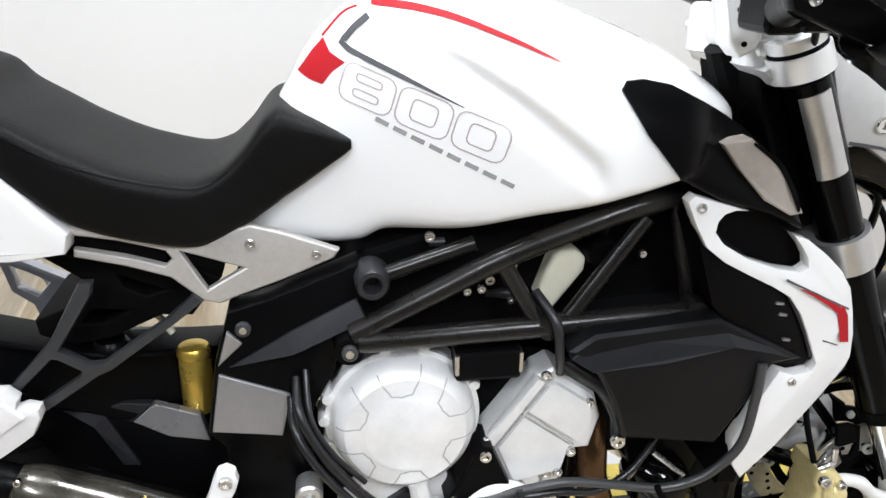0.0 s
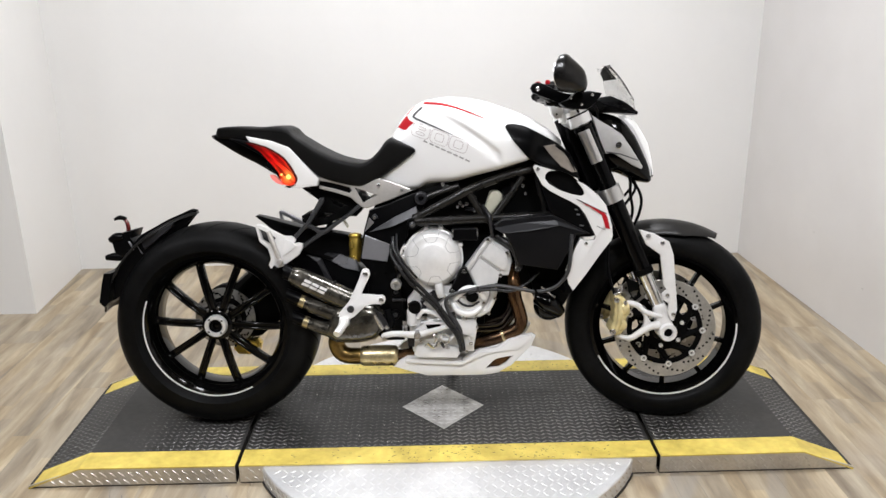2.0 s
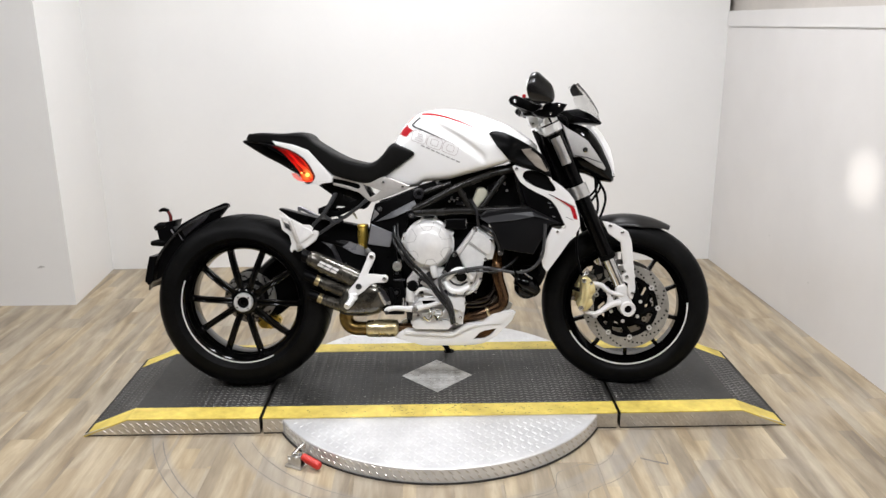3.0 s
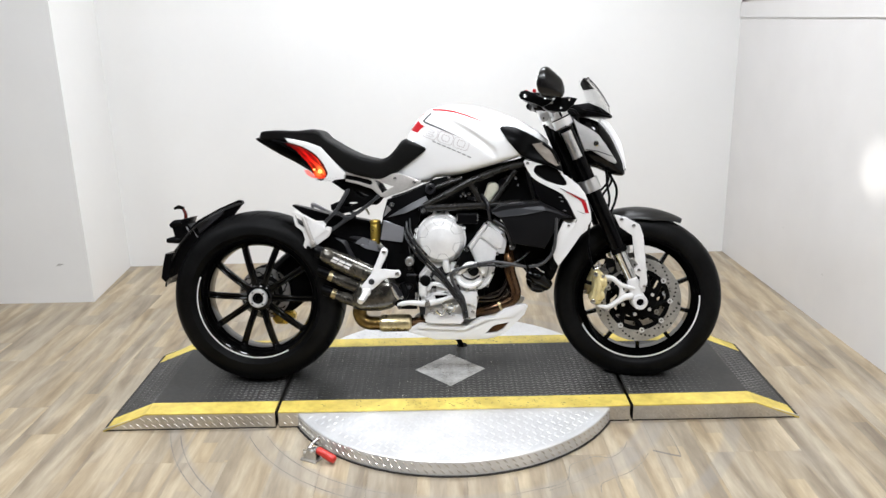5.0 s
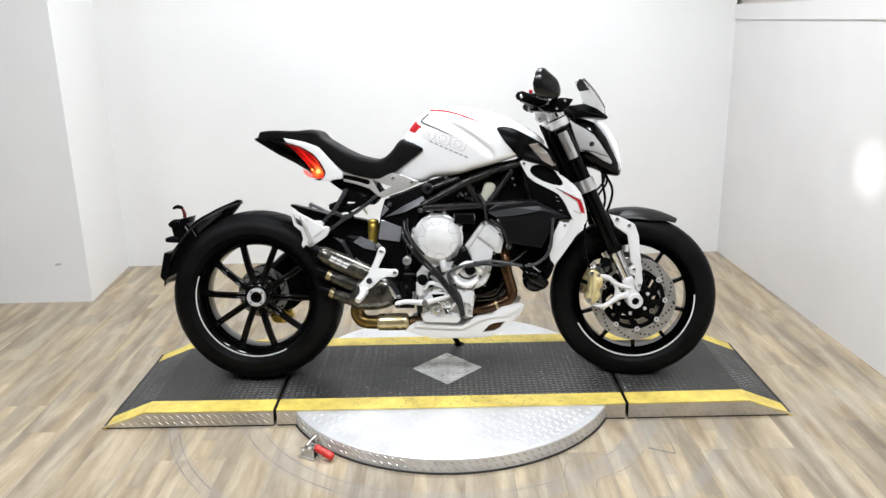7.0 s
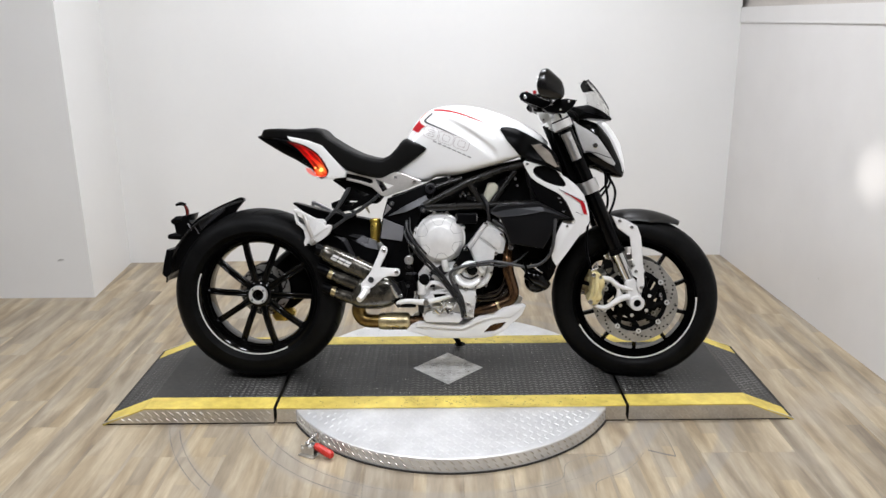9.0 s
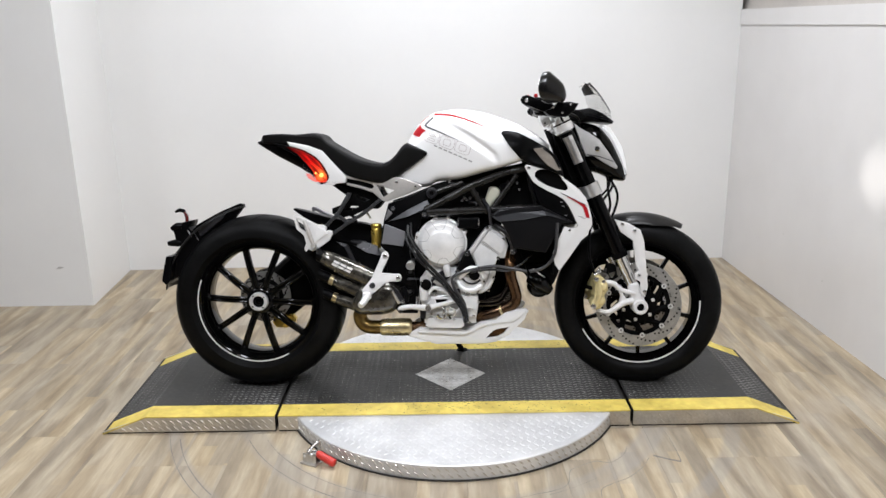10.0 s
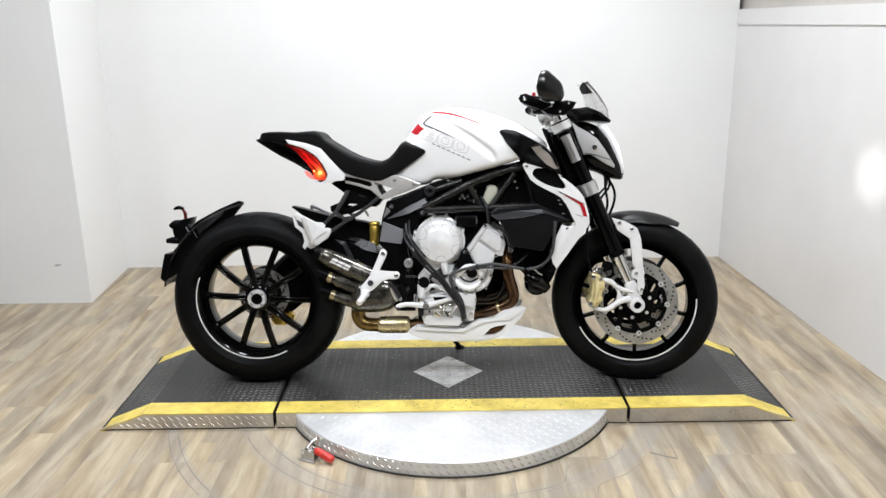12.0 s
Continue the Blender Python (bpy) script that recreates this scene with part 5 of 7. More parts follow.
frame_tube([(0.290, -0.106, 0.788), (0.320, -0.112, 0.650)], 0.0090)
frame_tube([(-0.040, -0.112, 0.702), (0.067, -0.116, 0.738)], 0.009)
for q in ((0.148, -0.131, 0.645), (0.318, -0.128, 0.652)):
    part("frame_joint", lathe([(0.0, -0.016), (0.014, -0.014), (0.0165, 0.0), (0.014, 0.014), (0, 0.016)], 16, "Y", q), M_FRAME, bike, smooth=50)
boss = both("frame_boss", lambda: lathe([(0.0, -0.118), (0.0075, -0.118), (0.0085, -0.134), (0.0105, -0.138), (0.0155, -0.138), (0.0180, -0.133), (0.0195, -0.10), (0.0, -0.10)], 24, "Y", (-0.044, 0, 0.703)), M_GREYPANEL, bike, "", 35)
boss2 = both("frame_boss", lambda: lathe([(0.0, -0.14), (0.016, -0.14), (0.018, -0.10), (0.0, -0.10)], 20, "Y", (-0.070, 0, 0.629)), M_BLACK, bike, "", 35)
bolt(-0.070, -0.140, 0.629, 0.009, boss2, M_HANGER)
# silver centre puts a glint on the dark bolt
part("bolt_glint", lathe([(0.0, -0.1475), (0.0045, -0.1475), (0.005, -0.146), (0.005, -0.14), (0, -0.14)], 12, "Y", (-0.070, 0, 0.629)), M_SILVER, boss2)

for q, rr in (((0.020, 0.742), 0.006), ((0.062, 0.676), 0.005), ((0.078, 0.678), 0.005), ((0.106, 0.700), 0.0055), ((0.112, 0.662), 0.004), ((0.262, 0.712), 0.0045), ((-0.050, 0.668), 0.006)):
    bolt(q[0], -0.100, q[1], rr, bike)
for a, b, r in (((0.020, -0.10, 0.735), (0.036, -0.10, 0.735), 0.005), ((0.085, -0.09, 0.668), (0.118, -0.09, 0.664), 0.006), ((0.185, -0.09, 0.690), (0.225, -0.09, 0.745), 0.004)):
    part("small_fitting", rod(a, b, r, sides=10), M_GREYPANEL, bike, smooth=50)
part("reservoir_cap", lathe([(0.0, -0.112), (0.016, -0.112), (0.019, -0.106), (0.019, -0.08), (0, -0.08)], 20, "Y", (0.212, 0, 0.716)), M_BLACK, bike, smooth=40)

# pivot plates with grey facets
PIVOT = [(-0.197, 0.668), (-0.150, 0.682), (-0.058, 0.718), (-0.030, 0.700), (-0.045, 0.650), (-0.080, 0.628), (-0.086, 0.590), (-0.110, 0.546), (-0.126, 0.497), (-0.112, 0.422), (-0.095, 0.344), (-0.100, 0.275), (-0.165, 0.275), (-0.212, 0.330), (-0.206, 0.440), (-0.212, 0.500), (-0.229, 0.520), (-0.214, 0.611)]
pivot = both("pivot_plate", lambda: plate(PIVOT, -0.112, -0.070, 0.005, 2), M_BLACK, bike, "satin black pivot plate", 35)


both("pivot_facet", lambda: slanted([(-0.211, 0.597), (-0.136, 0.567), (-0.147, 0.517), (-0.223, 0.528)], (0.004, 0.004, 0.009, 0.009), -0.112, 0.01), M_FACET, bike, "light grey facet")
both("pivot_facet", lambda: slanted([(-0.200, 0.604), (-0.130, 0.645), (-0.060, 0.680), (-0.050, 0.657), (-0.130, 0.621)], (0.003, 0.004, 0.004, 0.014, 0.014), -0.112, 0.01), M_GREYPANEL, bike, "dark grey facet")
both("pivot_facet", lambda: slanted([(-0.211, 0.606), (-0.198, 0.649), (-0.183, 0.633)], (0.003, 0.006, 0.004), -0.112, 0.01), M_FACET, bike, "dark grey facet")
bolt(-0.181, -0.112, 0.650, 0.0085, pivot, M_HANGER)
# this bolt's glint is a small silver disc as well
part("bolt_glint", lathe([(0.0, -0.1195), (0.0040, -0.1195), (0.0045, -0.118), (0.0045, -0.112), (0, -0.112)], 12, "Y", (-0.181, 0, 0.650)), M_SILVER, pivot)
pin = part("pivot_pin", lathe([(0.0, -0.130), (0.006, -0.130), (0.0065, -0.139), (0.013, -0.1395), (0.0155, -0.137), (0.0155, -0.11), (0, -0.11)], 24, "Y", (-0.121, -0.012, 0.452)), M_CLAMP, bike, "silver swingarm pivot", smooth=25)
for q in ((-0.115, 0.400), (-0.140, 0.345)):
    part("pivot_clamp", box(q[0] - 0.02, q[0] + 0.02, -0.118, -0.11, q[1] - 0.004, q[1] + 0.004, 0.002), M_GREYPANEL, bike)

for q in ((-0.123, 0.426), (-0.126, 0.356)):
    part("washer", lathe([(0.0, -0.122), (0.013, -0.122), (0.0145, -0.119), (0.0145, -0.112), (0, -0.112)], 20, "Y", (q[0], 0, q[1])), M_BLACK, pivot, smooth=35)
    bolt(q[0], -0.121, q[1], 0.007, pivot, M_HANGER)

# swingarm, damper
part("swingarm", plate([(-0.48, 0.560), (-0.40, 0.565), (-0.27, 0.500), (-0.19, 0.46), (-0.12, 0.45), (-0.12, 0.36), (-0.20, 0.36), (-0.30, 0.40), (-0.42, 0.470)], -0.055, 0.09, 0.008), M_BLACK, bike, "black single-sided swingarm", smooth=35)
part("swingarm", tube([(-0.40, 0.085, 0.50), (-0.55, 0.115, 0.44), (-0.66, 0.110, 0.34), (-0.69, 0.100, 0.313)], [0.045, 0.05, 0.055, 0.06], 14), M_BLACK, bike)
part("swingarm_facet", slanted([(-0.321, 0.511), (-0.296, 0.531), (-0.245, 0.512), (-0.236, 0.478), (-0.282, 0.489)], (0.006, 0.002, 0.002, 0.006, 0.008), -0.057, 0.01), M_FACET, bike, "light grey facet")
part("swingarm_facet", slanted([(-0.365, 0.527), (-0.331, 0.535), (-0.298, 0.531), (-0.323, 0.511)], (0.004, 0.002, 0.002, 0.006), -0.057, 0.01), M_GREYPANEL, bike, "dark grey facet")
part("swingarm_facet", slanted([(-0.397, 0.531), (-0.353, 0.521), (-0.320, 0.449), (-0.339, 0.453), (-0.363, 0.510)], (0.004, 0.002, 0.004, 0.006, 0.008), -0.057, 0.01), M_GREYPANEL, bike, "dark grey facet")
damper = part("damper_reservoir", lathe([(0.0, 0.0), (0.016, 0.0), (0.0190, 0.006), (0.0190, 0.070), (0.0178, 0.072), (0.0178, 0.075), (0.0200, 0.077), (0.0200, 0.082), (0.017, 0.087), (0.008, 0.089), (0.0, 0.089)], 28, "Z", (-0.250, -0.030, 0.503)), M_OHLINS, bike, "bright gold damper reservoir", smooth=40)

# passenger peg hangers
HANG = [(-0.343, 0.706), (-0.329, 0.706), (-0.333, 0.691), (-0.369, 0.636), (-0.374, 0.629), (-0.368, 0.626), (-0.346, 0.611), (-0.332, 0.611), (-0.262, 0.659), (-0.230, 0.687), (-0.220, 0.679), (-0.250, 0.655), (-0.324, 0.602), (-0.338, 0.596), (-0.402, 0.553), (-0.408, 0.562), (-0.357, 0.597), (-0.354, 0.603), (-0.376, 0.618), (-0.383, 0.619), (-0.424, 0.579), (-0.432, 0.586), (-0.382, 0.639)]
both("peg_hanger", lambda: plate(HANG, -0.102, -0.088, 0.004, 2), M_HANGER, bike, "dark grey forged passenger peg hanger", 40)
part("tail_bracket", plate([(-0.400, 0.732), (-0.339, 0.722), (-0.245, 0.712), (-0.205, 0.690), (-0.240, 0.646), (-0.273, 0.648), (-0.329, 0.623), (-0.367, 0.617), (-0.403, 0.631), (-0.405, 0.649), (-0.362, 0.665), (-0.350, 0.695)], -0.066, 0.066, 0.004, holes=([(-0.314, 0.699), (-0.289, 0.688), (-0.267, 0.679), (-0.286, 0.674), (-0.308, 0.685)], [(-0.357, 0.644), (-0.344, 0.659), (-0.307, 0.656), (-0.334, 0.643)])), M_DEEP, bike, "black tail bracket with holes")
part("pale_hose", tube([(-0.372, -0.035, 0.610), (-0.343, -0.030, 0.636), (-0.314, -0.028, 0.643), (-0.286, -0.030, 0.632), (-0.270, -0.035, 0.610)], 0.0042, 8), M_CREAM, bike, "pale breather hose", smooth=60)
PPEG = [(-0.532, 0.627), (-0.526, 0.633), (-0.516, 0.632), (-0.450, 0.597), (-0.426, 0.596), (-0.415, 0.585), (-0.419, 0.574), (-0.409, 0.577), (-0.396, 0.573), (-0.395, 0.563), (-0.406, 0.541), (-0.430, 0.524), (-0.457, 0.506), (-0.468, 0.503), (-0.479, 0.497), (-0.492, 0.502), (-0.497, 0.512), (-0.490, 0.531), (-0.497, 0.560), (-0.522, 0.581)]


def peg_bm():
    return plate(PPEG, -0.124, -0.104, 0.004, 2, holes=([(-0.521, 0.619), (-0.500, 0.609), (-0.472, 0.592), (-0.490, 0.572), (-0.513, 0.587)],))


def peg_bar_bm():
    return join(tube([(-0.492, -0.128, 0.612), (-0.478, -0.134, 0.574), (-0.464, -0.130, 0.532)], [0.0070, 0.0075, 0.0065], 12), lathe([(0.0, -0.140), (0.008, -0.140), (0.010, -0.134), (0.010, -0.12), (0, -0.12)], 14, "Y", (-0.462, 0, 0.522)))


def near_side(bm):
    return bm


def far_side(bm):
    return moved(flip(bm), Matrix.Translation((0.012, 0.045, 0.010)))


for turn in (near_side, far_side):
    # grey on the far peg puts its shade into the colour
    peg = part("passenger_peg", turn(peg_bm()), M_WHITECAST if turn is near_side else M_FACET, bike, "white folded passenger peg", 35)
    part("peg_bar", turn(peg_bar_bm()), M_SUBCAST, peg, smooth=50)
    part("peg_spring", turn(rod((-0.482, -0.128, 0.506), (-0.472, -0.132, 0.500), 0.006)), M_DEEP, peg)
    part("peg_web", turn(plate([(-0.445, 0.590), (-0.425, 0.583), (-0.410, 0.566), (-0.440, 0.545), (-0.462, 0.530)], -0.130, -0.12, 0.004, 2)), M_WHITECAST, peg, smooth=35)

# engine block and right-hand covers
part("engine_core", plate([(-0.10, 0.61), (0.10, 0.60), (0.16, 0.59), (0.22, 0.52), (0.15, 0.42), (0.14, 0.30), (0.10, 0.235), (-0.09, 0.235), (-0.11, 0.40)], -0.085, 0.085, 0.01), M_DEEP, bike, "dark engine core")
CC, CY = (-0.011, 0.527), 0.033
clutch = part("clutch_cover", lathe([(r, h + CY) for r, h in ((0.0, -0.1905), (0.012, -0.1905), (0.016, -0.1890), (0.036, -0.1880), (0.043, -0.1862), (0.046, -0.1855), (0.049, -0.1838), (0.068, -0.1815), (0.077, -0.173), (0.082, -0.160), (0.0835, -0.150), (0.089, -0.148), (0.089, -0.100), (0.0, -0.100))], 64, "Y", (CC[0], 0, CC[1])), M_CAST, bike, "round silver clutch cover", smooth=30)
clutch_bm = bmesh.new()
clutch_bm.from_mesh(clutch.data)
clutch_bvh = BVHTree.FromBMesh(clutch_bm)
clutch_bm.free()
# darker grey lines laid on the castings hold the shade of grooves
M_GROOVE_SHADE = surface("groove_shade_grey", (0.46, 0.455, 0.45), 0.5, 0.2, bump=0.0)
for k in range(6):
    a = radians(60 * k + 35)
    keys = [(0.080, -0.32), (0.070, -0.31), (0.052, -0.22), (0.049, 0.0), (0.052, 0.22), (0.070, 0.31), (0.080, 0.32)]
    line = []
    for (r0, d0), (r1, d1) in zip(keys, keys[1:]):
        for u in (0.0, 0.25, 0.5, 0.75):
            r, da = r0 + (r1 - r0) * u, d0 + (d1 - d0) * u
            line.append((CC[0] + r * math.cos(a + da), CC[1] + r * math.sin(a + da)))
    part("cover_groove_shade", wrapped(ribbon(line, 0.0017, curved=False), clutch_bvh, 0.0008), M_GROOVE_SHADE, clutch)
for k, ang in enumerate((103, 75, 25, 160, 178, 200)):
    a = radians(ang)
    part("cover_lug", lathe([(0.0, -0.120), (0.006, -0.120), (0.007, -0.115), (0.007, -0.08), (0, -0.08)], 12, "Y", (CC[0] + 0.090 * math.cos(a), 0, CC[1] + 0.090 * math.sin(a))), M_CAST, clutch, smooth=40)
part("cover_stem", tube([(0.004, -0.136, 0.452), (0.008, -0.138, 0.430), (0.012, -0.134, 0.414)], [0.012, 0.013, 0.011], 12), M_CAST, clutch)

CYL = [(0.080, 0.494), (0.142, 0.578), (0.160, 0.586), (0.212, 0.549), (0.222, 0.516), (0.211, 0.473), (0.184, 0.472), (0.175, 0.443), (0.114, 0.426), (0.100, 0.459)]
head = part("cylinder_head", plate(CYL, -0.128, -0.07, 0.008, 3), M_CAST, bike, "silver cylinder head", smooth=35)
part("head_cover", plate([(0.129, 0.537), (0.152, 0.568), (0.161, 0.572), (0.204, 0.541), (0.209, 0.519), (0.203, 0.497), (0.190, 0.491)], -0.139, -0.12, 0.005, 2), M_CAST, head, smooth=35)
part("head_cover", plate([(0.096, 0.490), (0.124, 0.530), (0.185, 0.485), (0.176, 0.449), (0.118, 0.437)], -0.135, -0.12, 0.005, 2), M_CAST, head, smooth=35)
part("head_flange", plate([(0.082, 0.497), (0.140, 0.578), (0.150, 0.573), (0.093, 0.491)], -0.137, -0.12, 0.003, 2), M_CAST, head, smooth=35)
for a, b in (((0.096, 0.489), (0.152, 0.569)), ((0.127, 0.533), (0.187, 0.488))):
    part("head_groove_shade", rod((a[0], -0.1355, a[1]), (b[0], -0.1385, b[1]), 0.0016, sides=6), M_GROOVE_SHADE, head)
for q in ((0.150, 0.580), (0.204, 0.540), (0.186, 0.475), (0.084, 0.497), (0.172, 0.447), (0.118, 0.432)):
    bolt(q[0], -0.132, q[1], 0.006, head)
part("timing_plate", plate([(0.066, 0.492), (0.076, 0.503), (0.088, 0.499), (0.110, 0.448), (0.111, 0.425), (0.085, 0.416), (0.034, 0.428), (0.048, 0.452)], -0.152, -0.10, 0.004), M_BLACK, bike, "black triangular cover")
# added black filler sheets, for the darkness around engine and headers
part("dark_filler", plate([(0.105, 0.450), (0.205, 0.450), (0.240, 0.400), (0.235, 0.320), (0.190, 0.262), (0.105, 0.262)], 0.020, 0.11, 0.005), M_DEEP, bike)
part("dark_filler", plate([(0.190, 0.500), (0.262, 0.500), (0.285, 0.445), (0.270, 0.425), (0.225, 0.425), (0.190, 0.440)], -0.075, 0.10, 0.005), M_DEEP, bike)
part("dark_filler", plate([(0.010, 0.645), (0.210, 0.645), (0.200, 0.560), (0.150, 0.530), (0.010, 0.545)], -0.045, 0.075, 0.006), M_DEEP, bike)
bolt(0.079, -0.152, 0.492, 0.007, bike, M_CHROME)
bolt(0.045, -0.152, 0.434, 0.0055, bike, M_CHROME)
part("relay_box", box(0.045, 0.121, -0.135, -0.10, 0.579, 0.617, 0.005, 2), M_BLACK, bike, "small black box")
for lx in (0.047, 0.119):
    part("box_clip", box(lx - 0.002, lx + 0.002, -0.138, -0.11, 0.590, 0.614), M_SILVER, bike)

PUMP = (0.088, 0.398)
pump = part("water_pump", lathe([(0.0, -0.141), (0.018, -0.141), (0.032, -0.138), (0.043, -0.130), (0.049, -0.121), (0.052, -0.116), (0.056, -0.114), (0.056, -0.08), (0, -0.08)], 40, "Y", (PUMP[0], 0, PUMP[1])), M_CAST, bike, "silver water pump housing", smooth=35)
part("pump_cap", lathe([(0.0, -0.158), (0.015, -0.158), (0.019, -0.154), (0.019, -0.13), (0, -0.13)], 20, "Y", (0.102, 0, 0.418)), M_DEEP, pump, "black cap", smooth=35)
part("pump_pipe", tube([(0.050, -0.140, 0.408), (0.068, -0.146, 0.428), (0.092, -0.148, 0.440), (0.122, -0.146, 0.432), (0.138, -0.138, 0.408)], [0.010, 0.0115, 0.0115, 0.0115, 0.010], 14), M_CAST, pump, smooth=60)
part("pump_pipe", tube([(0.046, -0.132, 0.396), (0.056, -0.142, 0.376), (0.078, -0.146, 0.364), (0.104, -0.144, 0.366), (0.128, -0.136, 0.380)], [0.009, 0.0105, 0.011, 0.0105, 0.009], 14), M_CAST, pump, smooth=60)
# dark tube puts the shade of the gap into the pump
part("pump_gap_shade", tube([(0.060, -0.140, 0.404), (0.076, -0.143, 0.390), (0.100, -0.143, 0.386), (0.124, -0.138, 0.398)], 0.0035, 8), M_GREYPANEL, pump)
front_case = part("front_case", plate([(0.085, 0.460), (0.172, 0.462), (0.179, 0.425), (0.169, 0.386), (0.156, 0.362), (0.128, 0.346), (0.075, 0.341), (0.043, 0.367), (0.037, 0.424)], -0.120, -0.07, 0.006, 2), M_CAST, bike, "silver front engine case", smooth=35)
part("case_rim", tube([(0.166, -0.120, 0.448), (0.170, -0.122, 0.424), (0.160, -0.122, 0.388), (0.146, -0.122, 0.366), (0.120, -0.122, 0.352)], 0.006, 10), M_CAST, front_case, smooth=60)
part("case_groove_shade", tube([(0.150, -0.1195, 0.448), (0.156, -0.1205, 0.424), (0.148, -0.1205, 0.394), (0.134, -0.1205, 0.374)], 0.0022, 6), M_GROOVE_SHADE, front_case)
for q in ((0.170, 0.404), (0.152, 0.360), (0.112, 0.346), (0.160, 0.440)):
    bolt(q[0], -0.126, q[1], 0.0055, front_case)
for ang in (200, 250, 300, 350, 30):
    a = radians(ang)
    bolt(PUMP[0] + 0.05 * math.cos(a), -0.122, PUMP[1] + 0.05 * math.sin(a), 0.0055, pump)
CASE = [(-0.090, 0.400), (-0.060, 0.440), (-0.020, 0.450), (0.050, 0.440), (0.060, 0.360), (0.112, 0.330), (0.108, 0.240), (-0.075, 0.240), (-0.088, 0.330)]
case = part("crankcase", plate(CASE, -0.118, -0.06, 0.006, 2), M_CAST, bike, "silver crankcase with ribs and bolts", smooth=35)
for pts, y0 in (([(-0.082, 0.395), (-0.060, 0.420), (-0.045, 0.390), (-0.055, 0.300), (-0.080, 0.300)], -0.128), ([(-0.030, 0.360), (0.030, 0.400), (0.055, 0.352), (0.020, 0.320), (-0.030, 0.330)], -0.126), ([(0.060, 0.345), (0.112, 0.340), (0.118, 0.318), (0.108, 0.262), (0.080, 0.262)], -0.130), ([(-0.045, 0.300), (0.020, 0.312), (0.060, 0.300), (0.055, 0.262), (-0.040, 0.256)], -0.124)):
    part("case_panel", plate(pts, y0, -0.10, 0.004, 2), M_CAST, case, smooth=35)
for z0 in (0.275, 0.29, 0.305):
    part("case_rib", box(-0.07, -0.045, -0.130, -0.118, z0, z0 + 0.005, 0.001), M_CAST, case)
for q in ((-0.082, 0.390), (-0.062, 0.310), (-0.035, 0.345), (0.028, 0.392), (0.050, 0.350), (0.115, 0.318), (0.098, 0.268), (0.064, 0.268), (0.050, 0.300), (-0.035, 0.262), (0.020, 0.270), (-0.005, 0.300)):
    bolt(q[0], -0.129, q[1], 0.006, case)
part("sensor", lathe([(0.0, -0.150), (0.016, -0.150), (0.019, -0.145), (0.019, -0.11), (0, -0.11)], 20, "Y", (-0.068, 0, 0.382)), M_DEEP, case, "black sensor plug", smooth=35)
part("oil_line", tube([(-0.060, -0.135, 0.350), (-0.040, -0.142, 0.372), (0.000, -0.140, 0.360), (0.020, -0.136, 0.340)], 0.007, 10), M_CAST, case)
part("oil_line", tube([(0.000, -0.136, 0.300), (0.015, -0.142, 0.285), (0.040, -0.142, 0.288), (0.055, -0.136, 0.305)], 0.005, 10), M_CAST, case)
# dark grey patches put shaded recesses into the case's colour
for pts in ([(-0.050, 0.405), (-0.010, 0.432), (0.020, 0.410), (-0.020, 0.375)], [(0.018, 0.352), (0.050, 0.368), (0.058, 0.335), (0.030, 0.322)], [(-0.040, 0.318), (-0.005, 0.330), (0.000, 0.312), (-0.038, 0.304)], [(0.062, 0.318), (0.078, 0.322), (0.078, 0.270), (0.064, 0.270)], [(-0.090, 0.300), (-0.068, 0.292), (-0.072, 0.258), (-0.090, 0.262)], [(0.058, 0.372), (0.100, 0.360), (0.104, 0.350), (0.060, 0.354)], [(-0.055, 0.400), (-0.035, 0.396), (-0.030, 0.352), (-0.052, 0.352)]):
    part("case_recess_shade", plate(pts, -0.1275, -0.11, 0.0015), M_GREYPANEL, case)
for a, b, r in (((-0.040, 0.395), (0.012, 0.360), 0.006), ((-0.048, 0.332), (0.010, 0.345), 0.0045), ((0.070, 0.352), (0.110, 0.352), 0.0055), ((0.082, 0.305), (0.100, 0.268), 0.005), ((-0.035, 0.282), (0.045, 0.288), 0.005), ((0.000, 0.420), (0.045, 0.412), 0.006)):
    part("case_rib", rod((a[0], -0.128, a[1]), (b[0], -0.130, b[1]), r, sides=8), M_CAST, case, smooth=60)
for q in ((-0.020, 0.418), (0.036, 0.385), (0.005, 0.335), (0.072, 0.300), (0.105, 0.296), (-0.050, 0.276), (0.030, 0.256), (0.085, 0.245)):
    bolt(q[0], -0.131, q[1], 0.0048, case)
sump = part("sump", plate([(-0.062, 0.262), (-0.030, 0.268), (0.060, 0.258), (0.072, 0.245), (0.055, 0.225), (-0.060, 0.228), (-0.072, 0.236)], -0.135, 0.08, 0.004), M_CAST, bike, "silver sump", smooth=35)
part("kick_lever", tube([(-0.030, -0.145, 0.275), (-0.010, -0.150, 0.262), (0.005, -0.148, 0.280), (0.018, -0.15, 0.262)], 0.004, 8), M_CHROME, bike)

# belly pan
BELLY = [(-0.136, 0.192), (-0.120, 0.210), (-0.093, 0.225), (0.000, 0.220), (0.072, 0.211), (0.100, 0.228), (0.124, 0.243), (0.178, 0.249), (0.212, 0.274), (0.232, 0.281), (0.286, 0.285), (0.297, 0.277), (0.283, 0.246), (0.224, 0.192), (0.182, 0.169), (0.150, 0.162), (0.112, 0.160), (-0.036, 0.160)]
HOLE = [(0.143, 0.183), (0.168, 0.209), (0.182, 0.215), (0.226, 0.220), (0.206, 0.198), (0.184, 0.187)]
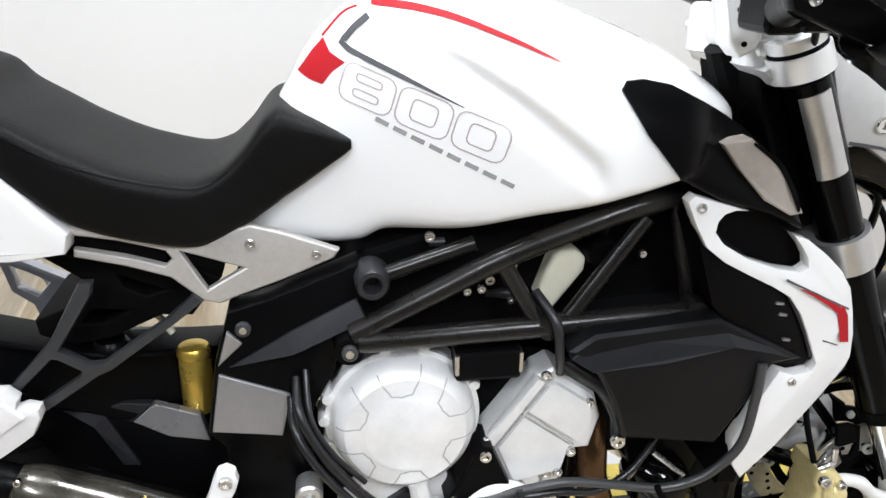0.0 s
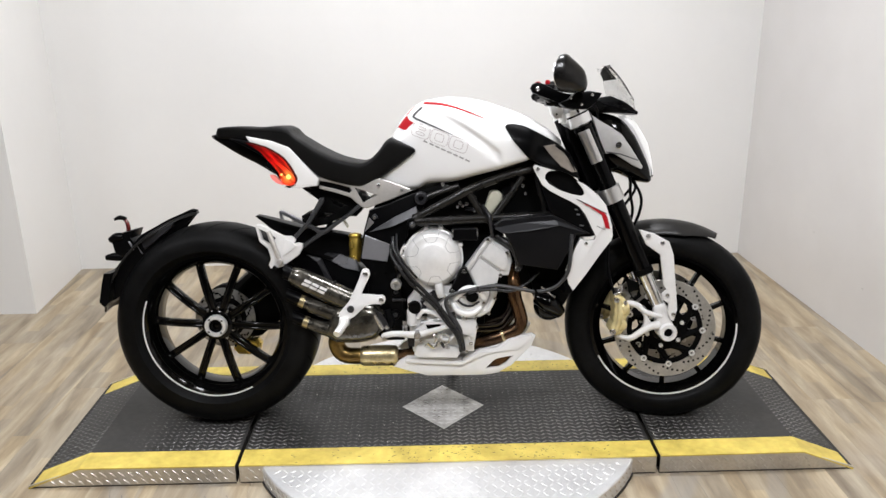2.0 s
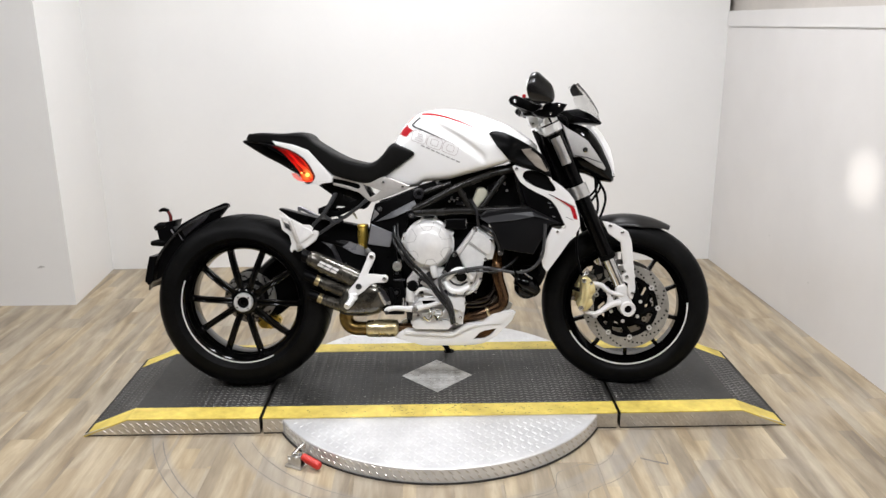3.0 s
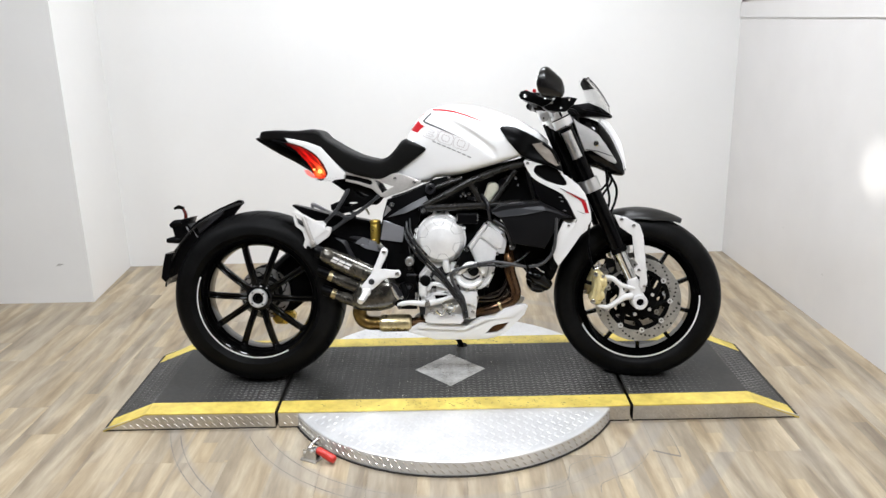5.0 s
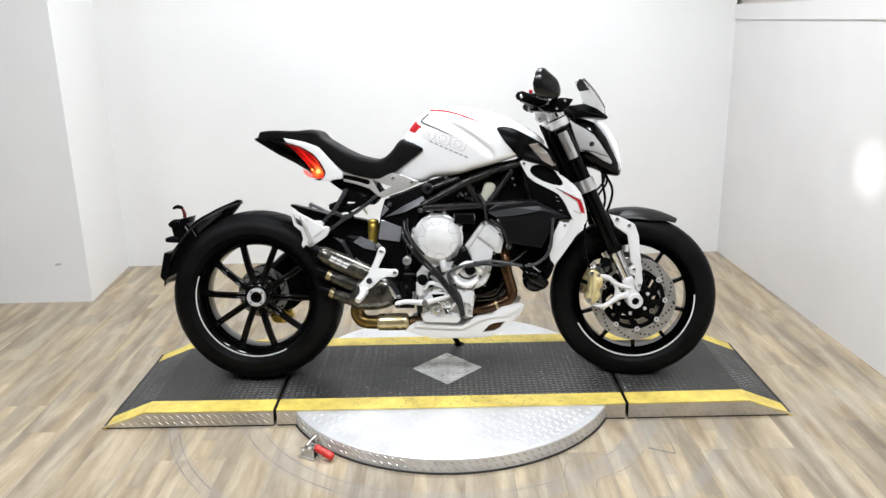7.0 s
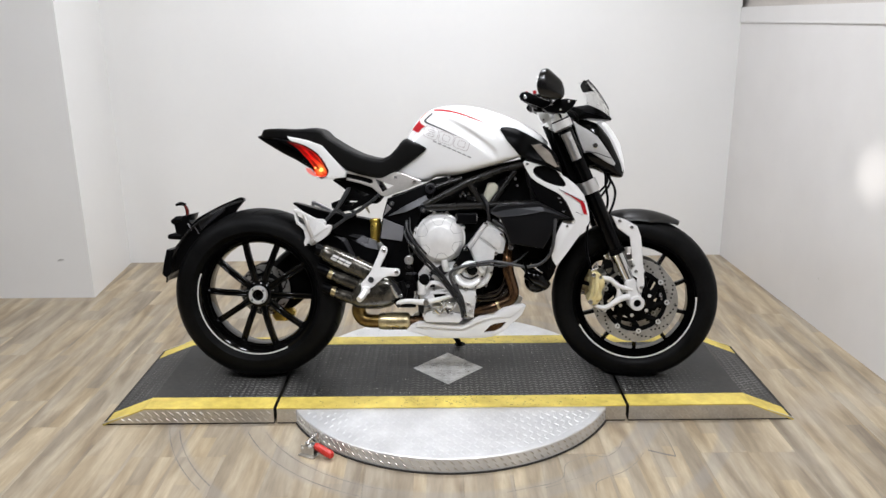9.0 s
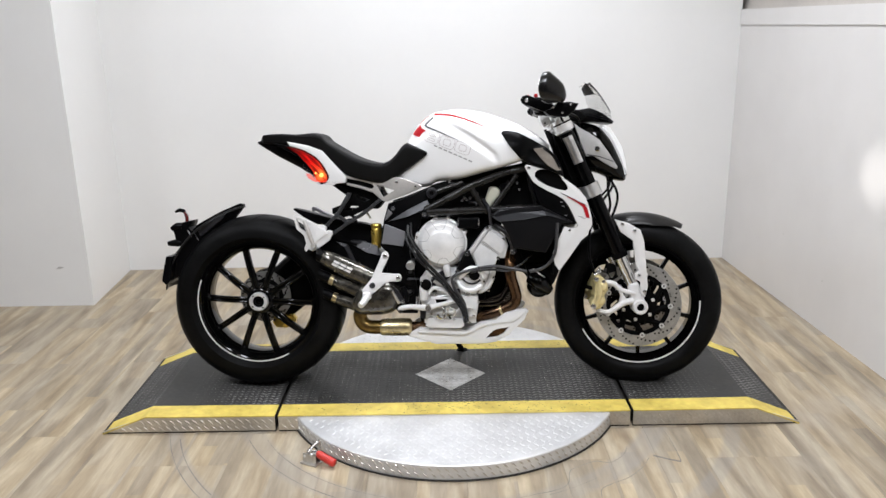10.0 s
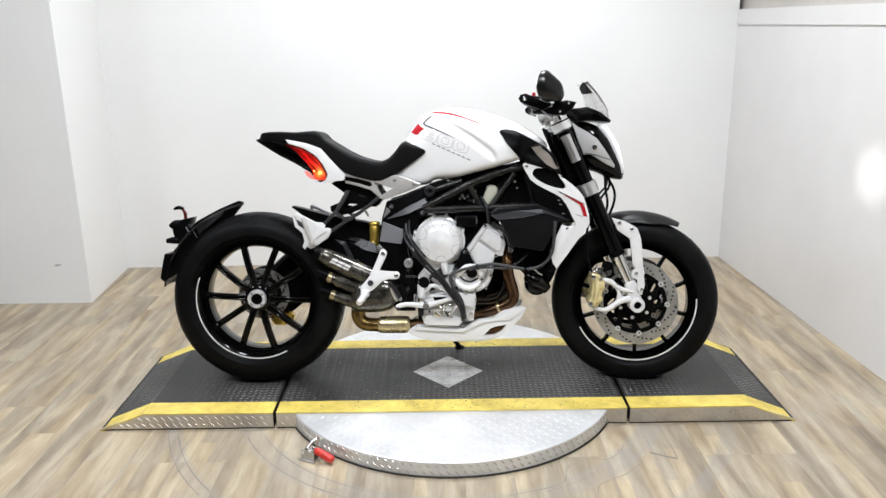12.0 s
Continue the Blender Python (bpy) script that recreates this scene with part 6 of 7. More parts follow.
FOLD = [(-0.098, 0.222), (0.000, 0.217), (0.070, 0.208), (0.098, 0.225), (0.124, 0.239), (0.179, 0.245), (0.214, 0.270), (0.233, 0.277), (0.284, 0.281), (0.287, 0.272), (0.240, 0.238), (0.146, 0.230), (0.120, 0.220), (0.070, 0.196), (-0.10, 0.206)]


def belly_bm():
    bm = join(plate(BELLY, -0.112, -0.090, 0.005, 2, holes=(HOLE,)), plate(FOLD, -0.119, -0.108, 0.005, 2))
    for v in bm.verts:
        v.co.y += 0.22 * max(0.0, v.co.x - 0.18) + 0.35 * max(0.0, 0.185 - v.co.z)
    return bm


belly = both("belly_pan", belly_bm, M_WHITE, bike, "white belly pan with a slot", 35)
part("pan_floor", plate([(-0.11, 0.185), (0.18, 0.182), (0.17, 0.168), (-0.04, 0.162)], -0.088, 0.088, 0.004), M_WHITE, bike)
part("pan_mesh", plate([(0.140, 0.176), (0.166, 0.214), (0.236, 0.226), (0.206, 0.184)], -0.088, -0.082), M_HEATED, belly)

starter = part("starter_motor", lathe([(0.0, 0.328), (0.012, 0.328), (0.0145, 0.333), (0.0145, 0.374), (0.011, 0.380), (0.0, 0.380)], 22, "Z", (-0.077, -0.135, 0)), M_CAST, bike, "silver vertical cylinder beside the crankcase", smooth=40)
part("starter_pin", rod((-0.102, -0.130, 0.340), (-0.103, -0.130, 0.308), 0.004), M_SILVER, starter)
part("starter_pin", rod((-0.093, -0.130, 0.340), (-0.094, -0.130, 0.308), 0.004), M_SILVER, starter)
bracket_bm = plate([(-0.064, 0.317), (-0.034, 0.340), (0.024, 0.338), (0.036, 0.328), (0.000, 0.316), (-0.040, 0.302), (-0.056, 0.304)], -0.147, -0.135, 0.003, 2, holes=([(-0.036, 0.331), (0.006, 0.332), (0.012, 0.326), (-0.030, 0.314)],))
part("pedal_bracket", bracket_bm, M_WHITECAST, bike, "white pedal bracket with a triangular opening", smooth=35)
# black plate puts shade behind the bracket's triangular opening
part("bracket_shade", plate([(-0.040, 0.334), (0.012, 0.335), (0.018, 0.322), (-0.034, 0.310)], -0.132, -0.128), M_DEEP, bike)
block = part("filter_block", plate([(0.055, 0.346), (0.106, 0.342), (0.108, 0.294), (0.055, 0.304)], -0.146, -0.12, 0.004, 2), M_CAST, bike, "silver square housing", smooth=35)
part("block_fin", plate([(0.103, 0.341), (0.114, 0.339), (0.110, 0.289), (0.100, 0.293)], -0.152, -0.12, 0.002), M_CAST, block)
bolt(0.080, -0.148, 0.352, 0.008, block, M_SILVER)
part("brake_spring", tube([(0.008, -0.146, 0.288), (0.013, -0.150, 0.303), (0.032, -0.150, 0.297), (0.031, -0.146, 0.277), (0.012, -0.146, 0.268)], 0.0032, 8), M_CHROME, bike, smooth=60)
part("brake_spring", tube([(-0.013, -0.146, 0.302), (-0.004, -0.150, 0.289), (-0.011, -0.146, 0.272)], 0.004, 8), M_CHROME, bike, smooth=60)
part("collector_bracket", plate([(-0.185, 0.381), (-0.165, 0.366), (-0.146, 0.334), (-0.141, 0.318), (-0.154, 0.315), (-0.167, 0.343)], -0.150, -0.142, 0.002), M_GREYPANEL, bike)
bolt(-0.150, -0.150, 0.326, 0.006, bike)

# headers, collector and silencers
part("header_pipe", tube([(0.228, -0.060, 0.490), (0.230, -0.085, 0.444), (0.232, -0.090, 0.402), (0.245, -0.090, 0.357), (0.251, -0.090, 0.328), (0.242, -0.088, 0.302), (0.205, -0.084, 0.283), (0.160, -0.080, 0.266), (0.10, -0.06, 0.248)], 0.0205, 18), M_HEATED, bike, "heat-browned exhaust header", smooth=60)
part("header_pipe", tube([(0.190, 0.000, 0.460), (0.225, -0.015, 0.400), (0.220, -0.030, 0.350), (0.190, -0.040, 0.318), (0.10, -0.03, 0.300)], 0.0150, 14), M_DARKSTEEL, bike, "dark steel exhaust header", smooth=60)
part("header_pipe", tube([(0.190, 0.070, 0.460), (0.235, 0.060, 0.400), (0.235, 0.040, 0.330), (0.200, 0.02, 0.285), (0.10, 0.0, 0.260)], 0.0160, 14), M_DARKSTEEL, bike, "dark steel exhaust header", smooth=60)
part("oil_cooler_pipe", tube([(0.115, -0.105, 0.316), (0.160, -0.110, 0.318), (0.195, -0.100, 0.326), (0.226, -0.085, 0.372)], 0.0062, 10), M_DARKSTEEL, bike)
part("oil_cooler_pipe", tube([(0.115, -0.095, 0.300), (0.165, -0.100, 0.303), (0.200, -0.090, 0.312), (0.240, -0.070, 0.370)], 0.0060, 10), M_DARKSTEEL, bike)
part("header_clamp", tube([(0.203, -0.084, 0.2822), (0.194, -0.083, 0.2788)], 0.0222, 20, smooth=False), M_BRASS, bike, smooth=50)
gold = part("link_pipe", tube([(-0.262, -0.080, 0.320), (-0.302, -0.084, 0.285), (-0.308, -0.086, 0.252), (-0.286, -0.088, 0.226), (-0.240, -0.088, 0.221), (-0.20, -0.086, 0.221)], 0.0255, 18), M_OLIVE, bike, "golden heat-tinted link pipe", smooth=60)
part("link_sleeve", lathe([(0.0, -0.236), (0.027, -0.236), (0.0300, -0.232), (0.0312, -0.226), (0.0312, -0.212), (0.0318, -0.208), (0.0318, -0.150), (0.0312, -0.146), (0.0312, -0.134), (0.029, -0.127), (0.022, -0.122), (0.0, -0.122)], 32, "X", (0, -0.086, 0.221)), M_BRASS, gold, "gold sleeve", smooth=40)
part("link_pipe", rod((-0.125, -0.086, 0.221), (-0.05, -0.07, 0.225), 0.018), M_HEATED, bike)
part("collector", loft([(-0.325, 0.285, 0.345, 0.03, 0.5, -0.115), (-0.30, 0.275, 0.385, 0.045, 0.5, -0.115), (-0.25, 0.272, 0.402, 0.05, 0.5, -0.112), (-0.19, 0.280, 0.392, 0.048, 0.5, -0.108), (-0.158, 0.310, 0.365, 0.03, 0.5, -0.100)], 20, 24, 2.6), M_CAN, bike, "dark exhaust collector", smooth=50)


def silencer(line, y, radii, tip_end, tip_r, ring=True):
    """A swelling can along a line in x, z, from its rear end forward, with a black outlet behind a gold ring."""
    pts = [Vector((x, y, z)) for x, z in line]
    d = (pts[0] - pts[1]).normalized()
    can = part("silencer", tube([pts[0] + d * 0.004, pts[0], *pts[1:]], [radii[0] * 0.8, *radii], 28, 5), M_CAN, bike, "dark carbon silencer", smooth=60)
    end = Vector((tip_end[0], y, tip_end[1]))
    out = tube([pts[0], pts[0].lerp(end, 0.5), end], [radii[0] * 0.86, tip_r, tip_r * 0.92], 26, 3)
    for v in out.verts:
        up = v.co.z - end.z - (v.co - end).dot(d) * d.z
        if (v.co - end).dot(d) > -0.006:
            v.co += d * 0.35 * up
    part("outlet", out, M_BLACK, can, "black outlet", smooth=50)
    if ring:
        part("ring", tube([pts[0] + d * 0.013, pts[0] - d * 0.003], [radii[0] * 0.98, radii[0] * 1.03], 26, smooth=False), M_BRASS, can, "gold ring", smooth=60)
    bolt(pts[0].x - d.x * 0.008, y - radii[0] * 0.62, pts[0].z + radii[0] * 0.72, 0.0042, can, M_CHROME)
    return can


can1 = silencer([(-0.429, 0.483), (-0.405, 0.472), (-0.335, 0.438), (-0.255, 0.401)], -0.128, [0.0245, 0.0300, 0.0335, 0.0335], (-0.452, 0.494), 0.022, False)
silencer([(-0.397, 0.399), (-0.350, 0.379), (-0.262, 0.345)], -0.122, [0.0195, 0.0240, 0.0260], (-0.447, 0.422), 0.0195)
silencer([(-0.390, 0.334), (-0.345, 0.317), (-0.280, 0.297)], -0.116, [0.0180, 0.0215, 0.0235], (-0.433, 0.352), 0.0185)
bolt(-0.300, -0.140, 0.462, 0.005, can1, M_CHROME)
# black sheet added to darken the gaps between the silencers
part("exhaust_dark_filler", plate([(-0.440, 0.480), (-0.360, 0.462), (-0.250, 0.415), (-0.215, 0.350), (-0.255, 0.295), (-0.380, 0.322), (-0.425, 0.350), (-0.452, 0.420)], -0.094, -0.080, 0.004), M_DEEP, bike, "added black filler sheet for the dark behind the silencers")
# the maker's mark as plain white blocks along the upper can
mark_at, along = Vector((-0.392, 0, 0.470)), Vector((0.110, 0, -0.053)).normalized()
across = Vector((-along.z, 0, along.x))
for k in range(3):
    for row in (0.0052, -0.0062):
        bm, face = bmesh.new(), []
        for e, f in ((0, -1), (1, -1), (1, 1), (0, 1)):
            off = row + 0.0042 * f
            q = mark_at + along * (0.003 + 0.0245 * k + 0.0215 * e + 0.25 * off) + across * off
            sway = (q - mark_at).dot(along)
            face.append(bm.verts.new((q.x, -0.1290 - math.sqrt(0.0347 ** 2 - off ** 2), q.z)))
        bm.faces.new(face)
        part("print_block", bm, M_WHITECAST, can1)

# rider's peg, brake pedal
HANGER = [(-0.221, 0.481), (-0.217, 0.488), (-0.207, 0.491), (-0.198, 0.486), (-0.195, 0.476), (-0.199, 0.465), (-0.214, 0.438), (-0.221, 0.424), (-0.208, 0.423), (-0.172, 0.420), (-0.161, 0.421), (-0.153, 0.416), (-0.151, 0.408), (-0.155, 0.400), (-0.164, 0.396), (-0.190, 0.397), (-0.211, 0.391), (-0.230, 0.375), (-0.244, 0.363), (-0.256, 0.356), (-0.279, 0.356), (-0.290, 0.364), (-0.288, 0.373), (-0.274, 0.388), (-0.256, 0.408), (-0.242, 0.435), (-0.229, 0.461)]


def hanger_bm():
    bm = plate(HANGER, -0.168, -0.153, 0.004, 2)
    for v in bm.verts:
        v.co.y += 0.10 * (v.co.z - 0.38)
        v.co.z += 0.12 * max(0.0, v.co.z - 0.38)
    return bm


hanger = both("peg_plate", hanger_bm, M_WHITECAST, bike, "white painted footpeg plate", 35)
for q, rr in (((-0.208, 0.477), 0.0075), ((-0.163, 0.409), 0.0075), ((-0.253, 0.386), 0.0105)):
    bolt(q[0], -0.168 + 0.10 * (q[1] - 0.38), q[1] + 0.12 * max(0.0, q[1] - 0.38), rr, hanger, M_HANGER if rr > 0.01 else M_SILVER)
part("peg_block", box(-0.286, -0.257, -0.192, -0.166, 0.340, 0.364, 0.005, 2), M_WHITECAST, hanger, smooth=35)
rp = part("rider_peg", tube([(-0.272, -0.186, 0.350), (-0.279, -0.200, 0.337), (-0.289, -0.222, 0.326)], [0.0130, 0.0125, 0.0105], 14), M_BRIGHT, hanger, "silver footpeg", smooth=50)
ped = part("brake_pedal", tube([(-0.162, -0.150, 0.297), (-0.150, -0.155, 0.304), (-0.120, -0.158, 0.308), (-0.062, -0.156, 0.304), (-0.025, -0.152, 0.312), (0.008, -0.150, 0.320), (0.050, -0.148, 0.334)], [0.008, 0.009, 0.0085, 0.011, 0.008, 0.0075, 0.007], 12), M_WHITECAST, bike, "silver-white brake pedal", smooth=60)
part("pedal_pivot", lathe([(0.0, -0.168), (0.010, -0.168), (0.013, -0.160), (0.013, -0.13), (0, -0.13)], 16, "Y", (-0.060, 0, 0.303)), M_SILVER, ped, smooth=35)
part("pedal_joint", lathe([(0.0, -0.162), (0.007, -0.162), (0.009, -0.14), (0, -0.14)], 12, "Y", (-0.158, 0, 0.292)), M_CHROME, ped)
part("pedal_link", rod((-0.058, -0.150, 0.296), (0.0, -0.146, 0.312), 0.004), M_SILVER, ped)
part("master_cylinder", tube([(-0.150, -0.135, 0.375), (-0.140, -0.138, 0.340), (-0.148, -0.138, 0.315)], [0.010, 0.014, 0.009], 10), M_BLACK, bike)
part("pedal_spring", tube([(-0.185, -0.155, 0.365), (-0.170, -0.150, 0.335), (-0.160, -0.150, 0.320)], [0.004, 0.008, 0.006], 8), M_SILVER, bike)

# hoses, horn
def hose(points, r, material=None, name="hose"):
    return part(name, tube(points, r, 12), material or M_RUBBER, bike, smooth=60)


hose([(0.388, -0.172, 0.600), (0.386, -0.174, 0.560), (0.381, -0.172, 0.500), (0.364, -0.166, 0.464), (0.335, -0.162, 0.440), (0.294, -0.160, 0.431), (0.250, -0.158, 0.437), (0.212, -0.157, 0.444), (0.172, -0.157, 0.449), (0.133, -0.158, 0.445), (0.088, -0.158, 0.436), (0.049, -0.158, 0.425), (0.028, -0.157, 0.411), (0.026, -0.156, 0.391), (0.036, -0.154, 0.365), (0.054, -0.150, 0.340), (0.068, -0.145, 0.310), (0.074, -0.135, 0.262)], 0.0056, M_HOSEGREY)
hose([(0.300, -0.12, 0.480), (0.262, -0.145, 0.452), (0.215, -0.157, 0.433), (0.165, -0.160, 0.438), (0.120, -0.162, 0.436), (0.090, -0.160, 0.428)], 0.0045)
hose([(-0.129, -0.118, 0.590), (-0.125, -0.150, 0.560), (-0.101, -0.162, 0.514), (-0.069, -0.164, 0.470), (-0.036, -0.164, 0.435), (-0.002, -0.162, 0.399), (0.030, -0.158, 0.352), (0.066, -0.150, 0.300), (0.076, -0.135, 0.250)], [0.0045, 0.005, 0.0056, 0.006, 0.0062, 0.0066, 0.007, 0.0072, 0.0066])
hose([(-0.136, -0.118, 0.565), (-0.131, -0.150, 0.540), (-0.108, -0.166, 0.502), (-0.078, -0.168, 0.462), (-0.044, -0.168, 0.427), (-0.009, -0.166, 0.390), (0.023, -0.162, 0.345), (0.058, -0.154, 0.294), (0.068, -0.139, 0.246)], 0.0046)
hose([(-0.118, -0.120, 0.600), (-0.114, -0.150, 0.556), (-0.092, -0.160, 0.516), (-0.058, -0.160, 0.475)], 0.0032)
part("hose_clip", tube([(0.118, -0.166, 0.450), (0.120, -0.168, 0.440), (0.124, -0.164, 0.432)], 0.004, 8), M_GREYPANEL, bike)
part("hose_clip", tube([(0.286, -0.164, 0.438), (0.290, -0.168, 0.428), (0.296, -0.164, 0.420)], 0.004, 8), M_DEEP, bike)
hose([(0.135, -0.120, 0.680), (0.152, -0.150, 0.655), (0.158, -0.152, 0.620), (0.162, -0.145, 0.590)], 0.0055, M_GREYPANEL)
hose([(0.175, -0.120, 0.590), (0.215, -0.140, 0.565), (0.235, -0.145, 0.530), (0.240, -0.140, 0.495)], 0.010)
bolt(0.236, -0.150, 0.497, 0.009, bike, M_CHROME)
horn = part("horn", join(lathe([(0.0, -0.095), (0.026, -0.095), (0.040, -0.084), (0.044, -0.066), (0.040, -0.03), (0.02, -0.02), (0, -0.02)], 28, "Y", (0.335, 0, 0.365)), tube([(0.300, -0.07, 0.396), (0.335, -0.085, 0.378), (0.372, -0.08, 0.345)], [0.022, 0.032, 0.018], 14)), M_GLOSSBLACK, bike, "glossy black horn", smooth=45)
part("horn_arm", rod((0.312, -0.09, 0.430), (0.352, -0.10, 0.398), 0.004), M_SILVER, horn)
for q in ((0.326, -0.098, 0.386), (0.352, -0.094, 0.382)):
    bolt(*q, 0.006, horn, M_CHROME)
# black sheet added to fill the bright gap ahead of the engine
part("radiator_dark_filler", plate([(0.195, 0.530), (0.395, 0.530), (0.405, 0.440), (0.385, 0.375), (0.300, 0.385), (0.262, 0.430), (0.235, 0.470)], -0.045, 0.10, 0.006), M_DEEP, bike, "added black filler sheet for the dark between engine and radiator")
part("lower_fairing", plate([(0.285, 0.440), (0.395, 0.440), (0.405, 0.400), (0.390, 0.370), (0.355, 0.330), (0.330, 0.335), (0.300, 0.375)], -0.055, 0.055, 0.008), M_BLACK, bike, "black lower fairing", smooth=35)
part("side_stand", tube([(-0.03, 0.11, 0.24), (0.02, 0.20, 0.12), (0.055, 0.262, 0.048)], [0.013, 0.011, 0.010], 12, smooth=False), M_DEEP, bike, "black side stand")
part("stand_foot", moved(lathe([(0, 0.0), (0.021, 0.0), (0.021, 0.007), (0, 0.007)], 18, "Z"), Matrix.Translation((0.055, 0.265, 0.042)) @ Matrix.Rotation(radians(LEAN_AWAY), 4, "X")), M_DEEP, bike)


# ---- the motorcycle: fork, brakes, headlamp, controls ----
FORK_Y = 0.097


def fork_x(z):
    return 0.449 + (0.850 - z) * 0.446


def leg(z0, z1, r0, r1=None, sides=24, y=-FORK_Y):
    return rod((fork_x(z0), y, z0), (fork_x(z1), y, z1), r0, r1, sides)


for side in (-1, 1):
    y = side * FORK_Y
    fork = part("fork_leg", leg(0.815, 0.472, 0.0268, y=y), M_FORKBLACK, bike, "black upside-down fork leg", smooth=60)
    part("upper_tube", leg(0.905, 0.815, 0.0268, y=y), M_FORKBLACK, fork, smooth=60)
    part("fork_collar", moved(leg(0.893, 0.802, 0.0215, y=y), Matrix.Translation((-0.0015, -0.0075, 0))), M_CLAMP, fork, "bright silver upper tube", smooth=60)
    part("fork_cap", leg(0.946, 0.928, 0.024, y=y), M_SILVER, fork, smooth=60)
    part("dust_seal", leg(0.487, 0.470, 0.0285, y=y), M_DEEP, fork, smooth=60)
    part("slider", leg(0.475, 0.345, 0.0215, y=y), M_CHROME, fork, "chrome slider", smooth=60)
    boot = [(0.643, 0.366), (0.650, 0.377), (0.675, 0.383), (0.683, 0.372), (0.689, 0.346), (0.701, 0.322), (0.708, 0.306), (0.704, 0.290), (0.685, 0.280), (0.666, 0.287), (0.655, 0.305), (0.651, 0.325), (0.648, 0.345)]
    upper_arm = tube([(0.546, y - 0.016, 0.381), (0.572, y - 0.022, 0.383), (0.594, y - 0.024, 0.377), (0.614, y - 0.024, 0.359), (0.640, y - 0.026, 0.349), (0.668, y - 0.026, 0.342)], [0.007, 0.0085, 0.009, 0.0085, 0.008, 0.005], 12)
    lower_arm = tube([(0.536, y - 0.016, 0.284), (0.560, y - 0.022, 0.278), (0.580, y - 0.024, 0.279), (0.608, y - 0.024, 0.297), (0.634, y - 0.024, 0.312), (0.660, y - 0.022, 0.316)], [0.006, 0.0075, 0.009, 0.010, 0.0115, 0.013], 12)
    web = plate([(0.606, 0.360), (0.620, 0.356), (0.629, 0.336), (0.640, 0.322), (0.622, 0.308), (0.606, 0.300), (0.614, 0.318), (0.616, 0.338)], y - 0.028, y - 0.010, 0.004, 2)
    foot = join(plate(boot, y - 0.026, y + 0.010, 0.009, 3), upper_arm, lower_arm, web,
                lathe([(0.0135, -0.040), (0.024, -0.040), (0.027, -0.034), (0.027, 0.024), (0.0135, 0.024)], 28, "Y", (0.685, y, 0.295), closed=True))
    part("fork_foot", foot, M_WHITECAST, fork, "white painted axle casting with caliper arms", smooth=50)
    part("axle_end", lathe([(0.0, -0.030), (0.0132, -0.030), (0.0132, 0.01), (0, 0.01)], 18, "Y", (0.685, y, 0.295)), M_DEEP, fork)
    cal_line = [(0.523, 0.410), (0.535, 0.412), (0.550, 0.405), (0.564, 0.389), (0.571, 0.374), (0.571, 0.355), (0.561, 0.341), (0.559, 0.320), (0.556, 0.305), (0.546, 0.291), (0.533, 0.287), (0.519, 0.291), (0.511, 0.305), (0.516, 0.320), (0.523, 0.330), (0.520, 0.342), (0.525, 0.352), (0.523, 0.365), (0.527, 0.377), (0.520, 0.391)]
    cal = part("brake_caliper", plate(cal_line, y - 0.036, y + 0.030, 0.011, 4), M_GOLD, bike, "gold four-piston brake caliper", smooth=45)
    for q, rr in (((0.529, 0.397), 0.008), ((0.520, 0.301), 0.009), ((0.554, 0.389), 0.006)):
        bolt(q[0], y - 0.036, q[1], rr, cal, M_SILVER, 0.008)
    for q in ((0.550, 0.368), (0.544, 0.320)):
        part("piston_cap", lathe([(0.0, -0.042), (0.012, -0.042), (0.018, -0.037), (0.019, 0.0), (0, 0.0)], 22, "Y", (q[0], y, q[1])), M_GOLD, cal, smooth=60)
    part("caliper_rib", tube([(0.537, y - 0.034, 0.395), (0.540, y - 0.040, 0.345), (0.530, y - 0.034, 0.299)], [0.007, 0.009, 0.007], 12), M_GOLD, cal, smooth=60)
    part("bleed_nipple", tube([(0.523, y - 0.03, 0.411), (0.534, y - 0.032, 0.417), (0.542, y - 0.03, 0.421), (0.540, y - 0.03, 0.442)], 0.0042, 10), M_SILVER, cal, smooth=60)
    part("bleed_nipple", tube([(0.530, y - 0.02, 0.409), (0.535, y - 0.022, 0.422), (0.547, y - 0.02, 0.436)], 0.0045, 8), M_SILVER, cal)
    part("brake_hose", tube([(0.526, y - 0.015, 0.410), (0.508, y, 0.490), (0.520, y + 0.03 * -side, 0.580), (0.560, y * 0.5, 0.660), (0.600, y * 0.3, 0.720), (0.575, y * 0.3, 0.780)], 0.0042, 8), M_BLACK, cal)
    part("sensor_plate", plate([(0.569, 0.445), (0.586, 0.447), (0.604, 0.440), (0.612, 0.395), (0.592, 0.381), (0.575, 0.410)], y + 0.01, y + 0.016, 0.002, holes=([(0.580, 0.410), (0.604, 0.416), (0.598, 0.394), (0.588, 0.394)],)), M_DEEP, fork)

lower = part("lower_triple_clamp", join(leg(0.727, 0.686, 0.0335), leg(0.727, 0.686, 0.0335, y=FORK_Y), plate([(fork_x(0.72) - 0.05, 0.705), (fork_x(0.72) + 0.005, 0.724), (fork_x(0.69) + 0.005, 0.692), (fork_x(0.69) - 0.05, 0.675)], -0.08, 0.08, 0.006)), M_CLAMP, bike, "silver lower triple clamp", smooth=50)
upper = part("upper_triple_clamp", join(leg(0.936, 0.911, 0.0345), leg(0.936, 0.911, 0.0345, y=FORK_Y), plate([(0.375, 0.912), (0.400, 0.930), (0.440, 0.936), (0.446, 0.908), (0.395, 0.895)], -0.1, 0.1, 0.006)), M_BRIGHT, bike, "silver upper triple clamp", smooth=50)
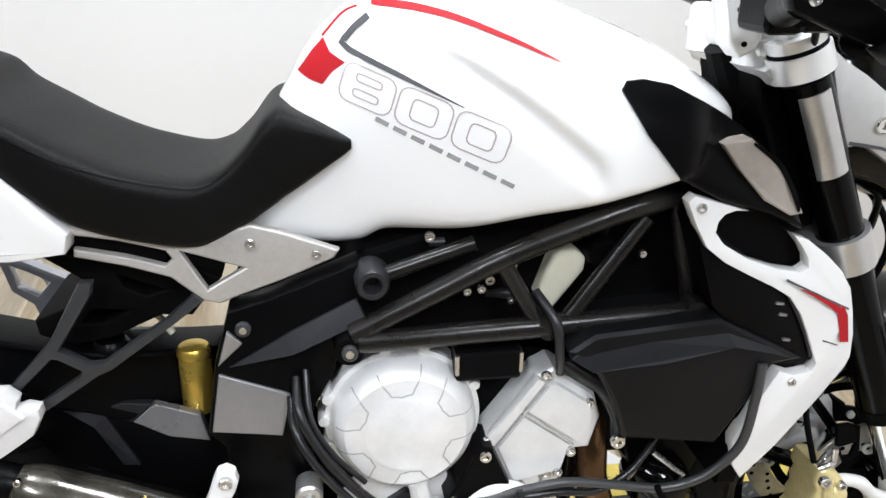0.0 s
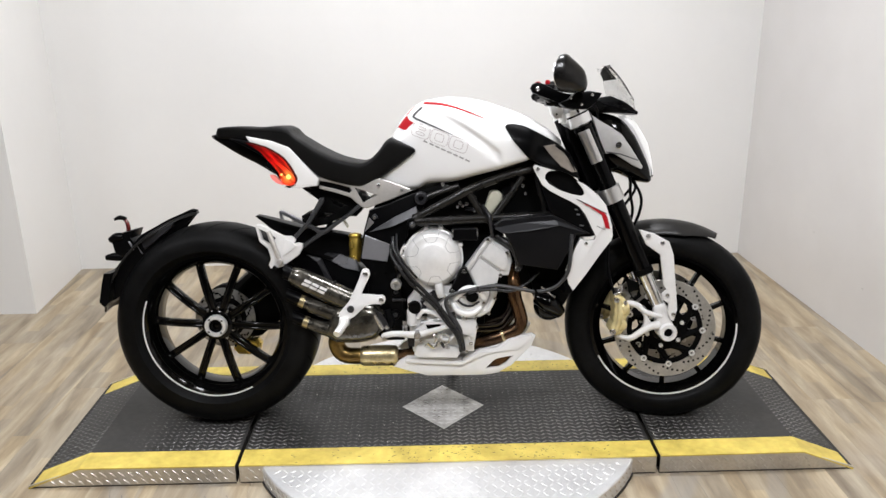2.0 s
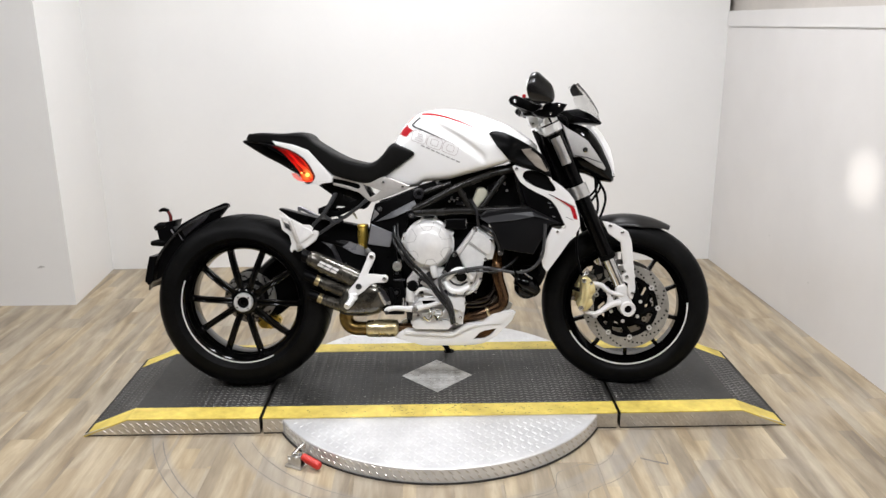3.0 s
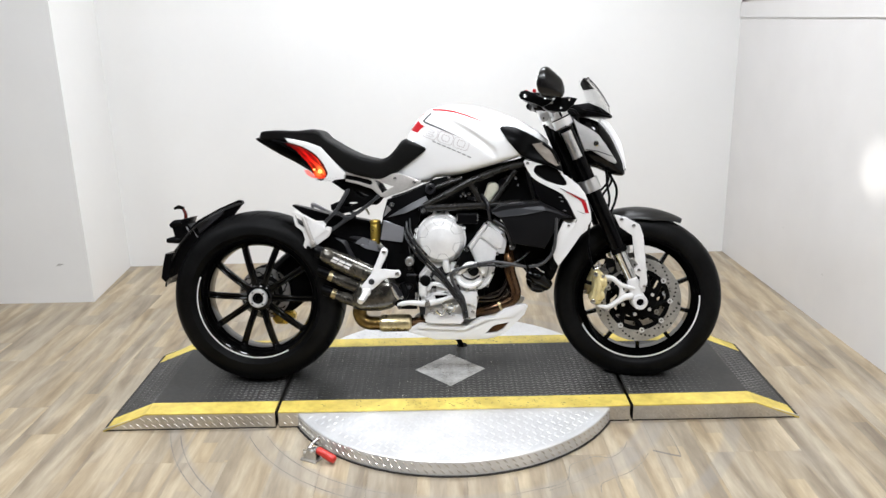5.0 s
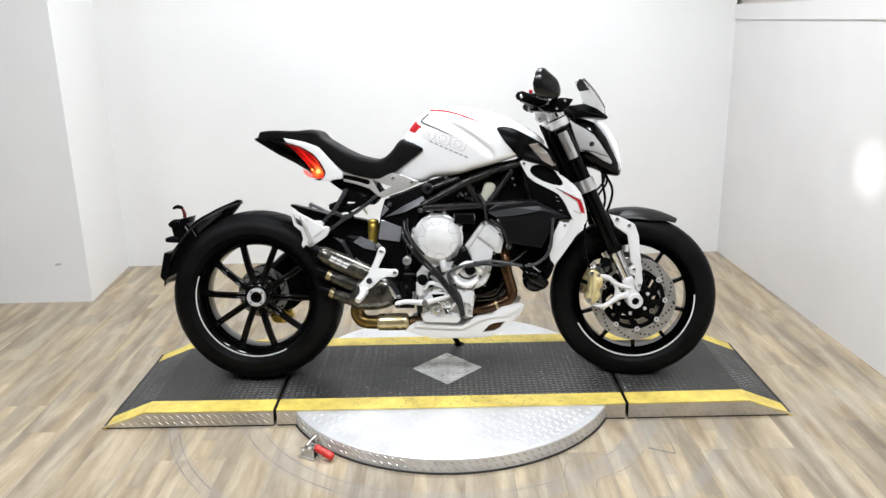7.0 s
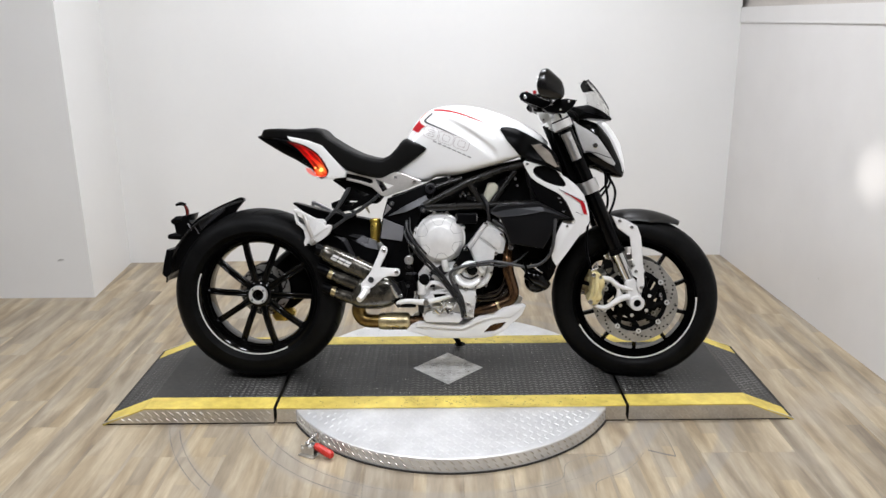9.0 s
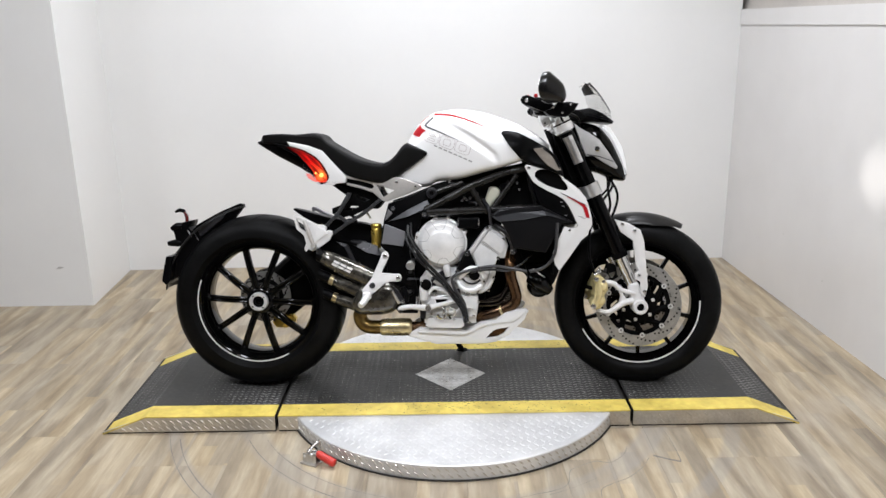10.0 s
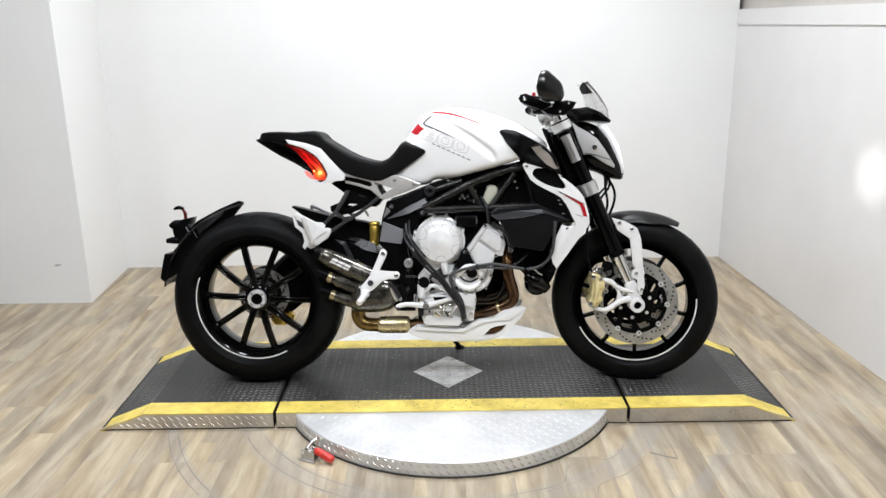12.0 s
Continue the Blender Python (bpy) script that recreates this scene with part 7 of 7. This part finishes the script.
part("steering_stem", rod((0.385, 0, 0.93), (0.50, 0, 0.66), 0.03), M_DEEP, bike)
part("fork_cover", plate([(0.385, 0.905), (0.425, 0.905), (0.50, 0.73), (0.455, 0.72), (0.395, 0.86)], -0.075, 0.075, 0.006), M_DEEP, bike)
part("bar_riser", join(lathe([(0, 0.0), (0.03, 0.0), (0.03, 0.05), (0.026, 0.055), (0, 0.055)], 20, "Z", (0.392, -0.06, 0.915)), lathe([(0, 0.0), (0.03, 0.0), (0.03, 0.05), (0.026, 0.055), (0, 0.055)], 20, "Z", (0.392, 0.06, 0.915)), box(0.372, 0.44, -0.09, 0.09, 0.925, 0.945, 0.006)), M_BRIGHT, bike, "silver bar riser", smooth=40)
riser_arm = part("riser_arm", plate([(0.318, 1.010), (0.330, 1.018), (0.350, 1.012), (0.366, 0.972), (0.373, 0.946), (0.366, 0.932), (0.350, 0.925), (0.337, 0.938)], -0.092, -0.056, 0.006, 3), M_BRIGHT, bike, "pale silver riser arm", smooth=40)
for q in ((0.342, 0.975), (0.352, 0.940)):
    part("riser_screw", lathe([(0, -0.094), (0.003, -0.094), (0.003, -0.09), (0, -0.09)], 10, "Y", (q[0], 0, q[1])), M_DEEP, riser_arm)
for y in (-FORK_Y, FORK_Y):
    part("cap_gap", leg(0.9405, 0.935, 0.0315, y=y), M_DEEP, bike)
    part("fork_top", leg(0.952, 0.940, 0.031, y=y), M_BRIGHT, bike, "silver fork cap", smooth=50)
    part("fork_adjuster", leg(0.962, 0.952, 0.018, y=y), M_BRIGHT, bike, smooth=50)

bars = part("handlebar", tube([(0.278, -0.306, 1.003), (0.305, -0.24, 0.992), (0.352, -0.155, 0.976), (0.390, -0.075, 0.966), (0.402, 0.08, 0.966), (0.402, 0.160, 0.974), (0.386, 0.250, 0.986), (0.366, 0.33, 0.993), (0.352, 0.415, 0.996)], 0.011, 14), M_GLOSSBLACK, bike, "black handlebar", smooth=60)
for side in (-1, 1):
    ahead = 0.0 if side < 0 else 0.078
    out = 0.0 if side < 0 else 0.085
    put = Matrix.Translation((ahead, side * out, 0)) @ Matrix.Diagonal((1, side, 1, 1))

    def bar_part(name, bm, material, parent, label="", smooth=None):
        bm.transform(put)
        if side < 0:
            bmesh.ops.reverse_faces(bm, faces=bm.faces[:])
        return part(name, bm, material, parent, label, smooth)

    def flat(outline, y0, y1, bevel=0.003):
        return plate(outline, y0, y1, bevel, 2)

    bar_part("grip", tube([(0.276, 0.312, 1.002), (0.292, 0.270, 0.997), (0.318, 0.215, 0.987)], [0.0165, 0.016, 0.0175], 16), M_TYRE, bars, "black rubber grip", 60)
    bar_part("switchgear", box(0.306, 0.346, 0.150, 0.212, 0.962, 1.008, 0.008), M_BLACK, bars)
    bar_part("switch_cap", box(0.296, 0.330, 0.196, 0.228, 0.996, 1.020, 0.006), M_BLACK, bars)
    bar_part("red_switch", box(0.272, 0.286, 0.246, 0.258, 1.012, 1.026, 0.003), M_RED, bars, "red switch")
    bar_part("red_switch", box(0.304, 0.316, 0.206, 0.218, 1.020, 1.032, 0.003), M_RED, bars, "red switch")
    bar_part("lever", tube([(0.392, 0.165, 0.974), (0.372, 0.230, 0.966), (0.336, 0.285, 0.964), (0.318, 0.315, 0.968)], [0.009, 0.0075, 0.007, 0.008], 10, flat=1.4), M_DEEP, bars, "black lever", 60)
    bar_part("lever_clamp", box(0.362, 0.404, 0.140, 0.178, 0.960, 0.996, 0.007), M_BLACK, bars)
    bar_part("hose_union", lathe([(0, -0.010), (0.008, -0.010), (0.008, 0.010), (0, 0.010)], 12, "Y", (0.388, 0.182, 0.983)), M_SILVER, bars)
    # bar-end mirror: a flat arm from the end of the bar forward to a faceted pod
    pod = [(0.298, 1.000, 1.072, 0.046, 0.5, 0), (0.304, 0.994, 1.084, 0.052, 0.5, 0), (0.318, 0.991, 1.086, 0.052, 0.5, 0), (0.340, 0.990, 1.074, 0.048, 0.45, 0), (0.360, 0.990, 1.060, 0.042, 0.4, 0), (0.374, 0.992, 1.048, 0.034, 0.4, 0), (0.382, 0.998, 1.034, 0.022, 0.4, 0), (0.386, 1.006, 1.022, 0.010, 0.4, 0)]
    pod_bm = loft([(x, lo, hi, w * 0.8, s, 0.395) for x, lo, hi, w, s, _ in pod], 28, 32, 2.3)
    for v in pod_bm.verts:
        far = (0.386 - v.co.x) / 0.088
        v.co.x = 0.386 - 0.0685 * far - 0.5 * far * (v.co.y - 0.395)
    if side > 0:
        bmesh.ops.scale(pod_bm, verts=pod_bm.verts[:], vec=(0.72, 0.72, 0.72), space=Matrix.Translation((-0.35, -0.395, -1.000)))
    mirror = bar_part("mirror", pod_bm, M_SHEEN, bike, "satin black mirror pod at the handlebar end", 40)
    glass_bm = moved(lathe([(0.0, -0.003), (0.034, -0.003), (0.034, 0.0), (0, 0.0)], 28, "X"), Matrix.Translation((0.3165, 0.395, 1.036)) @ Matrix.Diagonal((1, 0.95, 0.95, 1)))
    for v in glass_bm.verts:
        v.co.x -= 0.5 * (v.co.y - 0.395)
    if side > 0:
        bmesh.ops.scale(glass_bm, verts=glass_bm.verts[:], vec=(0.72, 0.72, 0.72), space=Matrix.Translation((-0.35, -0.395, -1.000)))
    bar_part("mirror_glass", glass_bm, M_CHROME, mirror, "mirror glass")
    bar_part("mirror_arm", flat([(0.251, 1.006), (0.257, 1.017), (0.270, 1.021), (0.288, 1.016), (0.330, 0.995), (0.366, 0.987), (0.366, 0.962), (0.318, 0.970), (0.280, 0.985), (0.257, 0.994)], 0.312, 0.330), M_BLACK, mirror, "", 35)
    bar_part("mirror_foot", flat([(0.322, 0.966), (0.345, 0.976), (0.362, 0.992), (0.398, 0.996), (0.430, 0.990), (0.417, 0.968), (0.394, 0.950), (0.362, 0.950), (0.338, 0.954)], 0.322, 0.372, 0.005), M_BLACK, mirror, "", 35)
    bar_part("arm_bolt", lathe([(0, 0.326), (0.0060, 0.326), (0.0060, 0.333), (0.0045, 0.335), (0, 0.334)], 14, "Y", (0.270, 0, 1.003)), M_SILVER, mirror)
    for q in ((0.404, 0.986), (0.378, 0.962), (0.350, 0.978)):
        bar_part("foot_bolt", lathe([(0, 0.366), (0.0042, 0.366), (0.0042, 0.373), (0.003, 0.3745), (0, 0.374)], 12, "Y", (q[0], 0, q[1])), M_SILVER, mirror)

# instruments, screen
part("instrument_pod", plate([(0.432, 0.965), (0.462, 0.985), (0.512, 0.992), (0.558, 0.972), (0.594, 0.944), (0.590, 0.936), (0.520, 0.944), (0.470, 0.940)], -0.075, 0.075, 0.008, 2), M_BLACK, bike, "black instrument housing", smooth=35)
part("instrument_clamp", plate([(0.400, 0.950), (0.425, 0.985), (0.470, 0.985), (0.500, 0.960), (0.470, 0.945)], -0.09, -0.05, 0.006), M_DEEP, bike)


def screen_bm():
    bm, rows = bmesh.new(), []
    line = smooth_line([(0.516, 0, 1.078), (0.545, 0, 1.050), (0.572, 0, 1.012), (0.592, 0, 0.980), (0.600, 0, 0.945)], 4)
    for p in line:
        u = (1.078 - p.z) / 0.133
        w = 0.055 + 0.045 * u
        row = []
        for j in range(9):
            v = (j / 8 - 0.5) * 2
            row.append(bm.verts.new((p.x - 0.045 * v * v * (0.6 + u), w * v, p.z)))
        rows.append(row)
    for i in range(len(rows) - 1):
        for j in range(8):
            bm.faces.new((rows[i][j], rows[i][j + 1], rows[i + 1][j + 1], rows[i + 1][j]))
    bmesh.ops.solidify(bm, geom=bm.faces[:], thickness=0.003)
    return bm


screen = part("fly_screen", screen_bm(), M_SCREEN, bike, "small clear fly screen with a dark tip", smooth=50)
part("screen_tip", tube([(0.507, -0.044, 1.072), (0.516, -0.020, 1.079), (0.519, 0, 1.080), (0.516, 0.020, 1.079), (0.507, 0.044, 1.072)], [0.003, 0.004, 0.0045, 0.004, 0.003], 8), M_GUARD, screen, "dark screen tip")
part("screen_corner", plate([(0.484, 1.057), (0.490, 1.070), (0.498, 1.079), (0.509, 1.069), (0.522, 1.052), (0.533, 1.039), (0.515, 1.037), (0.494, 1.035)], -0.050, -0.045, 0.0015), M_GUARD, screen, "dark grey screen corner")
part("screen_edge", tube([(0.520, 0, 1.080), (0.548, 0, 1.051), (0.575, 0, 1.013), (0.595, 0, 0.978)], [0.003, 0.002, 0.002, 0.002], 6), M_GREYPANEL, screen)

# headlamp
HEAD = [(0.457, 0.892, 0.936, 0.045, 0.5, 0), (0.475, 0.827, 0.941, 0.062, 0.5, 0), (0.500, 0.773, 0.942, 0.075, 0.5, 0), (0.543, 0.763, 0.930, 0.082, 0.5, 0), (0.585, 0.745, 0.886, 0.082, 0.5, 0), (0.615, 0.735, 0.828, 0.074, 0.5, 0), (0.635, 0.733, 0.786, 0.060, 0.5, 0), (0.645, 0.738, 0.758, 0.038, 0.5, 0)]
head_bm = loft(HEAD, 36, 40, 3.6)
head_bvh = BVHTree.FromBMesh(head_bm)
lamp = part("headlamp", head_bm, M_GLOSSBLACK, bike, "black headlamp housing", smooth=50)
both("headlamp_side", lambda: plate([(0.453, 0.940), (0.476, 0.922), (0.504, 0.907), (0.543, 0.881), (0.572, 0.841), (0.607, 0.786), (0.603, 0.778), (0.578, 0.789), (0.543, 0.811), (0.519, 0.826), (0.496, 0.824), (0.476, 0.872)], -0.090, -0.062, 0.005, 2), M_HEADGREY, lamp, "silver-grey side panel", 35)
part("panel_crease", plate([(0.498, 0.832), (0.540, 0.825), (0.592, 0.806), (0.592, 0.803), (0.540, 0.821), (0.498, 0.828)], -0.0906, -0.085), M_INK, lamp)
bolt(0.534, -0.090, 0.850, 0.0095, lamp, M_CHROME)
GLASSLINE = [(0.559, 0.935), (0.583, 0.921), (0.604, 0.890), (0.625, 0.854), (0.638, 0.803), (0.644, 0.755), (0.638, 0.752), (0.629, 0.784), (0.613, 0.828), (0.593, 0.867), (0.576, 0.899), (0.551, 0.924)]
part("headlamp_glass", plate(GLASSLINE, -0.064, 0.064, 0.005, 3), M_GLASS, lamp, "clear headlamp glass", smooth=35)
part("headlamp_element", plate([(0.562, 0.931), (0.583, 0.917), (0.603, 0.887), (0.624, 0.852), (0.636, 0.802), (0.643, 0.759), (0.639, 0.757), (0.634, 0.783), (0.619, 0.827), (0.600, 0.866), (0.582, 0.898), (0.558, 0.924)], -0.058, 0.058, 0.002), M_HEADLED, lamp, "lit headlamp reflector")
for k, (a, b) in enumerate((((0.595, 0.0, 0.79), (0.600, -0.02, 0.62)), ((0.575, 0.0, 0.79), (0.575, 0.02, 0.66)))):
    part("front_cable", tube([(0.520, -0.03, 0.775), (0.570, -0.04 - 0.02 * k, 0.760), (0.612 - 0.03 * k, -0.045, 0.700), (0.610 - 0.02 * k, -0.04, 0.640), (0.575 - 0.01 * k, -0.03, 0.560)], 0.0045, 8), M_BLACK, bike, smooth=60)
part("bar_cable", tube([(0.372, -0.17, 0.980), (0.400, -0.14, 0.960), (0.430, -0.09, 0.900), (0.450, -0.05, 0.80)], 0.004, 8), M_BLACK, bike, smooth=60)
part("bar_cable", tube([(0.388, -0.18, 0.985), (0.425, -0.15, 0.970), (0.465, -0.10, 0.955), (0.480, -0.05, 0.90)], 0.0045, 8), M_BLACK, bike, smooth=60)


# ---- small things on the floor ----
M_REDGRIP = surface("red_vinyl_grip", (0.55, 0.03, 0.02), 0.4, var=0.15, scale=20, bump=0.05)
clamp = thing("toggle_clamp", "steel toggle clamp with a red grip beside the turntable", "clamp", pose(-0.440, -0.511, 0.0, 0, 0, -27))
part("base", join(box(-0.034, 0.026, -0.024, 0.024, 0.0, 0.005, 0.002), box(-0.030, 0.020, -0.012, -0.009, 0.004, 0.034, 0.002), box(-0.030, 0.020, 0.009, 0.012, 0.004, 0.034, 0.002)), M_ALUSIDE, clamp, "bent steel base")
part("lever", plate([(-0.026, 0.020), (-0.018, 0.034), (0.006, 0.042), (0.030, 0.040), (0.030, 0.030), (0.004, 0.026), (-0.012, 0.014)], -0.008, 0.008, 0.002), M_SILVER, clamp, "steel lever")
part("clamping_arm", join(tube([(-0.020, 0.006, 0.030), (-0.016, 0.030, 0.040), (-0.008, 0.052, 0.046)], 0.0055, 10), rod((-0.008, 0.050, 0.052), (-0.008, 0.050, 0.020), 0.0045), lathe([(0, 0.0), (0.008, 0.0), (0.008, 0.008), (0, 0.008)], 12, "Z", (-0.008, 0.050, 0.014))), M_SILVER, clamp, "steel arm with a pressure pad", smooth=50)
for q in ((-0.022, 0.024), (0.004, 0.034)):
    part("rivet", lathe([(0, -0.015), (0.004, -0.0145), (0.0045, -0.012), (0.0045, 0.012), (0.004, 0.0145), (0, 0.015)], 12, "Y", (q[0], 0, q[1])), M_BRIGHT, clamp, smooth=50)
part("grip", tube([(0.020, 0, 0.036), (0.026, 0, 0.035), (0.040, 0, 0.031), (0.072, 0, 0.021), (0.082, 0, 0.018), (0.086, 0, 0.017)], [0.0095, 0.0120, 0.0125, 0.0135, 0.0120, 0.006], 16), M_REDGRIP, clamp, "red vinyl grip", smooth=60)

# worn seams of an older, larger ring round the turntable, and cracks in the boards
M_SEAM = surface("dirty_floor_seam", (0.13, 0.12, 0.11), 0.8, var=0.4, scale=8, bump=0.0, tint=(0.30, 0.265, 0.22))


def floor_line(points, width):
    bm, rows = bmesh.new(), []
    line = smooth_line([(x, y, 0.0006) for x, y in points], 6)
    for i, p in enumerate(line):
        d = (line[min(i + 1, len(line) - 1)] - line[max(i - 1, 0)]).normalized()
        w = width * (0.55 + 0.45 * noise.noise(p * 9.0))
        nrm = Vector((-d.y, d.x, 0)) * w / 2
        rows.append([bm.verts.new(p + nrm), bm.verts.new(p - nrm)])
    for a, b in zip(rows, rows[1:]):
        bm.faces.new((a[0], a[1], b[1], b[0]))
    return bm


def ring_points(r, a0, a1, n=9):
    return [(DISC_X + r * math.cos(radians(a0 + (a1 - a0) * k / n)), DISC_Y + r * math.sin(radians(a0 + (a1 - a0) * k / n))) for k in range(n + 1)]


SEAMS = [(ring_points(0.766, 206, 249), 0.0055), (ring_points(0.712, 208, 256), 0.0050), (ring_points(1.012, 197, 222), 0.0050), (ring_points(0.980, 199, 222), 0.0055),
         ([(0.173, -0.732), (0.250, -0.707), (0.311, -0.687), (0.351, -0.654), (0.368, -0.584), (0.405, -0.557), (0.456, -0.531), (0.502, -0.539), (0.551, -0.495), (0.576, -0.443)], 0.0055),
         ([(0.722, -0.335), (0.727, -0.420), (0.726, -0.500), (0.724, -0.538)], 0.0045), ([(0.438, -0.728), (0.447, -0.685), (0.484, -0.658), (0.542, -0.624), (0.593, -0.572), (0.627, -0.517)], 0.0040),
         ([(0.645, -0.502), (0.668, -0.514), (0.690, -0.526), (0.724, -0.541)], 0.0120), (ring_points(0.735, 292, 306), 0.0035)]
for pts, w in SEAMS:
    tagged(part("floor_seam", floor_line(pts, w), M_SEAM), "thin dark seam worn into the floor boards", "floor seam", kind="structure")

# scuffs on the walls
M_SMUDGE = surface("grey_wall_smudge", (0.50, 0.49, 0.47), 0.6, var=0.3, scale=30, bump=0.0)


def smudge(x, y, z, w, h, turn):
    bm = bmesh.new()
    vs = []
    for k in range(14):
        a = 2 * math.pi * k / 14
        r = 0.75 + 0.5 * noise.noise(Vector((x + k * 1.7, z, 0.3)))
        vs.append(bm.verts.new((w * r * math.cos(a), -0.0012, h * r * math.sin(a) + 0.3 * h * math.cos(a))))
    bm.faces.new(vs)
    ob = part("wall_smudge", bm, M_SMUDGE)
    ob.location = (x, y, z)
    ob.rotation_euler = (0, 0, radians(turn))
    return tagged(ob, "small grey scuff on the white wall", "scuff", kind="structure")


smudge(-1.93, LEFT_Y, 0.20, 0.022, 0.008, 0)
smudge(right_x(0.95) - 0.0005, 0.95, 0.33, 0.012, 0.006, -90 - math.degrees(math.atan(SPLAY)))
smudge(right_x(0.55) - 0.0005, 0.55, 0.22, 0.010, 0.010, -90 - math.degrees(math.atan(SPLAY)))

# pale grit and flakes lying on the deck
random.seed(11)
M_GRIME = surface("dark_grime_fleck", (0.10, 0.085, 0.05), 0.7, var=0.4, scale=30, bump=0.0)
M_GRIT = surface("pale_grit", (0.62, 0.60, 0.56), 0.6, var=0.2, scale=30, bump=0.0)
grit = bmesh.new()
for k in range(220):
    gx, gy = random.uniform(-0.95, 0.95), random.uniform(STRIPE_F + 0.01, STRIPE_B - 0.01)
    if abs(gx - 0.004) / 0.15 + abs(gy - 0.006) / 0.16 < 1 or abs(gx - GAP_L) < 0.012 or abs(gx - GAP_R) < 0.012:
        continue
    r = random.choice((0.0009, 0.0012, 0.0016, 0.0024))
    turn = random.uniform(0, 6.28)
    ring = [(gx + r * random.uniform(0.6, 1.3) * math.cos(turn + q), gy + r * random.uniform(0.6, 1.3) * math.sin(turn + q)) for q in (0.0, 1.3, 2.5, 3.8, 5.0)]
    top = grit.verts.new((gx, gy, TOP + 0.0012 + r * 0.5))
    foot = [grit.verts.new((x, y, TOP + 0.0002)) for x, y in ring]
    for i in range(5):
        grit.faces.new((foot[i], foot[(i + 1) % 5], top))
tagged(part("deck_grit", grit, M_GRIT, turntable), kind="stuff")

# dark chips in the yellow paint and on the bare diamond
grime = bmesh.new()
for k in range(420):
    if k < 330:
        gx, gy = random.gauss(0.1, 0.30), random.choice((random.uniform(PLAT_Y0 + 0.004, STRIPE_F - 0.004), random.uniform(STRIPE_B + 0.004, PLAT_Y1 - 0.004)))
        gz = TOP + 0.0016
        if abs(gx) > 0.56:
            continue
    else:
        gx, gy, gz = random.uniform(-0.13, 0.13), random.gauss(0.06, 0.05), TOP + 0.0049
        if abs(gx - 0.004) / 0.125 + abs(gy - 0.006) / 0.135 > 1:
            continue
    rx, ry = random.uniform(0.001, 0.0055), random.uniform(0.0008, 0.0028)
    grime.faces.new([grime.verts.new((gx + rx * random.uniform(0.5, 1.2) * math.cos(q), gy + ry * random.uniform(0.5, 1.2) * math.sin(q), gz)) for q in (0.0, 1.1, 2.3, 3.3, 4.4, 5.4)])
tagged(part("deck_grime", grime, M_GRIME, turntable), kind="stuff")


# ---- floor, plank by plank ----
floor_base = tagged(part("floor", box(FAR_X - 0.12, right_x(REAR_Y) + 0.3, REAR_Y - 0.12, BACK_Y + 0.12, -0.12, -0.003), M_UNDER), "pale oak vinyl plank floor, scuffed", "floor", kind="structure")
floor_bm_cache = {}


def plank_mesh(w, length):
    key = (round(w, 3), round(length, 3))
    if key not in floor_bm_cache:
        bm = box(-w / 2 + 0.00015, w / 2 - 0.00015, 0.00015, length - 0.00015, -0.006, 0.0)
        for v in bm.verts:
            if v.co.z > -0.003:
                v.co.x *= 0.9985
        me = bpy.data.meshes.new("plank")
        bm.to_mesh(me)
        bm.free()
        me.materials.append(M_FLOOR)
        floor_bm_cache[key] = me
    return floor_bm_cache[key]


random.seed(4)
PLANK_W, PLANK_L = 0.152, 1.22
col = 0
px = FAR_X
while px < right_x(REAR_Y):
    py = REAR_Y - random.choice((0.0, 0.2, 0.4, 0.6, 0.8, 1.0))
    far = LEFT_Y + 0.05 if px + PLANK_W < CORNER_L[0] - 0.05 else BACK_Y + 0.05
    while py < far:
        a, b = max(py, REAR_Y - 0.05), min(py + PLANK_L, far)
        if b - a > 0.02:
            p = new("plank", plank_mesh(PLANK_W, b - a))
            p.parent = floor_base
            p.location = (px + PLANK_W / 2, a, 0)
        py += PLANK_L
    px += PLANK_W
